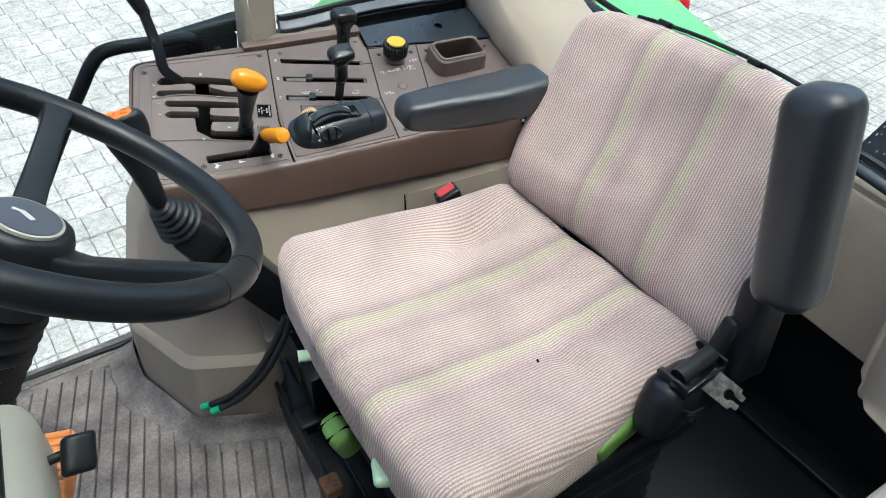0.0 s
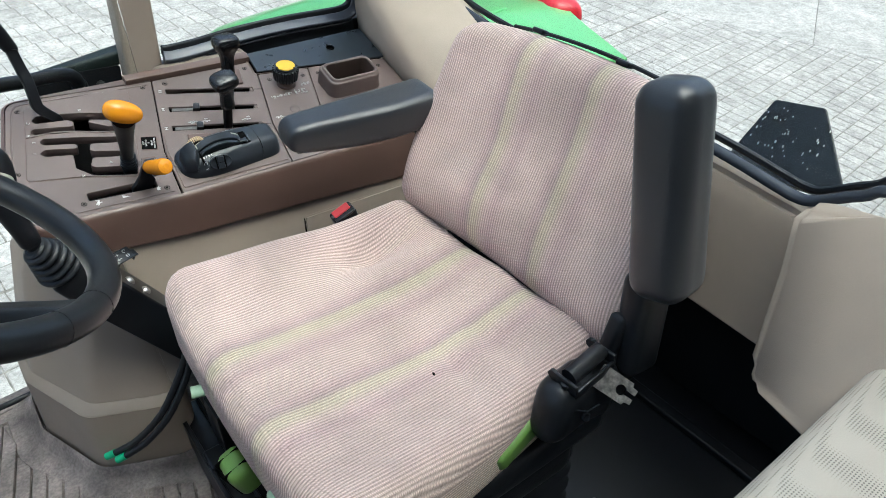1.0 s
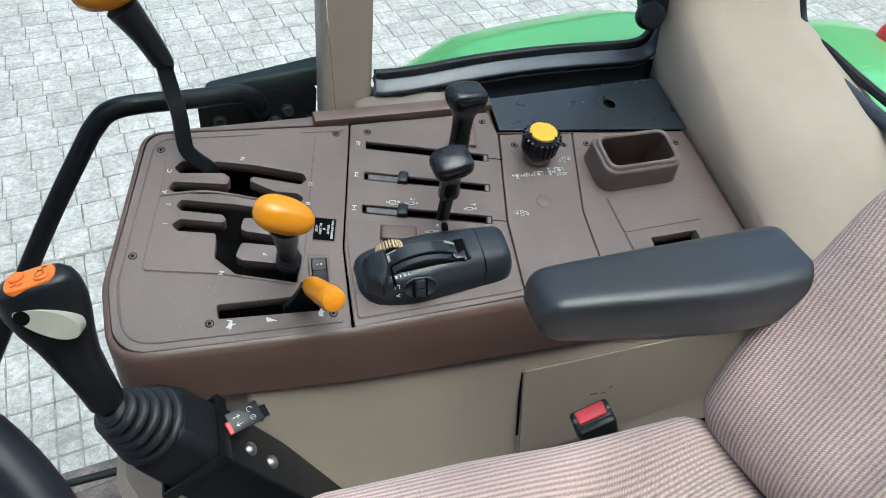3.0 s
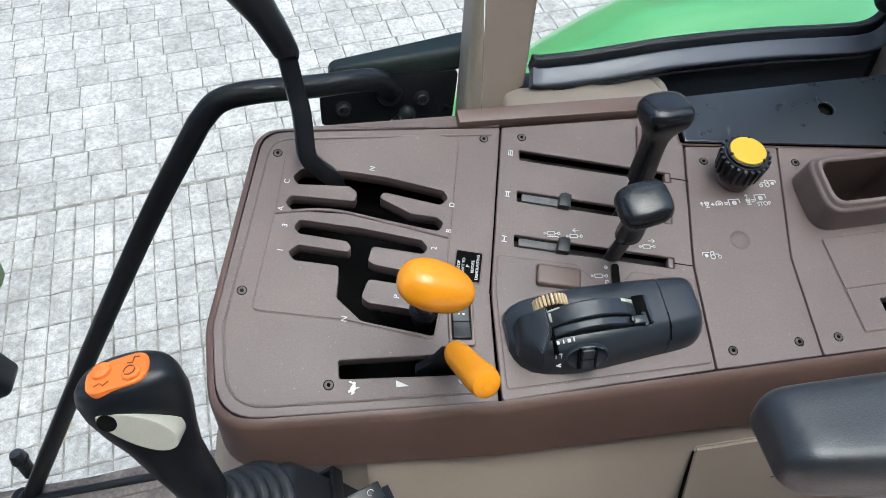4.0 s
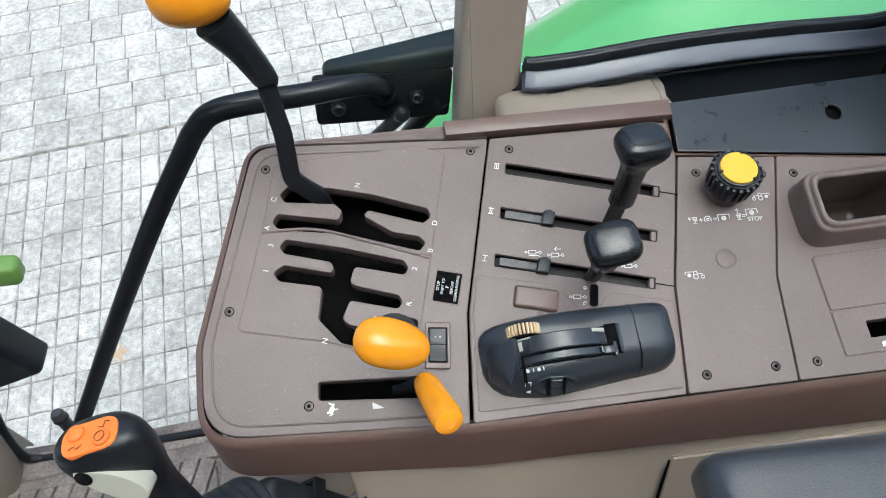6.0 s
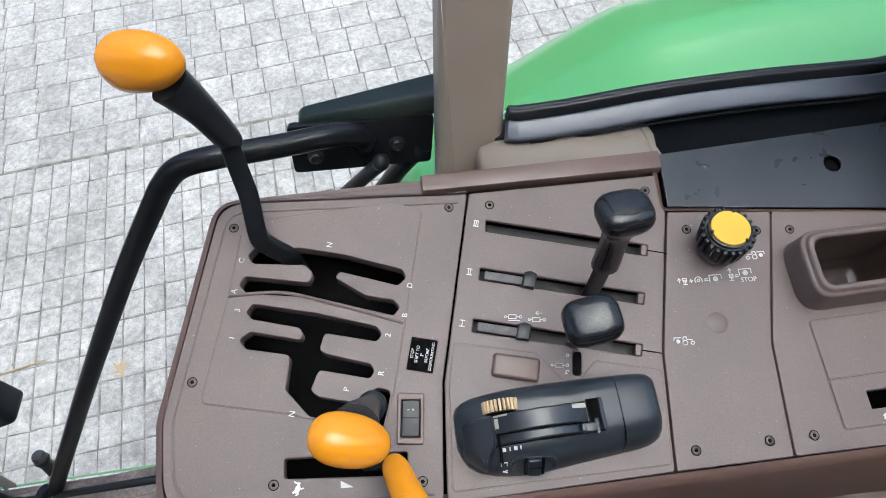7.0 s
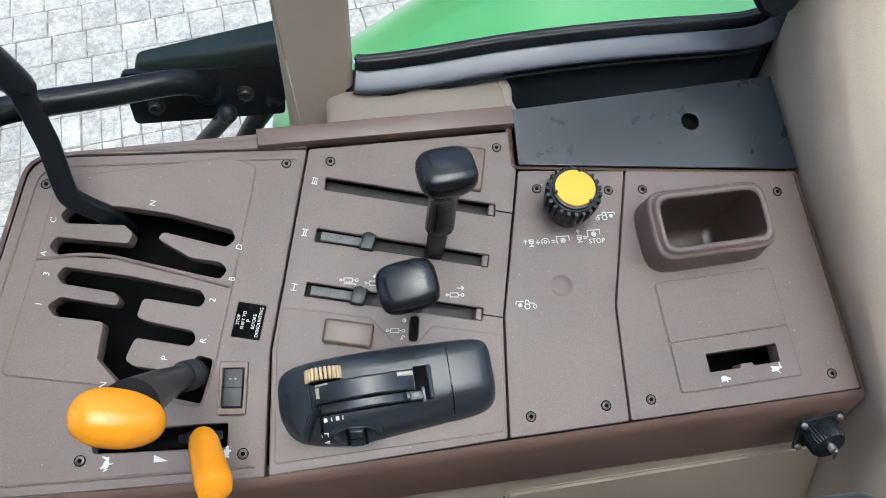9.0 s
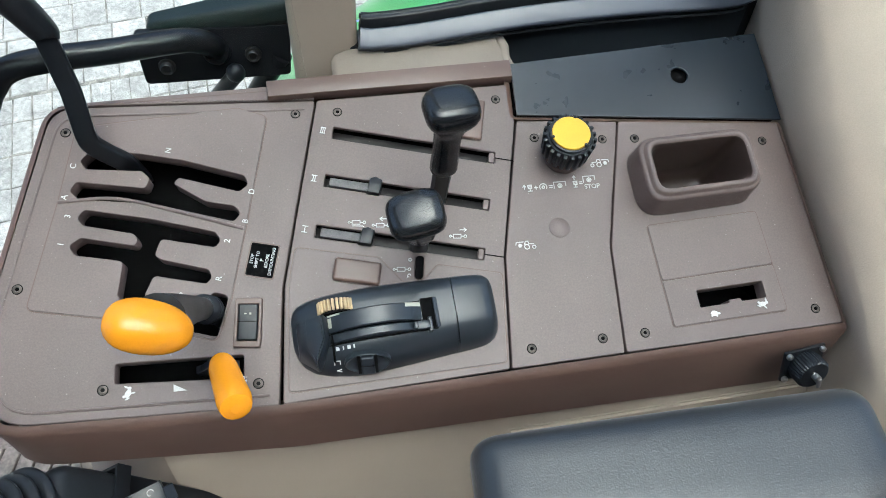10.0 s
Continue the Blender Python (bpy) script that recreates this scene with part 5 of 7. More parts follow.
part("front_channel", join(rbox((0.045, 0.62, 0.085), 0.006, (2, 4, 2)), box((0.008, 0.60, 0.02), (-0.02, 0, 0.048), 0.002), box((0.006, 0.60, 0.014), (0.02, 0, 0.046), 0.002)), BLACK_METAL, seat, space=Matrix.Translation((0.192, 0.755, 0.075)))
part("corner_bracket", join(box((0.05, 0.06, 0.09), (0.225, 0.915, 0.19), 0.006), box((0.012, 0.07, 0.12), (0.247, 0.895, 0.21), 0.003)), BLACK_METAL, seat)
part("rust_tab", box((0.03, 0.035, 0.02), (0.165, 0.735, 0.165), 0.004), RUST, seat, "rusty steel tab")
hinge = part("hinge_cover", rbox((0.085, 0.026, 0.125), 0.009, (4, 2, 4), lambda q: Vector((q.x * (1 + 2.5 * q.z), q.y, q.z))), BLACK, seat, "black plastic cover of the backrest hinge", space=pose(0.603, 0.447, 0.478, 0, 24, 0))
for dz in (0.0, 0.022):
    part("slit", box((0.018, 0.002, 0.0014), (-0.020, -0.0132, 0.020 + dz)), SHADOW, hinge, space=pose(0.603, 0.447, 0.478, 0, 24, 0))
part("slit", box((0.0014, 0.002, 0.038), (-0.010, -0.0132, 0.034)), SHADOW, hinge, space=pose(0.603, 0.447, 0.478, 0, 24, 0))
# adjusting handles
kn = part("height_knob", rbox((0.034, 0.050, 0.052), 0.012, (3, 4, 4)), GREEN, seat, "green plastic adjusting knob", space=pose(0.172, 0.677, 0.353, 0, -20, 0))
# black bars painting the shade in the knob's grooves
for y in (-0.012, 0.012):
    part("groove", box((0.036, 0.0016, 0.050), (-0.001, y, 0.001)), SHADOW, kn, space=pose(0.172, 0.677, 0.353, 0, -20, 0))
part("knob_stem", tube([(0.175, 0.677, 0.352), (0.225, 0.677, 0.345)], 0.010, 12), BLACK, seat)
part("slide_lever", tube(smooth_path([(0.160, 0.778, 0.417), (0.186, 0.771, 0.415), (0.24, 0.760, 0.410)], 4), 0.0095, 12, (1.0, 0.7)), MINT, seat, "pale green plastic lever")
part("weight_lever", rbox((0.060, 0.038, 0.016), 0.007, (4, 3, 1)), MINT, seat, "pale green plastic lever with raised letter", space=pose(0.192, 0.549, 0.419, 0, 8, -20))
part("recline_lever", rbox((0.074, 0.022, 0.042), 0.010, (4, 2, 2), lambda q: Vector((q.x, q.y, q.z * (0.75 + 4 * max(0, q.x))))), GREEN, seat, "green plastic recline lever", space=pose(0.432, 0.452, 0.434, 0, -18, 6))
# burn mark on the weave
top_z = max((world_of(cu) @ v.co).z for v in cu.data.vertices if math.hypot((world_of(cu) @ v.co).x - 0.395, (world_of(cu) @ v.co).y - 0.560) < 0.014)
tagged(part("burn_hole", lathe([(0.0019, -0.001), (0.0018, 0.0008), (0.0008, 0.0004), (0.0003, 0.0)], 9), SHADOW, seat, space=Matrix.Translation((0.395, 0.560, top_z)) @ Matrix.Diagonal((0.7, 1.3, 1, 1))), "small dark burn hole in the weave")

# belt hardware
latch = thing("belt_retractor", (0.50, 0.425, 0.46), "black seat belt retractor with a slotted steel tongue", "seat belt")
LM = pose(0.514, 0.428, 0.512, 0, -5, 4)
part("housing", rbox((0.125, 0.052, 0.085), 0.024, (6, 3, 5), lambda q: Vector((q.x, q.y * (1 - 2 * max(0, -q.z)), q.z - 0.15 * abs(q.x)))), BLACK, latch, space=pose(0.515, 0.437, 0.475, 0, 12, 5))
part("spool", tube([(0.486, 0.428, 0.527), (0.541, 0.432, 0.533)], 0.0105, 16), BLACK_RUBBER, latch, "rolled black webbing")
for x in (-0.033, 0.033):
    part("cheek", join(rbox((0.0045, 0.034, 0.016), 0.002, (1, 3, 2)), lathe([(0.0060, -0.0022), (0.0060, 0.0022), (0.002, 0.0026)], 16)), BLACK, latch, "flat end cheek of the belt guide", space=LM @ pose(x, 0.000, 0.013, 0, 0, 0))
    part("eye", lathe([(0.0068, -0.0024), (0.0068, 0.0024), (0.0045, 0.0030), (0.001, 0.0030)], 18), BLACK, latch, space=LM @ pose(x, 0.018, 0.015, 0, 90, 0))
part("guide", join(box((0.066, 0.004, 0.012), (0, -0.015, 0.006), 0.0015), box((0.066, 0.018, 0.004), (0, -0.006, -0.001), 0.0015), box((0.012, 0.012, 0.010), (-0.024, -0.010, 0.006), 0.002)), BLACK, latch, "belt guide tray", space=LM)
part("boss", lathe([(0.0060, -0.004), (0.0060, 0.0012), (0.0046, 0.0020), (0.0030, 0.0012), (0.001, 0.0012)], 18), BLACK, latch, "round moulded boss", space=frame_from((0.500, 0.4065, 0.470), (-0.25, -0.9, 0.35), (1, 0, 0)))
part("rib", tube([(0.478, 0.410, 0.495), (0.498, 0.4045, 0.482), (0.520, 0.4060, 0.478)], 0.0014, 8), BLACK, latch)
slot = [(0.006 + 0.0075 * math.cos(radians(a)), 0.0075 * math.sin(radians(a))) for a in range(-25, -336, -31)]
part("tongue", plate([(-0.030, -0.017), (0.016, -0.017), (0.018, -0.012), (0.026, -0.011), (0.026, -0.003)] + slot + [(0.026, 0.003), (0.026, 0.011), (0.018, 0.012), (0.016, 0.017), (-0.030, 0.017)], (), 0.001, 0.002, 0.0004), BRIGHT_STEEL, latch, "slotted bare steel tongue", space=frame_from((0.540, 0.400, 0.499), (-0.30, -0.80, 0.45), (0.62, -0.35, -0.70)) @ Matrix.Diagonal((1.0, 0.85, 1, 1)))
bkl = thing("belt_buckle", (0.489, 0.93, 0.44), "black belt buckle with a red press button", "seat belt")
BKM = frame_from((0.500, 0.938, 0.455), (-0.36, -0.28, 0.86), (1, -0.10, 0.52))
part("body", rbox((0.040, 0.025, 0.080), 0.004, (3, 2, 4)), BLACK, bkl, space=BKM)
part("lip", box((0.036, 0.007, 0.006), (0, -0.009, 0.041), 0.002), BLACK, bkl, space=BKM)
for x in (-0.017, 0.017):
    part("rivet", lathe([(0.0026, 0.0), (0.0026, 0.001), (0.001, 0.0016), (0.0002, 0.0016)], 10), DARK_STEEL, bkl, space=BKM @ Matrix.Translation((x, 0.003, 0.040)))
part("stalk", rbox((0.026, 0.012, 0.14), 0.004, (2, 1, 4)), BLACK_RUBBER, bkl, space=BKM @ Matrix.Translation((0, 0.002, -0.10)))
part("button", rbox((0.030, 0.0135, 0.016), 0.002, (2, 2, 2)), REDBUTTON, bkl, "red press button", space=BKM @ Matrix.Translation((0, 0.004, 0.0345)))

# armrests
ar = thing("armrest", (0.55, 0.93, 0.6), "black foam armrest folded down beside the seat", "armrest", group="armrests")
part("pad", rbox((0.250, 0.082, 0.058), 0.018, (12, 4, 3), lambda q: Vector((q.x, q.y + 0.024 * max(0, min(1, (0.04 - q.x) / 0.165)) * max(0, min(1, 0.5 - q.y / 0.08)), q.z + (0.020 * max(0, -q.x / 0.13) ** 1.5 * min(1, -q.z / 0.032) if q.z < 0 else -0.003 * max(0, (-q.x - 0.06) / 0.07) ** 2)))), BLACK_SOFT, ar, space=frame_from((0.540, 0.930, 0.633), (-0.02, -0.06, 1), (1, -0.05, 0.0)))
part("arm", box((0.10, 0.03, 0.04), (0.67, 0.905, 0.61), 0.008), BLACK, ar)
part("pivot", lathe([(0.022, -0.03), (0.022, 0.012), (0.019, 0.016), (0.001, 0.017)], 24), BLACK, ar, space=frame_from((0.70, 0.895, 0.60), (0, -1, 0), (1, 0, 0)))
al = thing("armrest", (0.62, 0.43, 0.6), "black foam armrest folded up beside the backrest", "armrest", group="armrests")
part("pad", rbox((0.074, 0.070, 0.243), 0.025, (4, 4, 10), lambda q: Vector((q.x * (1 - 0.5 * q.z), q.y, q.z))), BLACK_SOFT, al, space=frame_from((0.6165, 0.432, 0.7165), (0.06, 0.20, 0.95), (1, 0.1, -0.1)))
part("bracket", rbox((0.06, 0.04, 0.14), 0.015, (3, 3, 3)), BLACK, al, space=frame_from((0.615, 0.435, 0.535), (0.15, 0.1, 0.95), (1, 0, 0)))

# ---- steering wheel ----
sw = thing("steering_wheel", (-0.05, 0.745, 0.794), "black steering wheel with three spokes and a hub badge", "steering wheel")
WM = frame_from((-0.0437, 0.7162, 0.8044), (0.5666, 0.0185, 0.8238), (0, 1, 0))
bmr = bmesh.new()
rings = []
for i in range(96):
    a = 2 * math.pi * i / 96
    rings.append([bmr.verts.new(((0.182 + 0.0145 * math.cos(b)) * math.cos(a), (0.182 + 0.0145 * math.cos(b)) * math.sin(a), 0.0145 * math.sin(b))) for b in (2 * math.pi * j / 16 for j in range(16))])
for i in range(96):
    for j in range(16):
        bmr.faces.new((rings[i][j], rings[(i + 1) % 96][j], rings[(i + 1) % 96][(j + 1) % 16], rings[i][(j + 1) % 16]))
part("rim", bmr, BLACK, sw, space=WM)
HW = WM @ Matrix.Translation((0, 0, 0.013)) @ Matrix.Diagonal((0.75, 0.75, 1, 1))
part("hub", lathe([(0.03, -0.135), (0.066, -0.130), (0.068, -0.094), (0.066, -0.090), (0.060, -0.088), (0.0585, -0.084), (0.0585, -0.066), (0.054, -0.058), (0.048, -0.0555), (0.001, -0.055)], 44), BLACK, sw, space=HW)
bdg = part("badge", lathe([(0.046, -0.057), (0.046, -0.0525), (0.043, -0.0518), (0.0425, -0.0526), (0.001, -0.0526)], 44), PALE, sw, "oval grey hub badge with a pale rim", space=HW @ Matrix.Diagonal((1, 0.9, 1, 1)))
part("badge_field", lathe([(0.042, -0.0526), (0.042, -0.0516), (0.001, -0.0515)], 44), FRAME_GREY, bdg, space=HW @ Matrix.Diagonal((1, 0.9, 1, 1)))
part("emblem", join(box((0.022, 0.007, 0.001), (0, 0, -0.051), 0.0004, 1, pose(0, 0, 0, 0, 0, 30)), box((0.010, 0.005, 0.001), (0.010, 0.010, -0.051), 0.0004, 1, pose(0, 0, 0, 0, 0, 70))), WHITE, bdg, space=HW)
for a in (-12, -133, 104):
    d = Vector((math.cos(radians(a)), math.sin(radians(a)), 0))
    side = Vector((-d.y, d.x, 0))
    rings = []
    for r, z, w, t in ((0.030, -0.066, 0.0170, 0.010), (0.060, -0.058, 0.0142, 0.0095), (0.105, -0.034, 0.0126, 0.009), (0.145, -0.013, 0.0122, 0.009), (0.160, -0.006, 0.0130, 0.0095), (0.172, -0.001, 0.0160, 0.0105), (0.183, 0.0, 0.0210, 0.0110)):
        rings.append([d * r + side * p + Vector((0, 0, z + q)) for p, q in fillet([(-w, -t), (w, -t), (w, t), (-w, t)], 0.0045, 3)])
    part("spoke", loft(rings), BLACK, sw, space=WM)
    for da in (-9.5, 9.5):
        c = Vector((math.cos(radians(a + da)), math.sin(radians(a + da)), 0))
        part("rim_joint", tube([WM @ (c * 0.182 - Vector((-c.y, c.x, 0)) * 0.0007), WM @ (c * 0.182 + Vector((-c.y, c.x, 0)) * 0.0007)], 0.0149, 18), BLACK_RUBBER, sw)
prof = []
for i in range(11):
    prof += [(0.047, -0.12 - i * 0.016), (0.040, -0.128 - i * 0.016)]
tagged(part("steering_column", lathe(prof[::-1], 30), BLACK_RUBBER, space=WM), "black ribbed rubber bellows of the steering column", "steering column")
tagged(part("column_base", loft([[Vector((x, y, z)) for x, y in fillet([(cx - w, 0.745 - d), (cx + w, 0.745 - d), (cx + w, 0.745 + d), (cx - w, 0.745 + d)], 0.03)] for z, cx, w, d in ((0.02, -0.38, 0.08, 0.09), (0.35, -0.30, 0.055, 0.06), (0.58, -0.210, 0.045, 0.045))]), BLACK), "black plastic foot of the steering column", "steering column")

# instrument pod beside the column
podd = thing("instrument_pod", (-0.20, 0.60, 0.55), "cream plastic instrument pod with a dark inset", "instrument pod")
part("shell", rbox((0.155, 0.20, 0.10), 0.028, (4, 5, 3)), PALE, podd, space=pose(-0.1955, 0.553, 0.602, 0, 0, -2))
part("inset", rbox((0.060, 0.100, 0.02), 0.006, (3, 4, 1)), GLOSS_BLACK, podd, "glossy dark display inset", space=pose(-0.168, 0.575, 0.646, 0, 0, -2))
wl = thing("wiper_stalk", (-0.12, 0.59, 0.6), "black paddle stalk on a short curved arm", "stalk")
part("arm", tube(smooth_path([(-0.145, 0.590, 0.590), (-0.122, 0.596, 0.603), (-0.095, 0.598, 0.604)], 4), 0.0045, 10), BLACK, wl)
part("paddle", rbox((0.0285, 0.0345, 0.0130), 0.005, (4, 5, 2), lambda q: Vector((q.x + 0.14 * q.y, q.y, q.z - 12 * q.x * q.x))), BLACK, wl, space=frame_from((-0.0925, 0.590, 0.606), (0.25, -0.62, 0.74), (1, 0.05, -0.25)))
am = thing("amber_lens", (-0.115, 0.60, 0.55), "ribbed amber plastic lens beside the pod", "lamp lens")
bm = rbox((0.075, 0.075, 0.030), 0.005, (2, 2, 1))
for i in range(7):
    part("rib", tube([(-0.035, -0.030 + i * 0.010, 0.0155), (0.036, -0.030 + i * 0.010, 0.0155)], 0.003, 8), AMBER, am, space=pose(-0.143, 0.632, 0.556, 0, 0, -16))
part("lens", bm, AMBER, am, space=pose(-0.143, 0.632, 0.556, 0, 0, -16))

# ---- joystick ----
js = thing("loader_joystick", (0.07, 1.01, 0.50), "black loader joystick with orange key panel and rubber bellows", "joystick")
HM = frame_from((0.066, 1.018, 0.562), (-0.020, 0.009, 0.140), (1, 0, 0))
rings = []
for s, rx, ry, oy in ((0.0, 0.0120, 0.0120, 0), (0.005, 0.0142, 0.0142, 0), (0.030, 0.0150, 0.0160, 0), (0.055, 0.0172, 0.0172, -0.001), (0.078, 0.0222, 0.0188, -0.003), (0.098, 0.0275, 0.0195, -0.004), (0.114, 0.0305, 0.0205, -0.004), (0.127, 0.0300, 0.0210, -0.004), (0.1340, 0.0280, 0.0195, -0.004), (0.1385, 0.0240, 0.0160, -0.004), (0.1400, 0.013, 0.009, -0.004)):
    rings.append([HM @ Vector((0.004 * max(0, s - 0.06) / 0.08 + rx * math.copysign(abs(math.cos(a)) ** 0.85, math.cos(a)), oy + ry * (0.66 if s > 0.07 and math.sin(a) < 0 else 1) * math.copysign(abs(math.sin(a)) ** 0.85, math.sin(a)), s)) for a in (2 * math.pi * k / 24 for k in range(24))])
hd = part("handle", loft(rings), BLACK, js, "black moulded hand grip", smooth=60)
KP = frame_from(HM @ Vector((0.0030, -0.0035, 0.1402)), HM.to_3x3() @ Vector((0, -0.02, 1)), (1, 0.10, 0))
part("key_panel", plate(fillet([(-0.0178, -0.0108), (0.0178, -0.0108), (0.0178, 0.0108), (-0.0178, 0.0108)], 0.0105, 7), (), 0.0006, 0.007, 0.0010), ORANGE_RUBBER, hd, "orange rubber key panel", space=KP)
part("key", lathe([(0.0056, 0.0), (0.0054, 0.0020), (0.0044, 0.0028), (0.001, 0.0030)], 20), ORANGE_RUBBER, hd, space=KP @ Matrix.Translation((-0.0085, 0.0040, 0.0006)))
part("key", lathe([(0.0054, 0.0), (0.0052, 0.0018), (0.0044, 0.0025), (0.001, 0.0025)], 20), ORANGE_RUBBER, hd, space=KP @ Matrix.Translation((0.0085, -0.0040, 0.0006)))
bm = bmesh.new()
for s in [ring_pts(0.0085, -0.0040, 0.0032, 8)] + [[(-0.012, -0.006), (-0.009, -0.0045), (-0.007, -0.007), (-0.004, -0.005)], [(0.006, 0.004), (0.009, 0.003), (0.010, 0.007), (0.013, 0.006)]]:
    bm = stroke(bm, s, 0.0004, 0.0036 if len(s) > 5 else 0.0013)
part("mark", bm, RUST, hd, space=KP)
WP = frame_from((0.0540, 1.0030, 0.6735), (-0.14, -0.92, 0.34), (1, -0.06, -0.14))
part("side_plate", plate([(math.cos(b) * 0.0235 * 0.95 + math.sin(b) * 0.0030, math.sin(b) * (0.0095 + 0.0025 * math.cos(b)) - math.cos(b) * 0.0075) for b in (2 * math.pi * k / 32 for k in range(32))], (), 0.0004, 0.014, 0.0008), PALE, hd, "pale grey side plate", space=WP)
part("socket", lathe([(0.0056, -0.004), (0.0056, 0.0002), (0.001, 0.0003)], 18), SHADOW, hd, space=WP @ Matrix.Translation((-0.0160, 0.0045, 0.0006)))
part("shaft", tube([(0.0645, 1.0185, 0.575), (0.072, 1.015, 0.535)], 0.0105, 14), BLACK_METAL, js)
prof = [(0.0125, 0.016), (0.0165, 0.013)]
for i in range(5):
    r, z = 0.0195 + 0.0042 * i, 0.004 - i * 0.0128
    prof += [(r - 0.0060, z + 0.0058), (r - 0.0005, z + 0.0052), (r + 0.0028, z + 0.0028), (r + 0.0036, z), (r + 0.0026, z - 0.0028), (r - 0.0010, z - 0.0050), (r - 0.0045, z - 0.0060)]
prof += [(0.0340, -0.064)]
part("bellows", lathe(prof, 32), BLACK_RUBBER, js, "ribbed black rubber bellows", space=frame_from((0.0705, 1.0165, 0.5480), (-0.44, -0.24, 0.86), (0, 1, 0)) @ Matrix.Diagonal((0.92, 0.92, 0.80, 1)))
JB = frame_from((0.1060, 1.0295, 0.4840), (-0.53, 0.0, 0.85), (0, 1, 0))
part("bellows_box", rbox((0.067, 0.064, 0.066), 0.012, (4, 4, 3), lambda q: Vector((q.x * (1 - 1.6 * max(0, q.z)), q.y * (1 - 1.6 * max(0, q.z)), q.z))), BLACK_RUBBER, js, space=JB)
beam = thing("joystick_bracket", (0.2, 0.98, 0.3), "black painted steel bracket carrying the joystick", "bracket")
BM = frame_from((0.1215, 1.0295, 0.4585), (0.53, 0.0, -0.85), (0, 1, 0))
part("collar", plate([(-0.037, -0.036), (0.037, -0.036), (0.037, 0.036), (-0.037, 0.036)], [[(-0.034, -0.033), (0.034, -0.033), (0.034, 0.033), (-0.034, 0.033)]], 0.0, 0.014, 0.0008), BLACK_METAL, beam, space=BM)
part("beam", rbox((0.066, 0.063, 0.36), 0.004, (2, 2, 3)), BLACK_METAL, beam, space=BM @ Matrix.Translation((0, 0, 0.175)))
for p in ((0.1665, 1.0235, 0.4465), (0.1835, 1.0220, 0.4195)):
    part("bolt", lathe([(0.0085, -0.002), (0.0085, 0.001), (0.0065, 0.0036), (0.003, 0.0048), (0.0005, 0.005)], 18), STEEL, beam, "domed steel bolt", space=frame_from(p, (0.85, 0.0, 0.53), (0, 1, 0)) @ Matrix.Diagonal((0.9, 0.9, 1, 1)))
lock = thing("lock_tab", (0.168, 1.042, 0.48), "small black lock tab with arrows and a red edge", "lock")
LK = frame_from((0.1680, 1.0300, 0.4880), (0.22, -0.42, 0.88), (0.93, 0.36, -0.05)) @ Matrix.Diagonal((0.86, 0.80, 0.9, 1))
part("tab", join(box((0.036, 0.026, 0.003), (0, 0, 0), 0.0008), box((0.012, 0.016, 0.003), (0.0220, -0.003, -0.004), 0.0008, 1, pose(0, 0, 0, 0, 25, 0)), box((0.003, 0.026, 0.012), (0.0175, 0, -0.005), 0.0008), box((0.010, 0.010, 0.03), (-0.005, 0.004, -0.016), 0.001)), BLACK_METAL, lock, space=LK)
part("red_edge", box((0.005, 0.016, 0.008), (-0.0195, -0.004, -0.002), 0.0008), REDBUTTON, lock, "red plastic edge", space=LK)
bm = bmesh.new()
for s in shift(ARROW, -0.012, 0.0045) + shift(ARROW, -0.004, -0.0050, -1) + [ring_pts(0.008, 0.0060, 0.0030, 8, 0, 260), ring_pts(0.008, -0.0050, 0.0030, 8), [(0.0055, -0.005), (0.0105, -0.005)]]:
    bm = stroke(bm, s, 0.0006, 0.0018)
part("mark", bm, WHITE, lock, space=LK)

# two hoses with green ends beside the pedestal
for i, dy in enumerate((0.0, 0.016)):
    hs = thing("hose", (0.1, 1.04, 0.06), "black ribbed hose with a green end cap", "hose", group="hoses")
    pth = smooth_path([(0.205 + dy * 0.4, 0.985 - dy * 0.3, 0.300), (0.185 + dy * 0.6, 0.985 - dy * 0.5, 0.262), (0.140 + dy * 0.7, 0.985 - dy * 0.6, 0.200), (0.095 + dy * 0.8, 1.004 - dy * 0.8, 0.150), (0.066 + dy * 0.8, 1.024 - dy, 0.124), (0.050 + dy * 0.8, 1.034 - dy * 1.1, 0.114)], 6)
    part("hose_body", tube(pth, [0.0058 + 0.0004 * (k % 2) for k in range(len(pth))], 12), BLACK_RUBBER, hs)
    d = (pth[-1] - pth[-2]).normalized()
    part("end_cap", tube([pth[-1] - d * 0.006, pth[-1] + d * 0.012], 0.0068, 12), GREEN_CAP, hs, "green plastic end cap")
tagged(part("conduit", tube(smooth_path([(0.42, 0.975, 0.262), (0.50, 0.985, 0.272), (0.58, 0.975, 0.262), (0.66, 0.96, 0.24)], 16), [0.0075 + 0.0012 * (k % 2) for k in range(49)], 10), BLACK_RUBBER), "corrugated black cable conduit beside the seat", "cable conduit")

# ---- right side: door glass, grab rail, side window ----
tagged(part("door_1", box((0.76, 0.006, 1.54), (-0.04, 1.384, 0.80)), GLASS), "clear glass of the closed right-hand cab door", "door", kind="structure").visible_shadow = False
tagged(part("door_seal", tube(smooth_path([(0.33, 1.366, 0.040), (0.0, 1.361, 0.037), (-0.34, 1.357, 0.032), (-0.385, 1.357, 0.034), (-0.402, 1.358, 0.052), (-0.392, 1.360, 0.13), (-0.362, 1.365, 0.25), (-0.345, 1.370, 0.45), (-0.40, 1.373, 1.5)], 6), 0.0075, 10), BLACK_RUBBER), "black rubber seal round the cab door glass", "door seal", kind="structure")
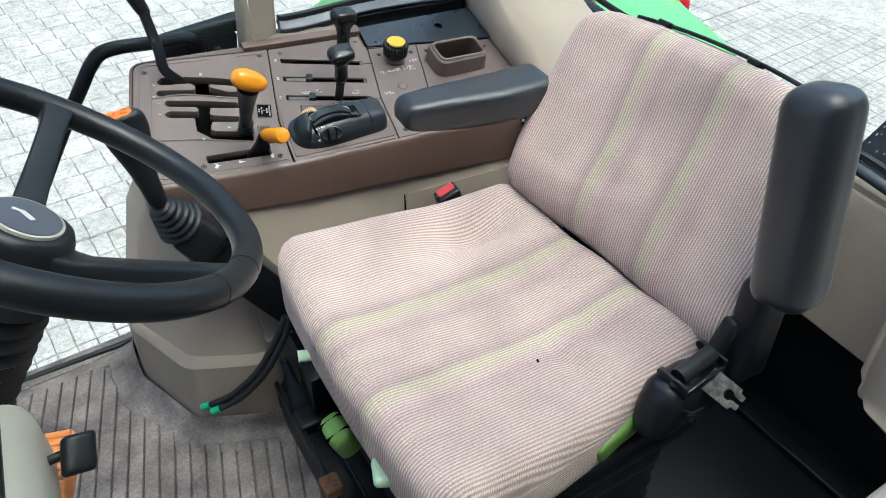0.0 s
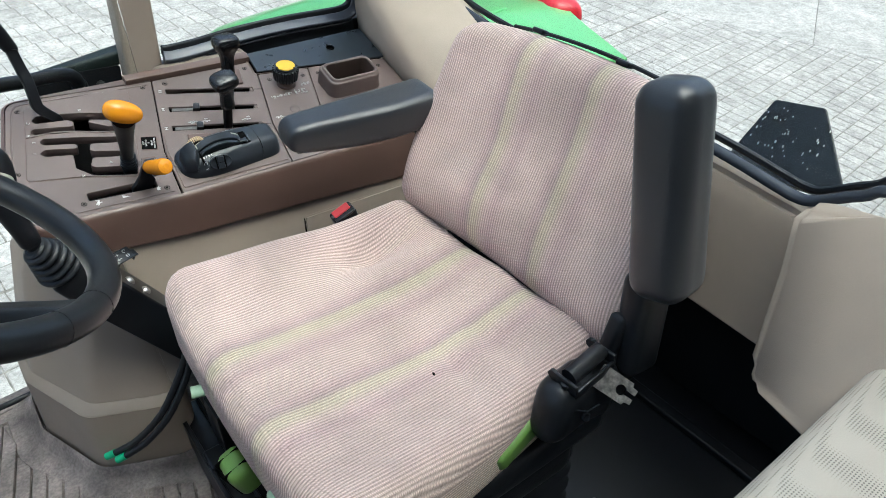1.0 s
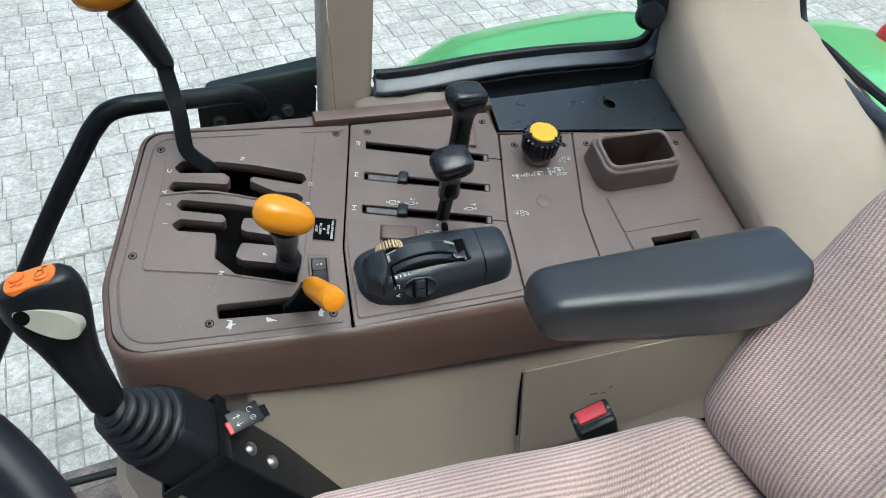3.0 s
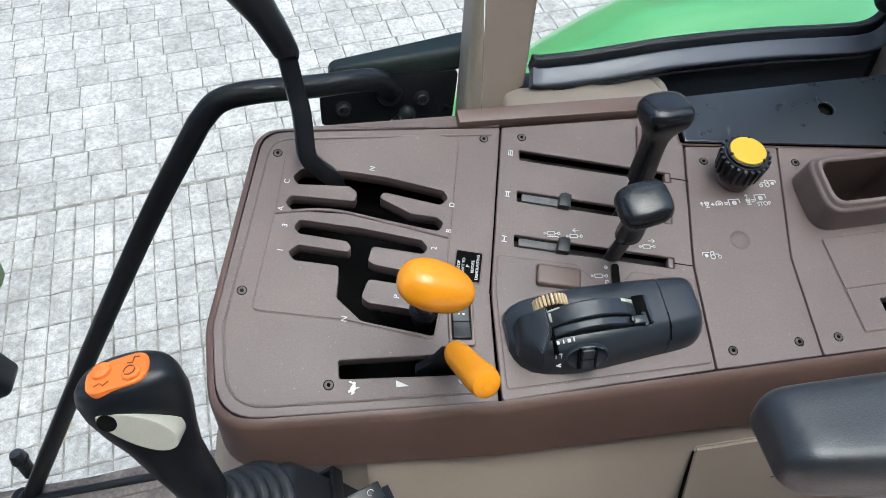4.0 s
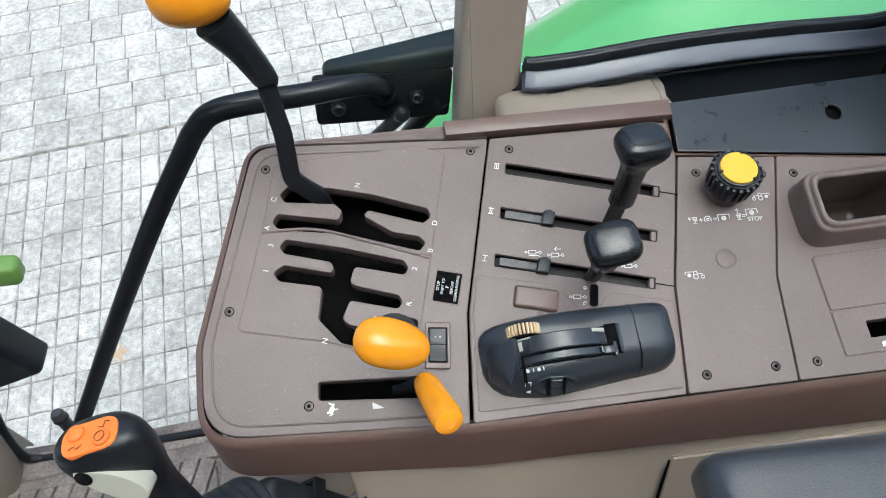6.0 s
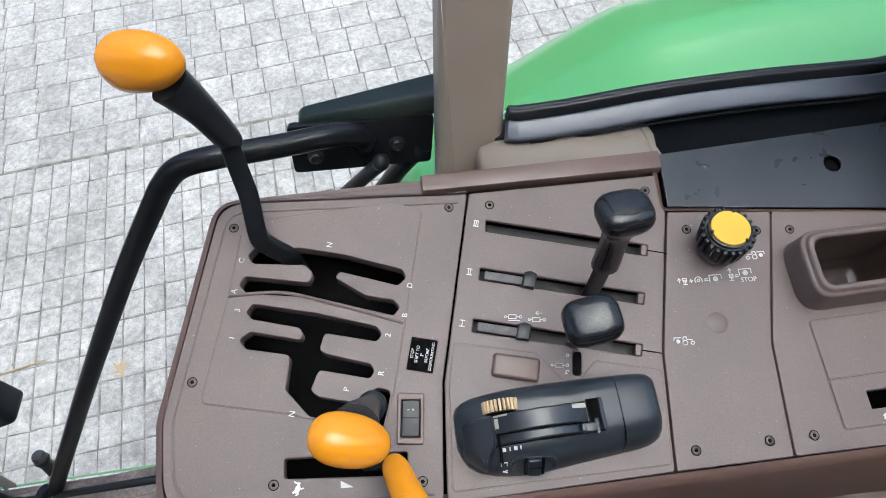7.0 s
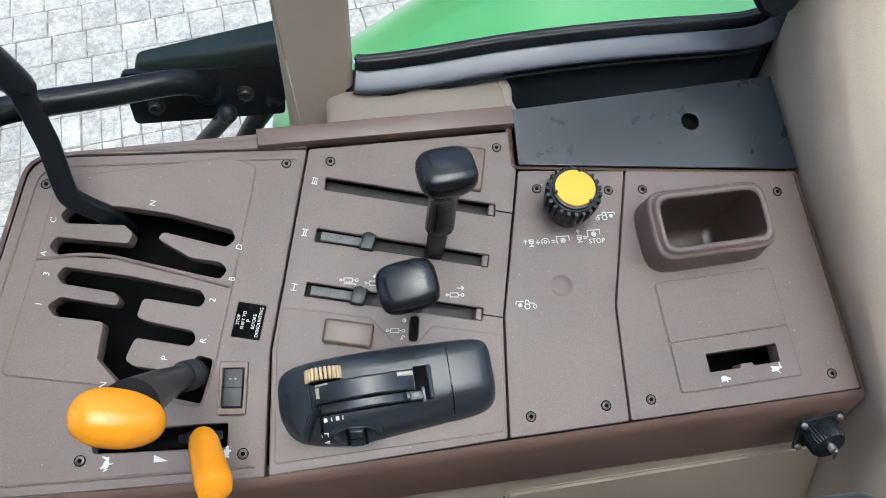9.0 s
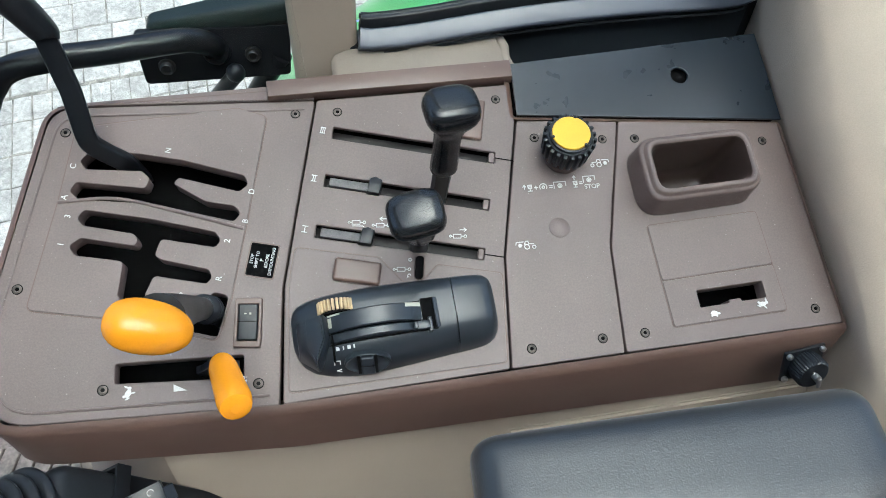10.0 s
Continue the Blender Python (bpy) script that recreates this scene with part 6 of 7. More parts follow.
tagged(part("door_sill", rbox((0.47, 0.046, 0.024), 0.0035, (4, 2, 1)), MAT, space=pose(-0.22, 1.3575, 0.024, 0, 0, 4.3)), "grey rubber-covered door sill strip", "door sill", kind="structure")
tagged(part("sill_trim", rbox((0.012, 0.10, 0.5), 0.004, (1, 2, 4)), BEIGE, space=pose(-0.425, 1.335, 0.27, 0, 6, -12)), "beige trim strip beside the door seal", "trim", kind="structure")
tagged(part("front_trim", rbox((0.14, 0.070, 0.56), 0.028, (3, 3, 5)), BEIGE, space=pose(-0.428, 1.331, 0.285, 0, 11, 0)), "beige moulded foot of the front pillar", "trim", kind="structure")
tagged(part("body_strip", rbox((1.1, 0.03, 0.04), 0.010, (5, 2, 1)), FENDER, space=Matrix.Translation((-0.15, 1.445, -0.125))), "green painted body strip below the door", "body strip", kind="structure")
rail = thing("grab_rail", (0.1, 1.40, 0.3), "bent black tube grab rail along the cab door", "grab rail")
part("tube", tube(smooth_path([(0.2500, 1.458, 0.590), (0.2490, 1.449, 0.600), (0.2440, 1.438, 0.614), (0.2320, 1.428, 0.626), (0.2100, 1.4195, 0.6325), (0.170, 1.410, 0.637), (0.110, 1.396, 0.646), (0.078, 1.390, 0.644), (0.058, 1.388, 0.628), (0.040, 1.388, 0.605), (-0.034, 1.388, 0.500), (-0.156, 1.384, 0.313), (-0.25, 1.378, 0.165), (-0.336, 1.367, 0.029)], 7), 0.0120, 16), BLACK_METAL, rail)
part("foot", lathe([(0.024, 0.0), (0.024, 0.004), (0.016, 0.008), (0.013, 0.02)], 20), BLACK_METAL, rail, "flared end foot", space=frame_from((-0.342, 1.362, 0.022), (0.58, 0.06, 0.81), (0, 1, 0)))
part("end_boss", lathe([(0.0145, -0.002), (0.0145, 0.002), (0.0125, 0.005)], 20), BLACK_METAL, rail, "weld collar", space=frame_from((0.2500, 1.452, 0.592), (0, -0.85, 0.4), (1, 0, 0)))
stubm = frame_from((-0.338, 1.400, 0.040), (-0.10, 0.15, 0.98), (1, 0, 0)) @ Matrix.Diagonal((0.72, 0.72, 0.75, 1))
stub = thing("rubber_stop", (-0.352, 1.40, 0.03), "grey rubber door stop with a black ring", "door stop")
part("post", lathe([(0.014, 0.0), (0.014, 0.038), (0.015, 0.040), (0.015, 0.060), (0.012, 0.066), (0.001, 0.067)], 20), DARK_STEEL, stub, space=stubm)
part("ring", lathe([(0.0165, 0.042), (0.0175, 0.046), (0.0165, 0.050)], 20), BLACK_RUBBER, stub, space=stubm)
dh = thing("door_handle", (-0.27, 1.385, 0.40), "green plastic door handle on a black latch box", "door handle")
part("latch_box", rbox((0.075, 0.050, 0.155), 0.010, (3, 3, 4), lambda q: Vector((q.x * (1 - 2.4 * max(0, q.z)), q.y, q.z))), BLACK, dh, space=pose(-0.300, 1.362, 0.365, 0, -18, 0))
part("grip", rbox((0.105, 0.030, 0.034), 0.008, (4, 2, 2), lambda q: Vector((q.x, q.y, q.z * (1.0 - 2.2 * max(0, q.x))))), GREEN, dh, "green plastic grip", space=pose(-0.245, 1.372, 0.478, 0, 8, 4))
brk = thing("mirror_bracket", (0.25, 1.46, 0.57), "black bolted bracket plate with a mirror arm stub", "bracket")
part("plate", plate(fillet([(-0.078, -0.030), (0.072, -0.030), (0.078, 0.028), (-0.078, 0.028)], 0.006), (), 0.0, 0.010), BLACK_METAL, brk, space=frame_from((0.250, 1.452, 0.588), (0.0, -1, 0.15), (1, 0, -0.06)))
for x, z in ((0.286, 0.584), (0.197, 0.581)):
    b = part("bolt", lathe([(0.0088, 0.0), (0.0088, 0.002), (0.0066, 0.0025), (0.0066, 0.007), (0.0056, 0.0085), (0.0042, 0.0085), (0.0036, 0.006), (0.001, 0.006)], 12), DARK_STEEL, brk, "dull steel bolt", space=frame_from((x, 1.451, z), (0, -1, 0.15), (1, 0, 0)))
part("arm_cover", rbox((0.165, 0.046, 0.028), 0.010, (5, 3, 2), lambda q: Vector((q.x, q.y * (0.75 + 3 * max(-0.08, q.x)), q.z + 0.10 * q.x))), GREENBLACK, brk, "dark green-black arm cover", space=pose(0.268, 1.476, 0.617, 0, 0, 0))
part("ball_joint", join(lathe([(0.001, -0.0100), (0.0055, -0.0084), (0.0088, -0.0048), (0.0100, 0.0), (0.0088, 0.0048), (0.0055, 0.0084), (0.001, 0.0100)], 20)), BLACK, brk, space=Matrix.Translation((0.266, 1.432, 0.577)))
part("strut", tube([(0.264, 1.434, 0.572), (0.235, 1.452, 0.532), (0.205, 1.470, 0.49)], 0.0085, 12), BLACK_METAL, brk)
part("strut", tube([(0.315, 1.455, 0.575), (0.285, 1.470, 0.53), (0.25, 1.485, 0.47)], 0.011, 12), BLACK_METAL, brk)

# side window: sill wall, foam trim, frame lip and glass
tagged(part("wall_right", box((0.46, 0.03, 0.34), (0.615, 1.4215, 0.440), 0.004), BLACK_METAL), "black steel sill wall under the side window", "wall", kind="structure")
def pad_shape(q):
    edge = max(0.0, abs(q.x) - 0.066) / 0.02
    return Vector((q.x, q.y * (1 - 0.10 * edge), q.z + 0.0012 * math.sin(q.x * 95 + q.y * 40) + 0.0010 * math.sin(q.y * 160 + q.x * 30) - (0.004 * edge ** 2 if q.z > 0 else 0)))


foam = tagged(part("sill_foam", rbox((0.172, 0.062, 0.040), 0.007, (14, 6, 2), pad_shape), SILL_VINYL, space=Matrix.Translation((0.451, 1.371, 0.5935))), "beige foam-backed trim pad under the window frame", "trim pad", kind="structure")
part("flange", rbox((0.010, 0.058, 0.010), 0.0035, (2, 6, 1), lambda q: Vector((q.x + 0.0015 * math.sin(q.y * 170), q.y, q.z))), SILL_VINYL, foam, "folded edge of the pad", space=Matrix.Translation((0.536, 1.371, 0.608)))
tagged(part("window_1", box((0.45, 0.005, 0.95), (0.62, 1.428, 1.10)), GLASS), "clear glass of the rear side window", "window", kind="structure").visible_shadow = False
LIP = smooth_path([(0.3960, 1.397, 0.6262), (0.4035, 1.3965, 0.6244), (0.414, 1.396, 0.6235), (0.46, 1.396, 0.6238), (0.535, 1.396, 0.6282), (0.60, 1.396, 0.6292), (0.67, 1.396, 0.6277), (0.74, 1.396, 0.6237), (0.780, 1.396, 0.6225), (0.803, 1.397, 0.628), (0.816, 1.398, 0.645), (0.824, 1.399, 0.68), (0.833, 1.400, 0.82)], 7)
BAND = fillet([(-0.0102, -0.006), (0.0102, -0.006), (0.0102, 0.007), (-0.0102, 0.007)], 0.003, 3)
winf = tagged(part("window_frame", sweep(LIP, BAND, (0, -0.62, 0.78)), FRAME_GREY), "satin black window frame with a blue-grey sky sheen put into its colour", "window frame", kind="structure")
part("lower_joint", tube([q + Vector((0, -0.0075, -0.0108)) for q in LIP[15:-24]], 0.0016, 6), BLACK_RUBBER, winf, "dark joint under the frame")
seal = tagged(part("window_seal", sweep([p + Vector((0, 0.014, 0.010)) for p in LIP[3:]], fillet([(-0.009, -0.006), (0.006, -0.006), (0.008, 0.006), (-0.009, 0.006)], 0.003, 3), (0, -1, 0)), BLACK_RUBBER), "black rubber seal of the side window", "window seal", kind="structure")
part("lip", tube([p + Vector((0, 0.014, 0.0175)) for p in LIP[3:]], 0.0022, 8), BLACK_RUBBER, seal, "thin outer lip of the seal")
hk = thing("window_latch", (0.80, 1.39, 0.70), "black plastic window latch with a round pivot", "window latch")
part("arm", rbox((0.060, 0.030, 0.055), 0.010, (3, 3, 3)), BLACK, hk, space=pose(0.795, 1.386, 0.708, 0, -20, 0))
part("pivot", lathe([(0.019, 0.0), (0.019, 0.012), (0.015, 0.017), (0.001, 0.018)], 24), BLACK, hk, space=frame_from((0.776, 1.376, 0.690), (-0.3, -0.9, 0.3), (1, 0, 0)))
HOLE = [(0.7040 + 0.0088 * math.cos(a), 0.2330 + 0.0088 * math.sin(a)) for a in (2 * math.pi * k / 20 for k in range(20))]
tagged(part("cover_plate", plate([(0.5365, 0.2640), (0.5320, 0.2090), (0.7955, 0.1735), (0.7985, 0.2720)], [HOLE], 0.0035, 0.003, 0.0006), BLUEBLACK, space=CM), "satin blue-black cover plate with one round hole", "cover plate")
# black box added to paint the shade behind the plate's hole
tagged(part("cover_shade_box", prism([(0.5375, 0.2630), (0.5335, 0.2155), (0.7945, 0.1785), (0.7975, 0.2710)], -0.06, -0.004), SHADOW, space=CM), "dark box painting the shade under the cover plate", "cover plate")
tagged(part("wall_cover", box((0.27, 0.006, 0.090), (0.672, 1.402, 0.570), 0.002), DARK_SATIN), "dark satin steel strip behind the cover plate", "wall", kind="structure")

# socket on the end of the console
cn = thing("power_socket", (0.755, 1.055, 0.47), "black round power socket with a screw cap", "socket")
NM = frame_from((0.746, 1.052, 0.482), (0.06, -0.85, 0.30), (1, 0.1, 0)) @ Matrix.Diagonal((0.86, 0.86, 0.86, 1))
part("flange", box((0.046, 0.040, 0.004), (0, 0, 0), 0.001), BLACK_METAL, cn, space=NM)
for x, y in ((-0.019, 0.016), (0.019, 0.016), (-0.019, -0.016), (0.019, -0.016)):
    part("screw", lathe([(0.0034, 0.0), (0.0034, 0.003), (0.002, 0.0042), (0.0005, 0.0043)], 12), STEEL, cn, space=NM @ Matrix.Translation((x, y, 0.002)))
part("cap", lathe([(0.0170, 0.002), (0.0182, 0.006), (0.0182, 0.018), (0.0160, 0.021), (0.001, 0.0212)], 72, 36, 0.0008), BLACK, cn, "knurled black cap", space=NM)
part("tail", join(lathe([(0.004, 0.020), (0.004, 0.027), (0.001, 0.028)], 14), box((0.004, 0.012, 0.003), (0.002, -0.006, 0.027), 0.0008)), STEEL, cn, "bright steel cap screw", space=NM)

# rear right corner trim
def trim_ring(z, yf, yi, xi, bulge):
    return [Vector(p) for p in ((0.801, yf, z), (0.800 - bulge * 0.3, yf - (yf - yi) * 0.25, z), (0.803 - bulge, yf - (yf - yi) * 0.55, z), (0.835 - bulge * 0.6, yf - (yf - yi) * 0.82, z), (xi - 0.01, yi + 0.004, z), (xi, yi, z), (xi + 0.03, yi + 0.02, z), (xi + 0.03, 1.40, z), (0.82, 1.405, z))]


bm = loft([trim_ring(0.26, 1.030, 0.955, 0.915, 0.0), trim_ring(0.40, 1.045, 0.955, 0.918, 0.004), trim_ring(0.487, 1.072, 0.960, 0.922, 0.006), trim_ring(0.53, 1.165, 0.985, 0.925, 0.010), trim_ring(0.565, 1.275, 1.010, 0.927, 0.012), trim_ring(0.60, 1.340, 1.045, 0.93, 0.010), trim_ring(0.64, 1.376, 1.100, 0.93, 0.008), trim_ring(0.70, 1.379, 1.275, 0.93, 0.004), trim_ring(0.80, 1.384, 1.335, 0.93, 0.0), trim_ring(1.60, 1.39, 1.36, 0.93, 0.0)])
tagged(part("pillar_rear_right", bm, BEIGE_SOFT, smooth=60), "broad beige moulded trim of the rear corner pillar", "cab pillar", kind="structure")

# rear window: bright-edged black frame and glass
RW = smooth_path([(0.935, 1.33, 0.80), (0.935, 1.292, 0.690), (0.935, 1.225, 0.668), (0.935, 1.09, 0.645), (0.935, 0.80, 0.618), (0.935, 0.576, 0.601), (0.935, 0.47, 0.587), (0.935, 0.44, 0.584), (0.935, 0.415, 0.590), (0.935, 0.36, 0.625), (0.935, 0.30, 0.652), (0.935, 0.0, 0.69)], 5)
tagged(part("rear_window_frame", tube(RW, 0.0100, 12, (0.9, 0.55), up=(-0.6, 0, 0.8)), DARK_FRAME), "satin black frame of the rear window", "window frame", kind="structure")
tagged(part("rear_window_seal", tube([p + Vector((0.022, 0, 0.008)) for p in RW], 0.006, 8), BLACK_RUBBER), "black rubber seal of the rear window", "window seal", kind="structure")
tagged(part("window_3", box((0.005, 1.36, 1.06), (0.972, 0.69, 1.08)), GLASS), "clear glass of the rear window", "window", kind="structure").visible_shadow = False

# rear panels under the window
bm = loft([[Vector(p) for p in r] for r in (
    [(0.905, 0.385, 0.330), (0.905, 1.00, 0.37), (0.96, 1.00, 0.37), (0.96, 0.36, 0.330)],
    [(0.908, 0.385, 0.350), (0.908, 1.00, 0.39), (0.96, 1.00, 0.39), (0.96, 0.36, 0.350)],
    [(0.915, 0.395, 0.52), (0.915, 1.03, 0.57), (0.97, 1.03, 0.57), (0.97, 0.38, 0.52)],
    [(0.928, 0.43, 0.566), (0.928, 1.05, 0.625), (0.97, 1.05, 0.625), (0.97, 0.40, 0.566)])])
bmesh.ops.bevel(bm, geom=[e for e in bm.edges if e.calc_face_angle(0) > 1.0], offset=0.008, segments=2, affect="EDGES")
tagged(part("wall_rear", bm, BEIGE_SOFT), "beige moulded panel under the rear window", "wall panel", kind="structure")
bm = loft([[Vector(p) for p in r] for r in (
    [(0.772, 0.343, 0.375), (0.745, 0.24, 0.375), (0.70, -0.06, 0.375), (0.93, -0.06, 0.375), (0.93, 0.40, 0.375)],
    [(0.783, 0.366, 0.400), (0.760, 0.25, 0.400), (0.71, -0.06, 0.400), (0.93, -0.06, 0.400), (0.93, 0.41, 0.400)],
    [(0.846, 0.392, 0.518), (0.828, 0.30, 0.530), (0.78, -0.06, 0.54), (0.94, -0.06, 0.54), (0.94, 0.42, 0.520)],
    [(0.880, 0.413, 0.578), (0.873, 0.32, 0.615), (0.84, -0.06, 0.64), (0.95, -0.06, 0.64), (0.95, 0.42, 0.580)],
    [(0.893, 0.410, 0.592), (0.893, 0.318, 0.645), (0.87, -0.06, 0.67), (0.95, -0.06, 0.67), (0.95, 0.42, 0.592)])])
bmesh.ops.bevel(bm, geom=[e for e in bm.edges if e.calc_face_angle(0) > 0.30], offset=0.012, segments=4, affect="EDGES")
tagged(part("wall_rear_left", bm, BEIGE_SOFT, smooth=75), "beige moulded wheel-arch panel in the rear corner", "wall panel", kind="structure")
tagged(part("wall_left", box((0.34, 0.05, 0.42), (0.78, -0.08, 0.22)), BEIGE_SOFT), "beige lower side panel by the open door", "wall panel", kind="structure")
cus = thing("side_cushion", (0.60, 0.09, 0.35), "perforated beige padded cushion beside the driver seat", "cushion")
part("pad", rbox((0.50, 0.29, 0.09), 0.030, (8, 5, 2)), PERFORATED, cus, "perforated beige vinyl pad", space=pose(0.615, 0.095, 0.452, 0, -3, 0))

tagged(part("wall_rear_low", box((0.03, 1.40, 0.38), (0.985, 0.66, 0.19)), BLACK_RUBBER), "black rubber-lined bulkhead below the rear trim", "wall", kind="structure")

# rear fender outside
def fender_height(x):
    return 0.578 - 0.25 * (x - 0.88) ** 2 - 0.35 * max(0, 0.6 - x) if x < 0.88 else 0.578 - 0.053 * min(1, (x - 0.88) / 0.25) - 0.10 * (x - 0.88) ** 2 - 0.8 * max(0, x - 1.25) ** 2


bm = bmesh.new()
rows = []
for i in range(33):
    x0 = 0.28 + i * 0.0325
    row = []
    for j in range(13):
        f = j / 12
        inner = 1.46 if x0 < 0.98 else max(1.06, 1.46 - (x0 - 0.98) * 2.2)
        y = inner + (1.72 - inner) * f
        x = x0 + (0.16 * max(0, (x0 - 0.9) / 0.4) * (y - 1.06) / 0.6)
        row.append(bm.verts.new((x, y, fender_height(x0) + 0.022 * math.sin(f * math.pi) - 0.02 * f ** 6 + 0.012 * math.exp(-((f - 0.45) / 0.12) ** 2))))
    row.append(bm.verts.new((x, 1.738, fender_height(x0) - 0.05)))
    row.append(bm.verts.new((x, 1.725, fender_height(x0) - 0.22)))
    rows.append(row)
last = [bm.verts.new((v.co.x + 0.012, v.co.y, v.co.z - 0.14)) for v in rows[-1]]
rows.append(last)
for a, b in zip(rows, rows[1:]):
    for j in range(len(a) - 1):
        bm.faces.new((a[j], b[j], b[j + 1], a[j + 1]))
fe = thing("rear_fender", (0.9, 1.6, 0.3), "glossy green rear wheel fender outside the cab", "fender")
ob = part("shell", bm, FENDER, fe, smooth=50)
md = ob.modifiers.new("thick", "SOLIDIFY")
md.thickness = 0.012
part("badge_pad", rbox((0.085, 0.045, 0.012), 0.005, (3, 2, 1)), FENDER, fe, space=pose(1.20, 1.40, 0.548, 0, 4, 18))
tlamp = thing("tail_lamp", (1.42, 1.42, 0.45), "red plastic tail lamp housing on the fender", "tail lamp")
part("lens", rbox((0.11, 0.28, 0.13), 0.045, (3, 8, 3)), RED, tlamp, space=pose(1.435, 1.440, 0.490, 0, 10, -24))
axle = thing("rear_axle", (0.88, 1.0, -0.96), "rear axle stub with a large black tractor wheel", "axle")
part("axle_tube", tube([(0.88, 1.0, -0.96), (0.88, 1.45, -0.96)], 0.09, 20), BLACK_METAL, axle)
tyre = part("wheel", lathe([(0.02, -0.05), (0.44, -0.04), (0.46, -0.13), (0.485, -0.14), (0.485, 0.14), (0.46, 0.13), (0.44, 0.05), (0.02, 0.06)], 40), YELLOW, axle, "yellow steel wheel disc", space=pose(0.88, 1.56, -0.96, 90, 0, 0))
part("tyre", lathe([(0.48, -0.17), (0.90, -0.18), (0.98, -0.13), (0.995, 0.0), (0.98, 0.13), (0.90, 0.18), (0.48, 0.17)], 48), BLACK_RUBBER, tyre, space=pose(0.88, 1.56, -0.96, 90, 0, 0))

# dark plate seen through the rear window
rp = thing("reflector_plate", (1.2, 0.57, 0.3), "black wet plate standing behind the rear window", "plate")
bm = prism(fillet([(-0.094, -0.080), (0.128, -0.060), (0.018, 0.077), (-0.067, 0.062)], 0.010), -0.006, 0.006, 0.002)
part("plate", bm, GLOSS_BLACK, rp, space=frame_from((1.205, 0.585, 0.515), (-0.75, -0.12, 0.62), (0.05, -1, 0)))
part("post", tube([(1.215, 0.585, 0.50), (1.28, 0.585, 0.2), (1.28, 0.585, -2.04)], 0.02, 10), BLACK_METAL, rp)
rng = random.Random(3)
for k in range(46):
    d = rng.uniform(0.0007, 0.0018)
    part("water_drop", lathe([(d, 0.0), (d * 0.8, d * 0.4), (d * 0.2, d * 0.6)], 7), WHITE if k % 3 else STEEL, rp, space=frame_from((1.198, 0.585, 0.522), (-0.75, -0.12, 0.62), (0.05, -1, 0)) @ Matrix.Translation((rng.uniform(-0.07, 0.05), rng.uniform(-0.06, 0.05), 0.003)) @ Matrix.Diagonal((0.8, rng.uniform(1, 2.2), 1, 1)))

# floor mat
mat = thing("floor_mat", (-0.15, 0.9, FZ), "worn grey-brown ribbed rubber floor mat", "floor mat")
part("base", box((0.72, 1.20, 0.008), (-0.16, 0.74, FZ + 0.004), 0.002), MAT, mat)


def rib_end(x):
    """Where the ribs stop before the smooth border round the pedestal."""
    k = [(-0.60, 1.300), (-0.36, 1.305), (-0.10, 1.318), (-0.0890, 1.250), (-0.0855, 1.185), (-0.0500, 1.128), (-0.0130, 1.072), (0.0270, 1.034), (0.0920, 0.995), (0.1380, 0.963), (0.30, 0.85)]
    for (a, p), (b, q) in zip(k, k[1:]):
        if x <= b:
            return p + (q - p) * max(0.0, (x - a) / (b - a))
    return 0.85


for i in range(-8, 24):
    x = -0.3435 + (i + 0.5) * 0.0275
    y0, lean = 0.2, 0.24
    ends = []
    for e in (-0.0119, 0.0119):
        y1 = 1.30
        for _ in range(12):
            y1 = 0.5 * y1 + 0.5 * rib_end(x + e + lean * (y1 - 1.2))
        ends.append(y1)
    bm = bmesh.new()
    bmesh.ops.create_cube(bm, size=1)
    for v in bm.verts:
        y = y0 if v.co.y < 0 else ends[0 if v.co.x < 0 else 1]
        v.co = Vector((x + v.co.x * 0.0240 + lean * (y - 1.2), y, FZ + 0.0110 + v.co.z * 0.011))
    bmesh.ops.bevel(bm, geom=bm.edges[:], offset=0.0014, segments=1, affect="EDGES")
    part("rib", bm, MAT, mat)
FOOTPRINT = [(-0.034, 1.345), (-0.034, 1.213), (0.029, 1.054), (0.1995, 0.979), (0.21, 1.345)]
part("border", loft([[Vector((x, y, z)) for x, y in fillet(inset(FOOTPRINT, -o), 0.05 + o * 0.5, 6)] for o, z in ((0.058, FZ + 0.007), (0.055, FZ + 0.0125), (0.040, FZ + 0.0145), (0.022, FZ + 0.021), (0.010, FZ + 0.034), (0.005, FZ + 0.048), (0.0015, FZ + 0.051), (0.0005, FZ + 0.046))], close=False), MAT, mat, "smooth upturned rubber border round the pedestal")
part("sill_flap", loft([[Vector(p) for p in r] for r in ([(-0.44, 1.300, FZ + 0.006), (-0.06, 1.316, FZ + 0.006), (-0.06, 1.385, FZ + 0.004), (-0.44, 1.385, FZ + 0.004)], [(-0.44, 1.303, FZ + 0.013), (-0.06, 1.319, FZ + 0.013), (-0.06, 1.380, FZ + 0.011), (-0.44, 1.380, FZ + 0.011)])]), MAT, mat, "smooth edge of the mat along the door sill")

# a dry leaf and a straw blown onto the paving
leaf = tagged(part("fallen_leaf", join(*[tube([on_yard(-1.20, 0.42, 0.004), on_yard(-1.20 + 0.05 * math.cos(radians(a)), 0.42 + 0.05 * math.sin(radians(a)), 0.012 if a % 2 else 0.006)], [0.016, 0.004], 8, (1.0, 0.12), up=(0, 0, 1)) for a in (20, 75, 131, 200, 290)]), TAN), "dry tan fallen leaf lying on the paving", "leaf")
straw = tagged(part("straw", tube([on_yard(-1.86, 0.52, 0.004), on_yard(-1.74, 0.545, 0.006), on_yard(-1.57, 0.565, 0.004)], 0.004, 6), TAN), "pale dry straw lying on the paving", "straw")

# ---- paving, laid last ----


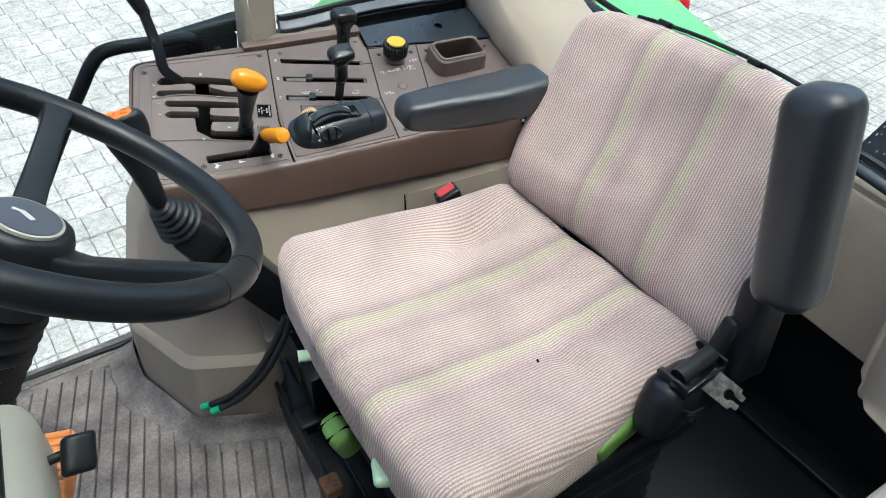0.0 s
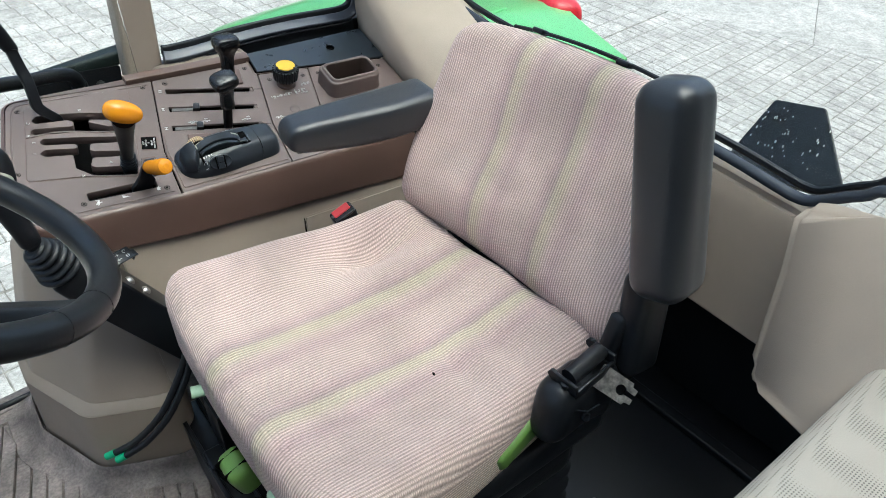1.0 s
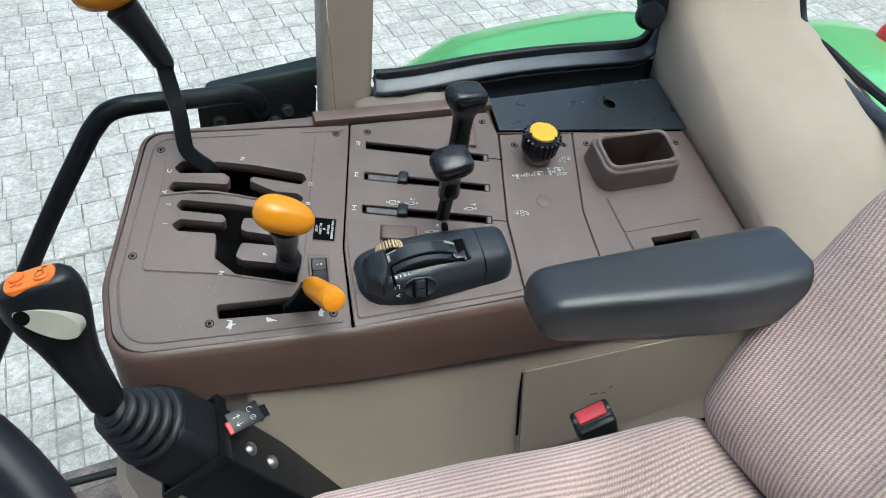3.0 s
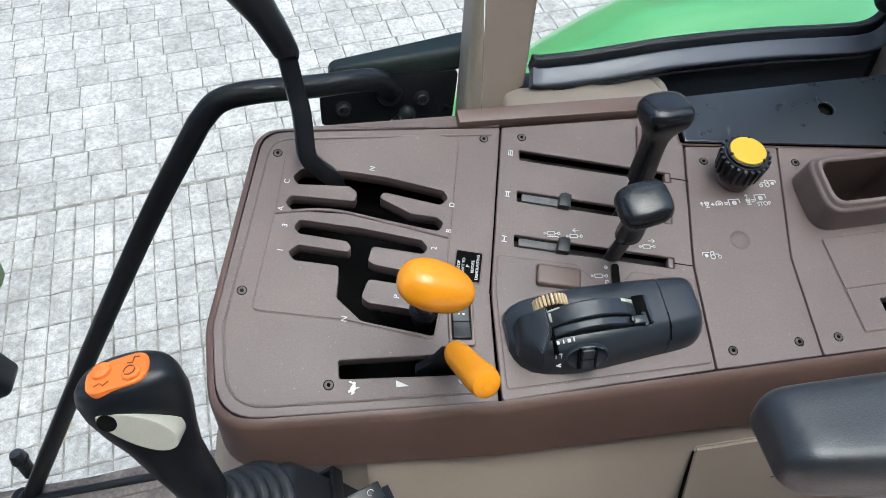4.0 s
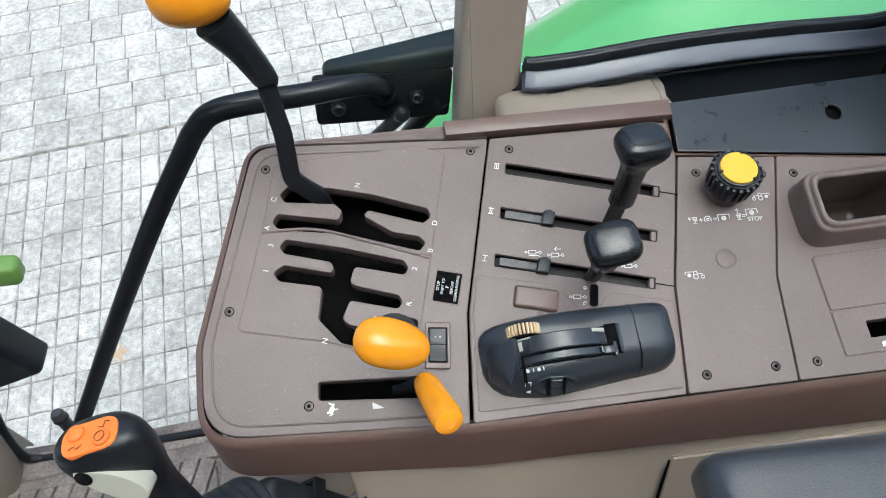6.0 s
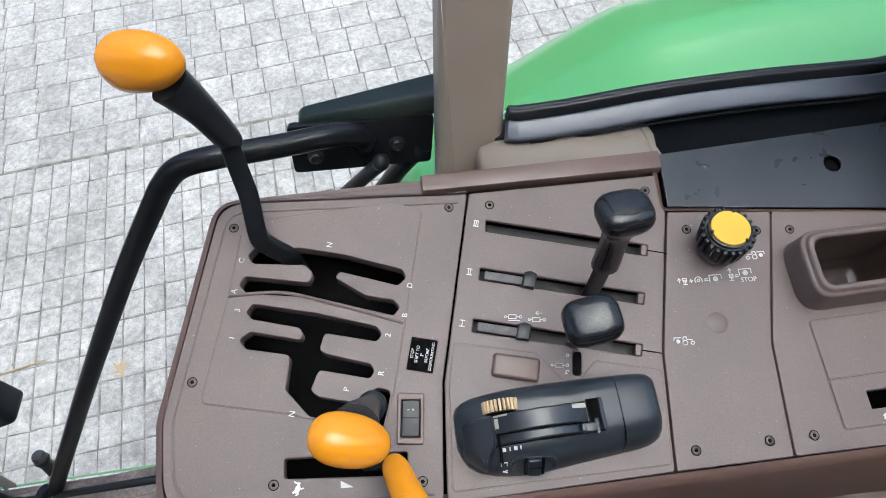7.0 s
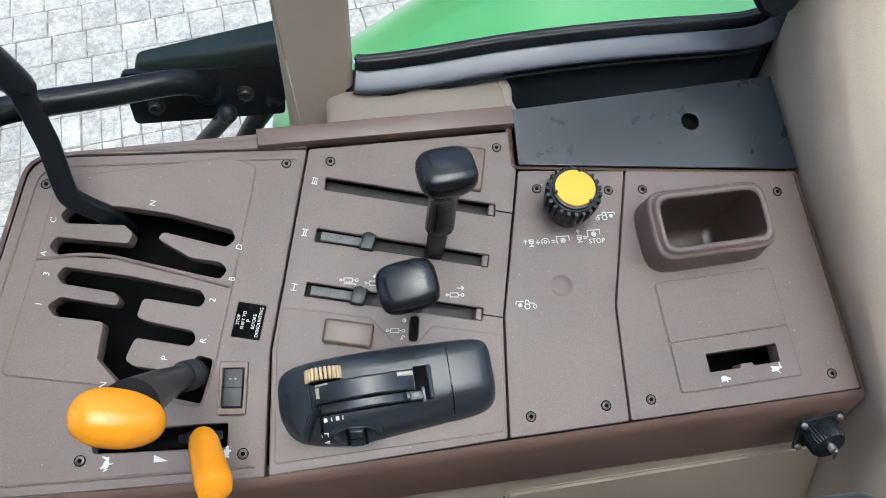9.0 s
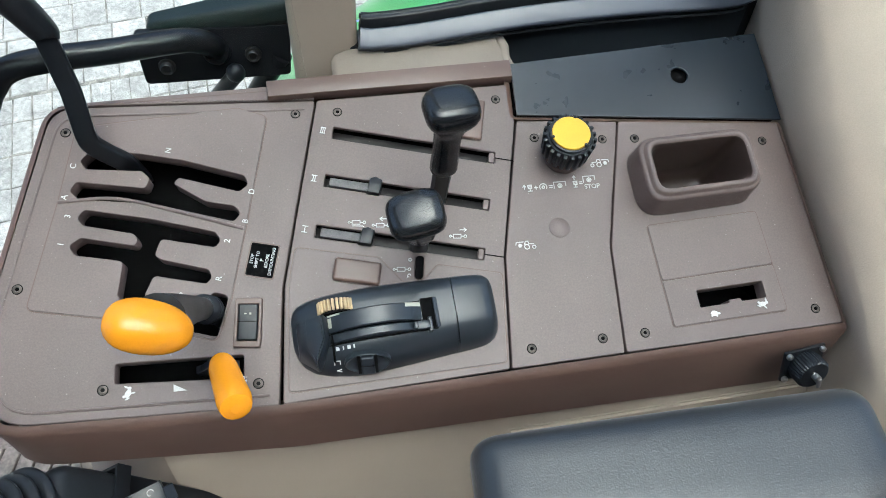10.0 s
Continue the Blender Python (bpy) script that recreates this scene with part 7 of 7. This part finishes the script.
def paver(bm, x, y, rng, px, py, gx=0.0056, gy=0.0056, m=IDENT):
    """One stamped block with worn, uneven edges; its top is bent a little between nine points."""
    a, b = px / 2 - gx, py / 2 - gy
    z = rng.uniform(-0.0015, 0.0015)
    ring = [(-1, -1), (0, -1), (1, -1), (1, 0), (1, 1), (0, 1), (-1, 1), (-1, 0)]
    w = 0.0030 if px < 0.5 else 0.002
    lo, hi = [], []
    for sx, sy in ring:
        jx, jy = rng.uniform(-w, w), rng.uniform(-w, w)
        lo.append(bm.verts.new(m @ Vector((x + sx * (a + 0.002) + jx, y + sy * (b + 0.002) + jy, -0.005))))
        hi.append(bm.verts.new(m @ Vector((x + sx * (a - 0.002) + jx, y + sy * (b - 0.002) + jy, z + rng.uniform(-0.0015, 0.001)))))
    mid = bm.verts.new(m @ Vector((x, y, z + rng.uniform(0.0, 0.0015))))
    for k in range(8):
        bm.faces.new((lo[k], lo[(k + 1) % 8], hi[(k + 1) % 8], hi[k]))
        bm.faces.new((hi[k], hi[(k + 1) % 8], mid))


rng = random.Random(7)
pav = tagged(new("pavement"), "pale grey stamped concrete paving with worn grey joints", "pavement", kind="structure")
pav.matrix_basis = YARD
near, far = [], []
slab_edge = lambda y: 7.17 - 0.42 * (y - 2.05)
CX = 0.106
EDGES = [1.862, 1.68, 1.45, 1.238, 1.036, 0.862, 0.70, 0.545, 0.377, 0.211] + [0.211 - 0.168 * k for k in range(1, 36)]
# small blocks beside the tractor
for i in range(-66, 104):
    for hi_, lo_ in zip(EDGES, EDGES[1:]):
        spot = (i * CX + 0.078 + CX / 2, (hi_ + lo_) / 2, CX, hi_ - lo_)
        if spot[0] - CX > slab_edge(spot[1]):
            continue
        (near if -22 <= i < -6 and -0.2 < spot[1] else far).append(spot)
# squarer ones past the slab joint, their rows leaning a little
for i in range(-36, 38):
    for j in range(36):
        y = 1.99 + j * 0.225
        if i * 0.2 - 0.2 < slab_edge(y):
            far.append((i * 0.2 - 0.06 - 0.10 * (y - 2.45), y, 0.2, 0.225))
bm = bmesh.new()
for x, y, px, py in far:
    paver(bm, x, y, rng, px, py)
# plain slabs further off, a little proud of the blocks
SLABS = Matrix.Translation((7.17, 2.05, 0.0045)) @ Matrix.Rotation(math.atan(0.42), 4, "Z")
for i in range(18):
    for j in range(-7, 14):
        paver(bm, 0.9 + i * 1.8, -0.9 + j * 1.8, rng, 1.8, 1.8, 0.006, 0.006, SLABS)
me = bpy.data.meshes.new("paving_blocks")
bm.to_mesh(me)
bm.free()
me.materials.append(STONE)
fo = new("paving_blocks", me)
fo.parent = pav
tagged(fo, kind="stuff")
shapes = {}
for x, y, px, py in near:
    key = round(py, 3)
    if key not in shapes:
        shapes[key] = []
        for k in range(4):
            bm = bmesh.new()
            paver(bm, 0, 0, rng, px, py)
            me = bpy.data.meshes.new("paving_block")
            bm.to_mesh(me)
            bm.free()
            me.materials.append(STONE)
            shapes[key].append(me)
    o = new("paving_block", rng.choice(shapes[key]))
    o.parent = pav
    o.location = (x, y, 0)
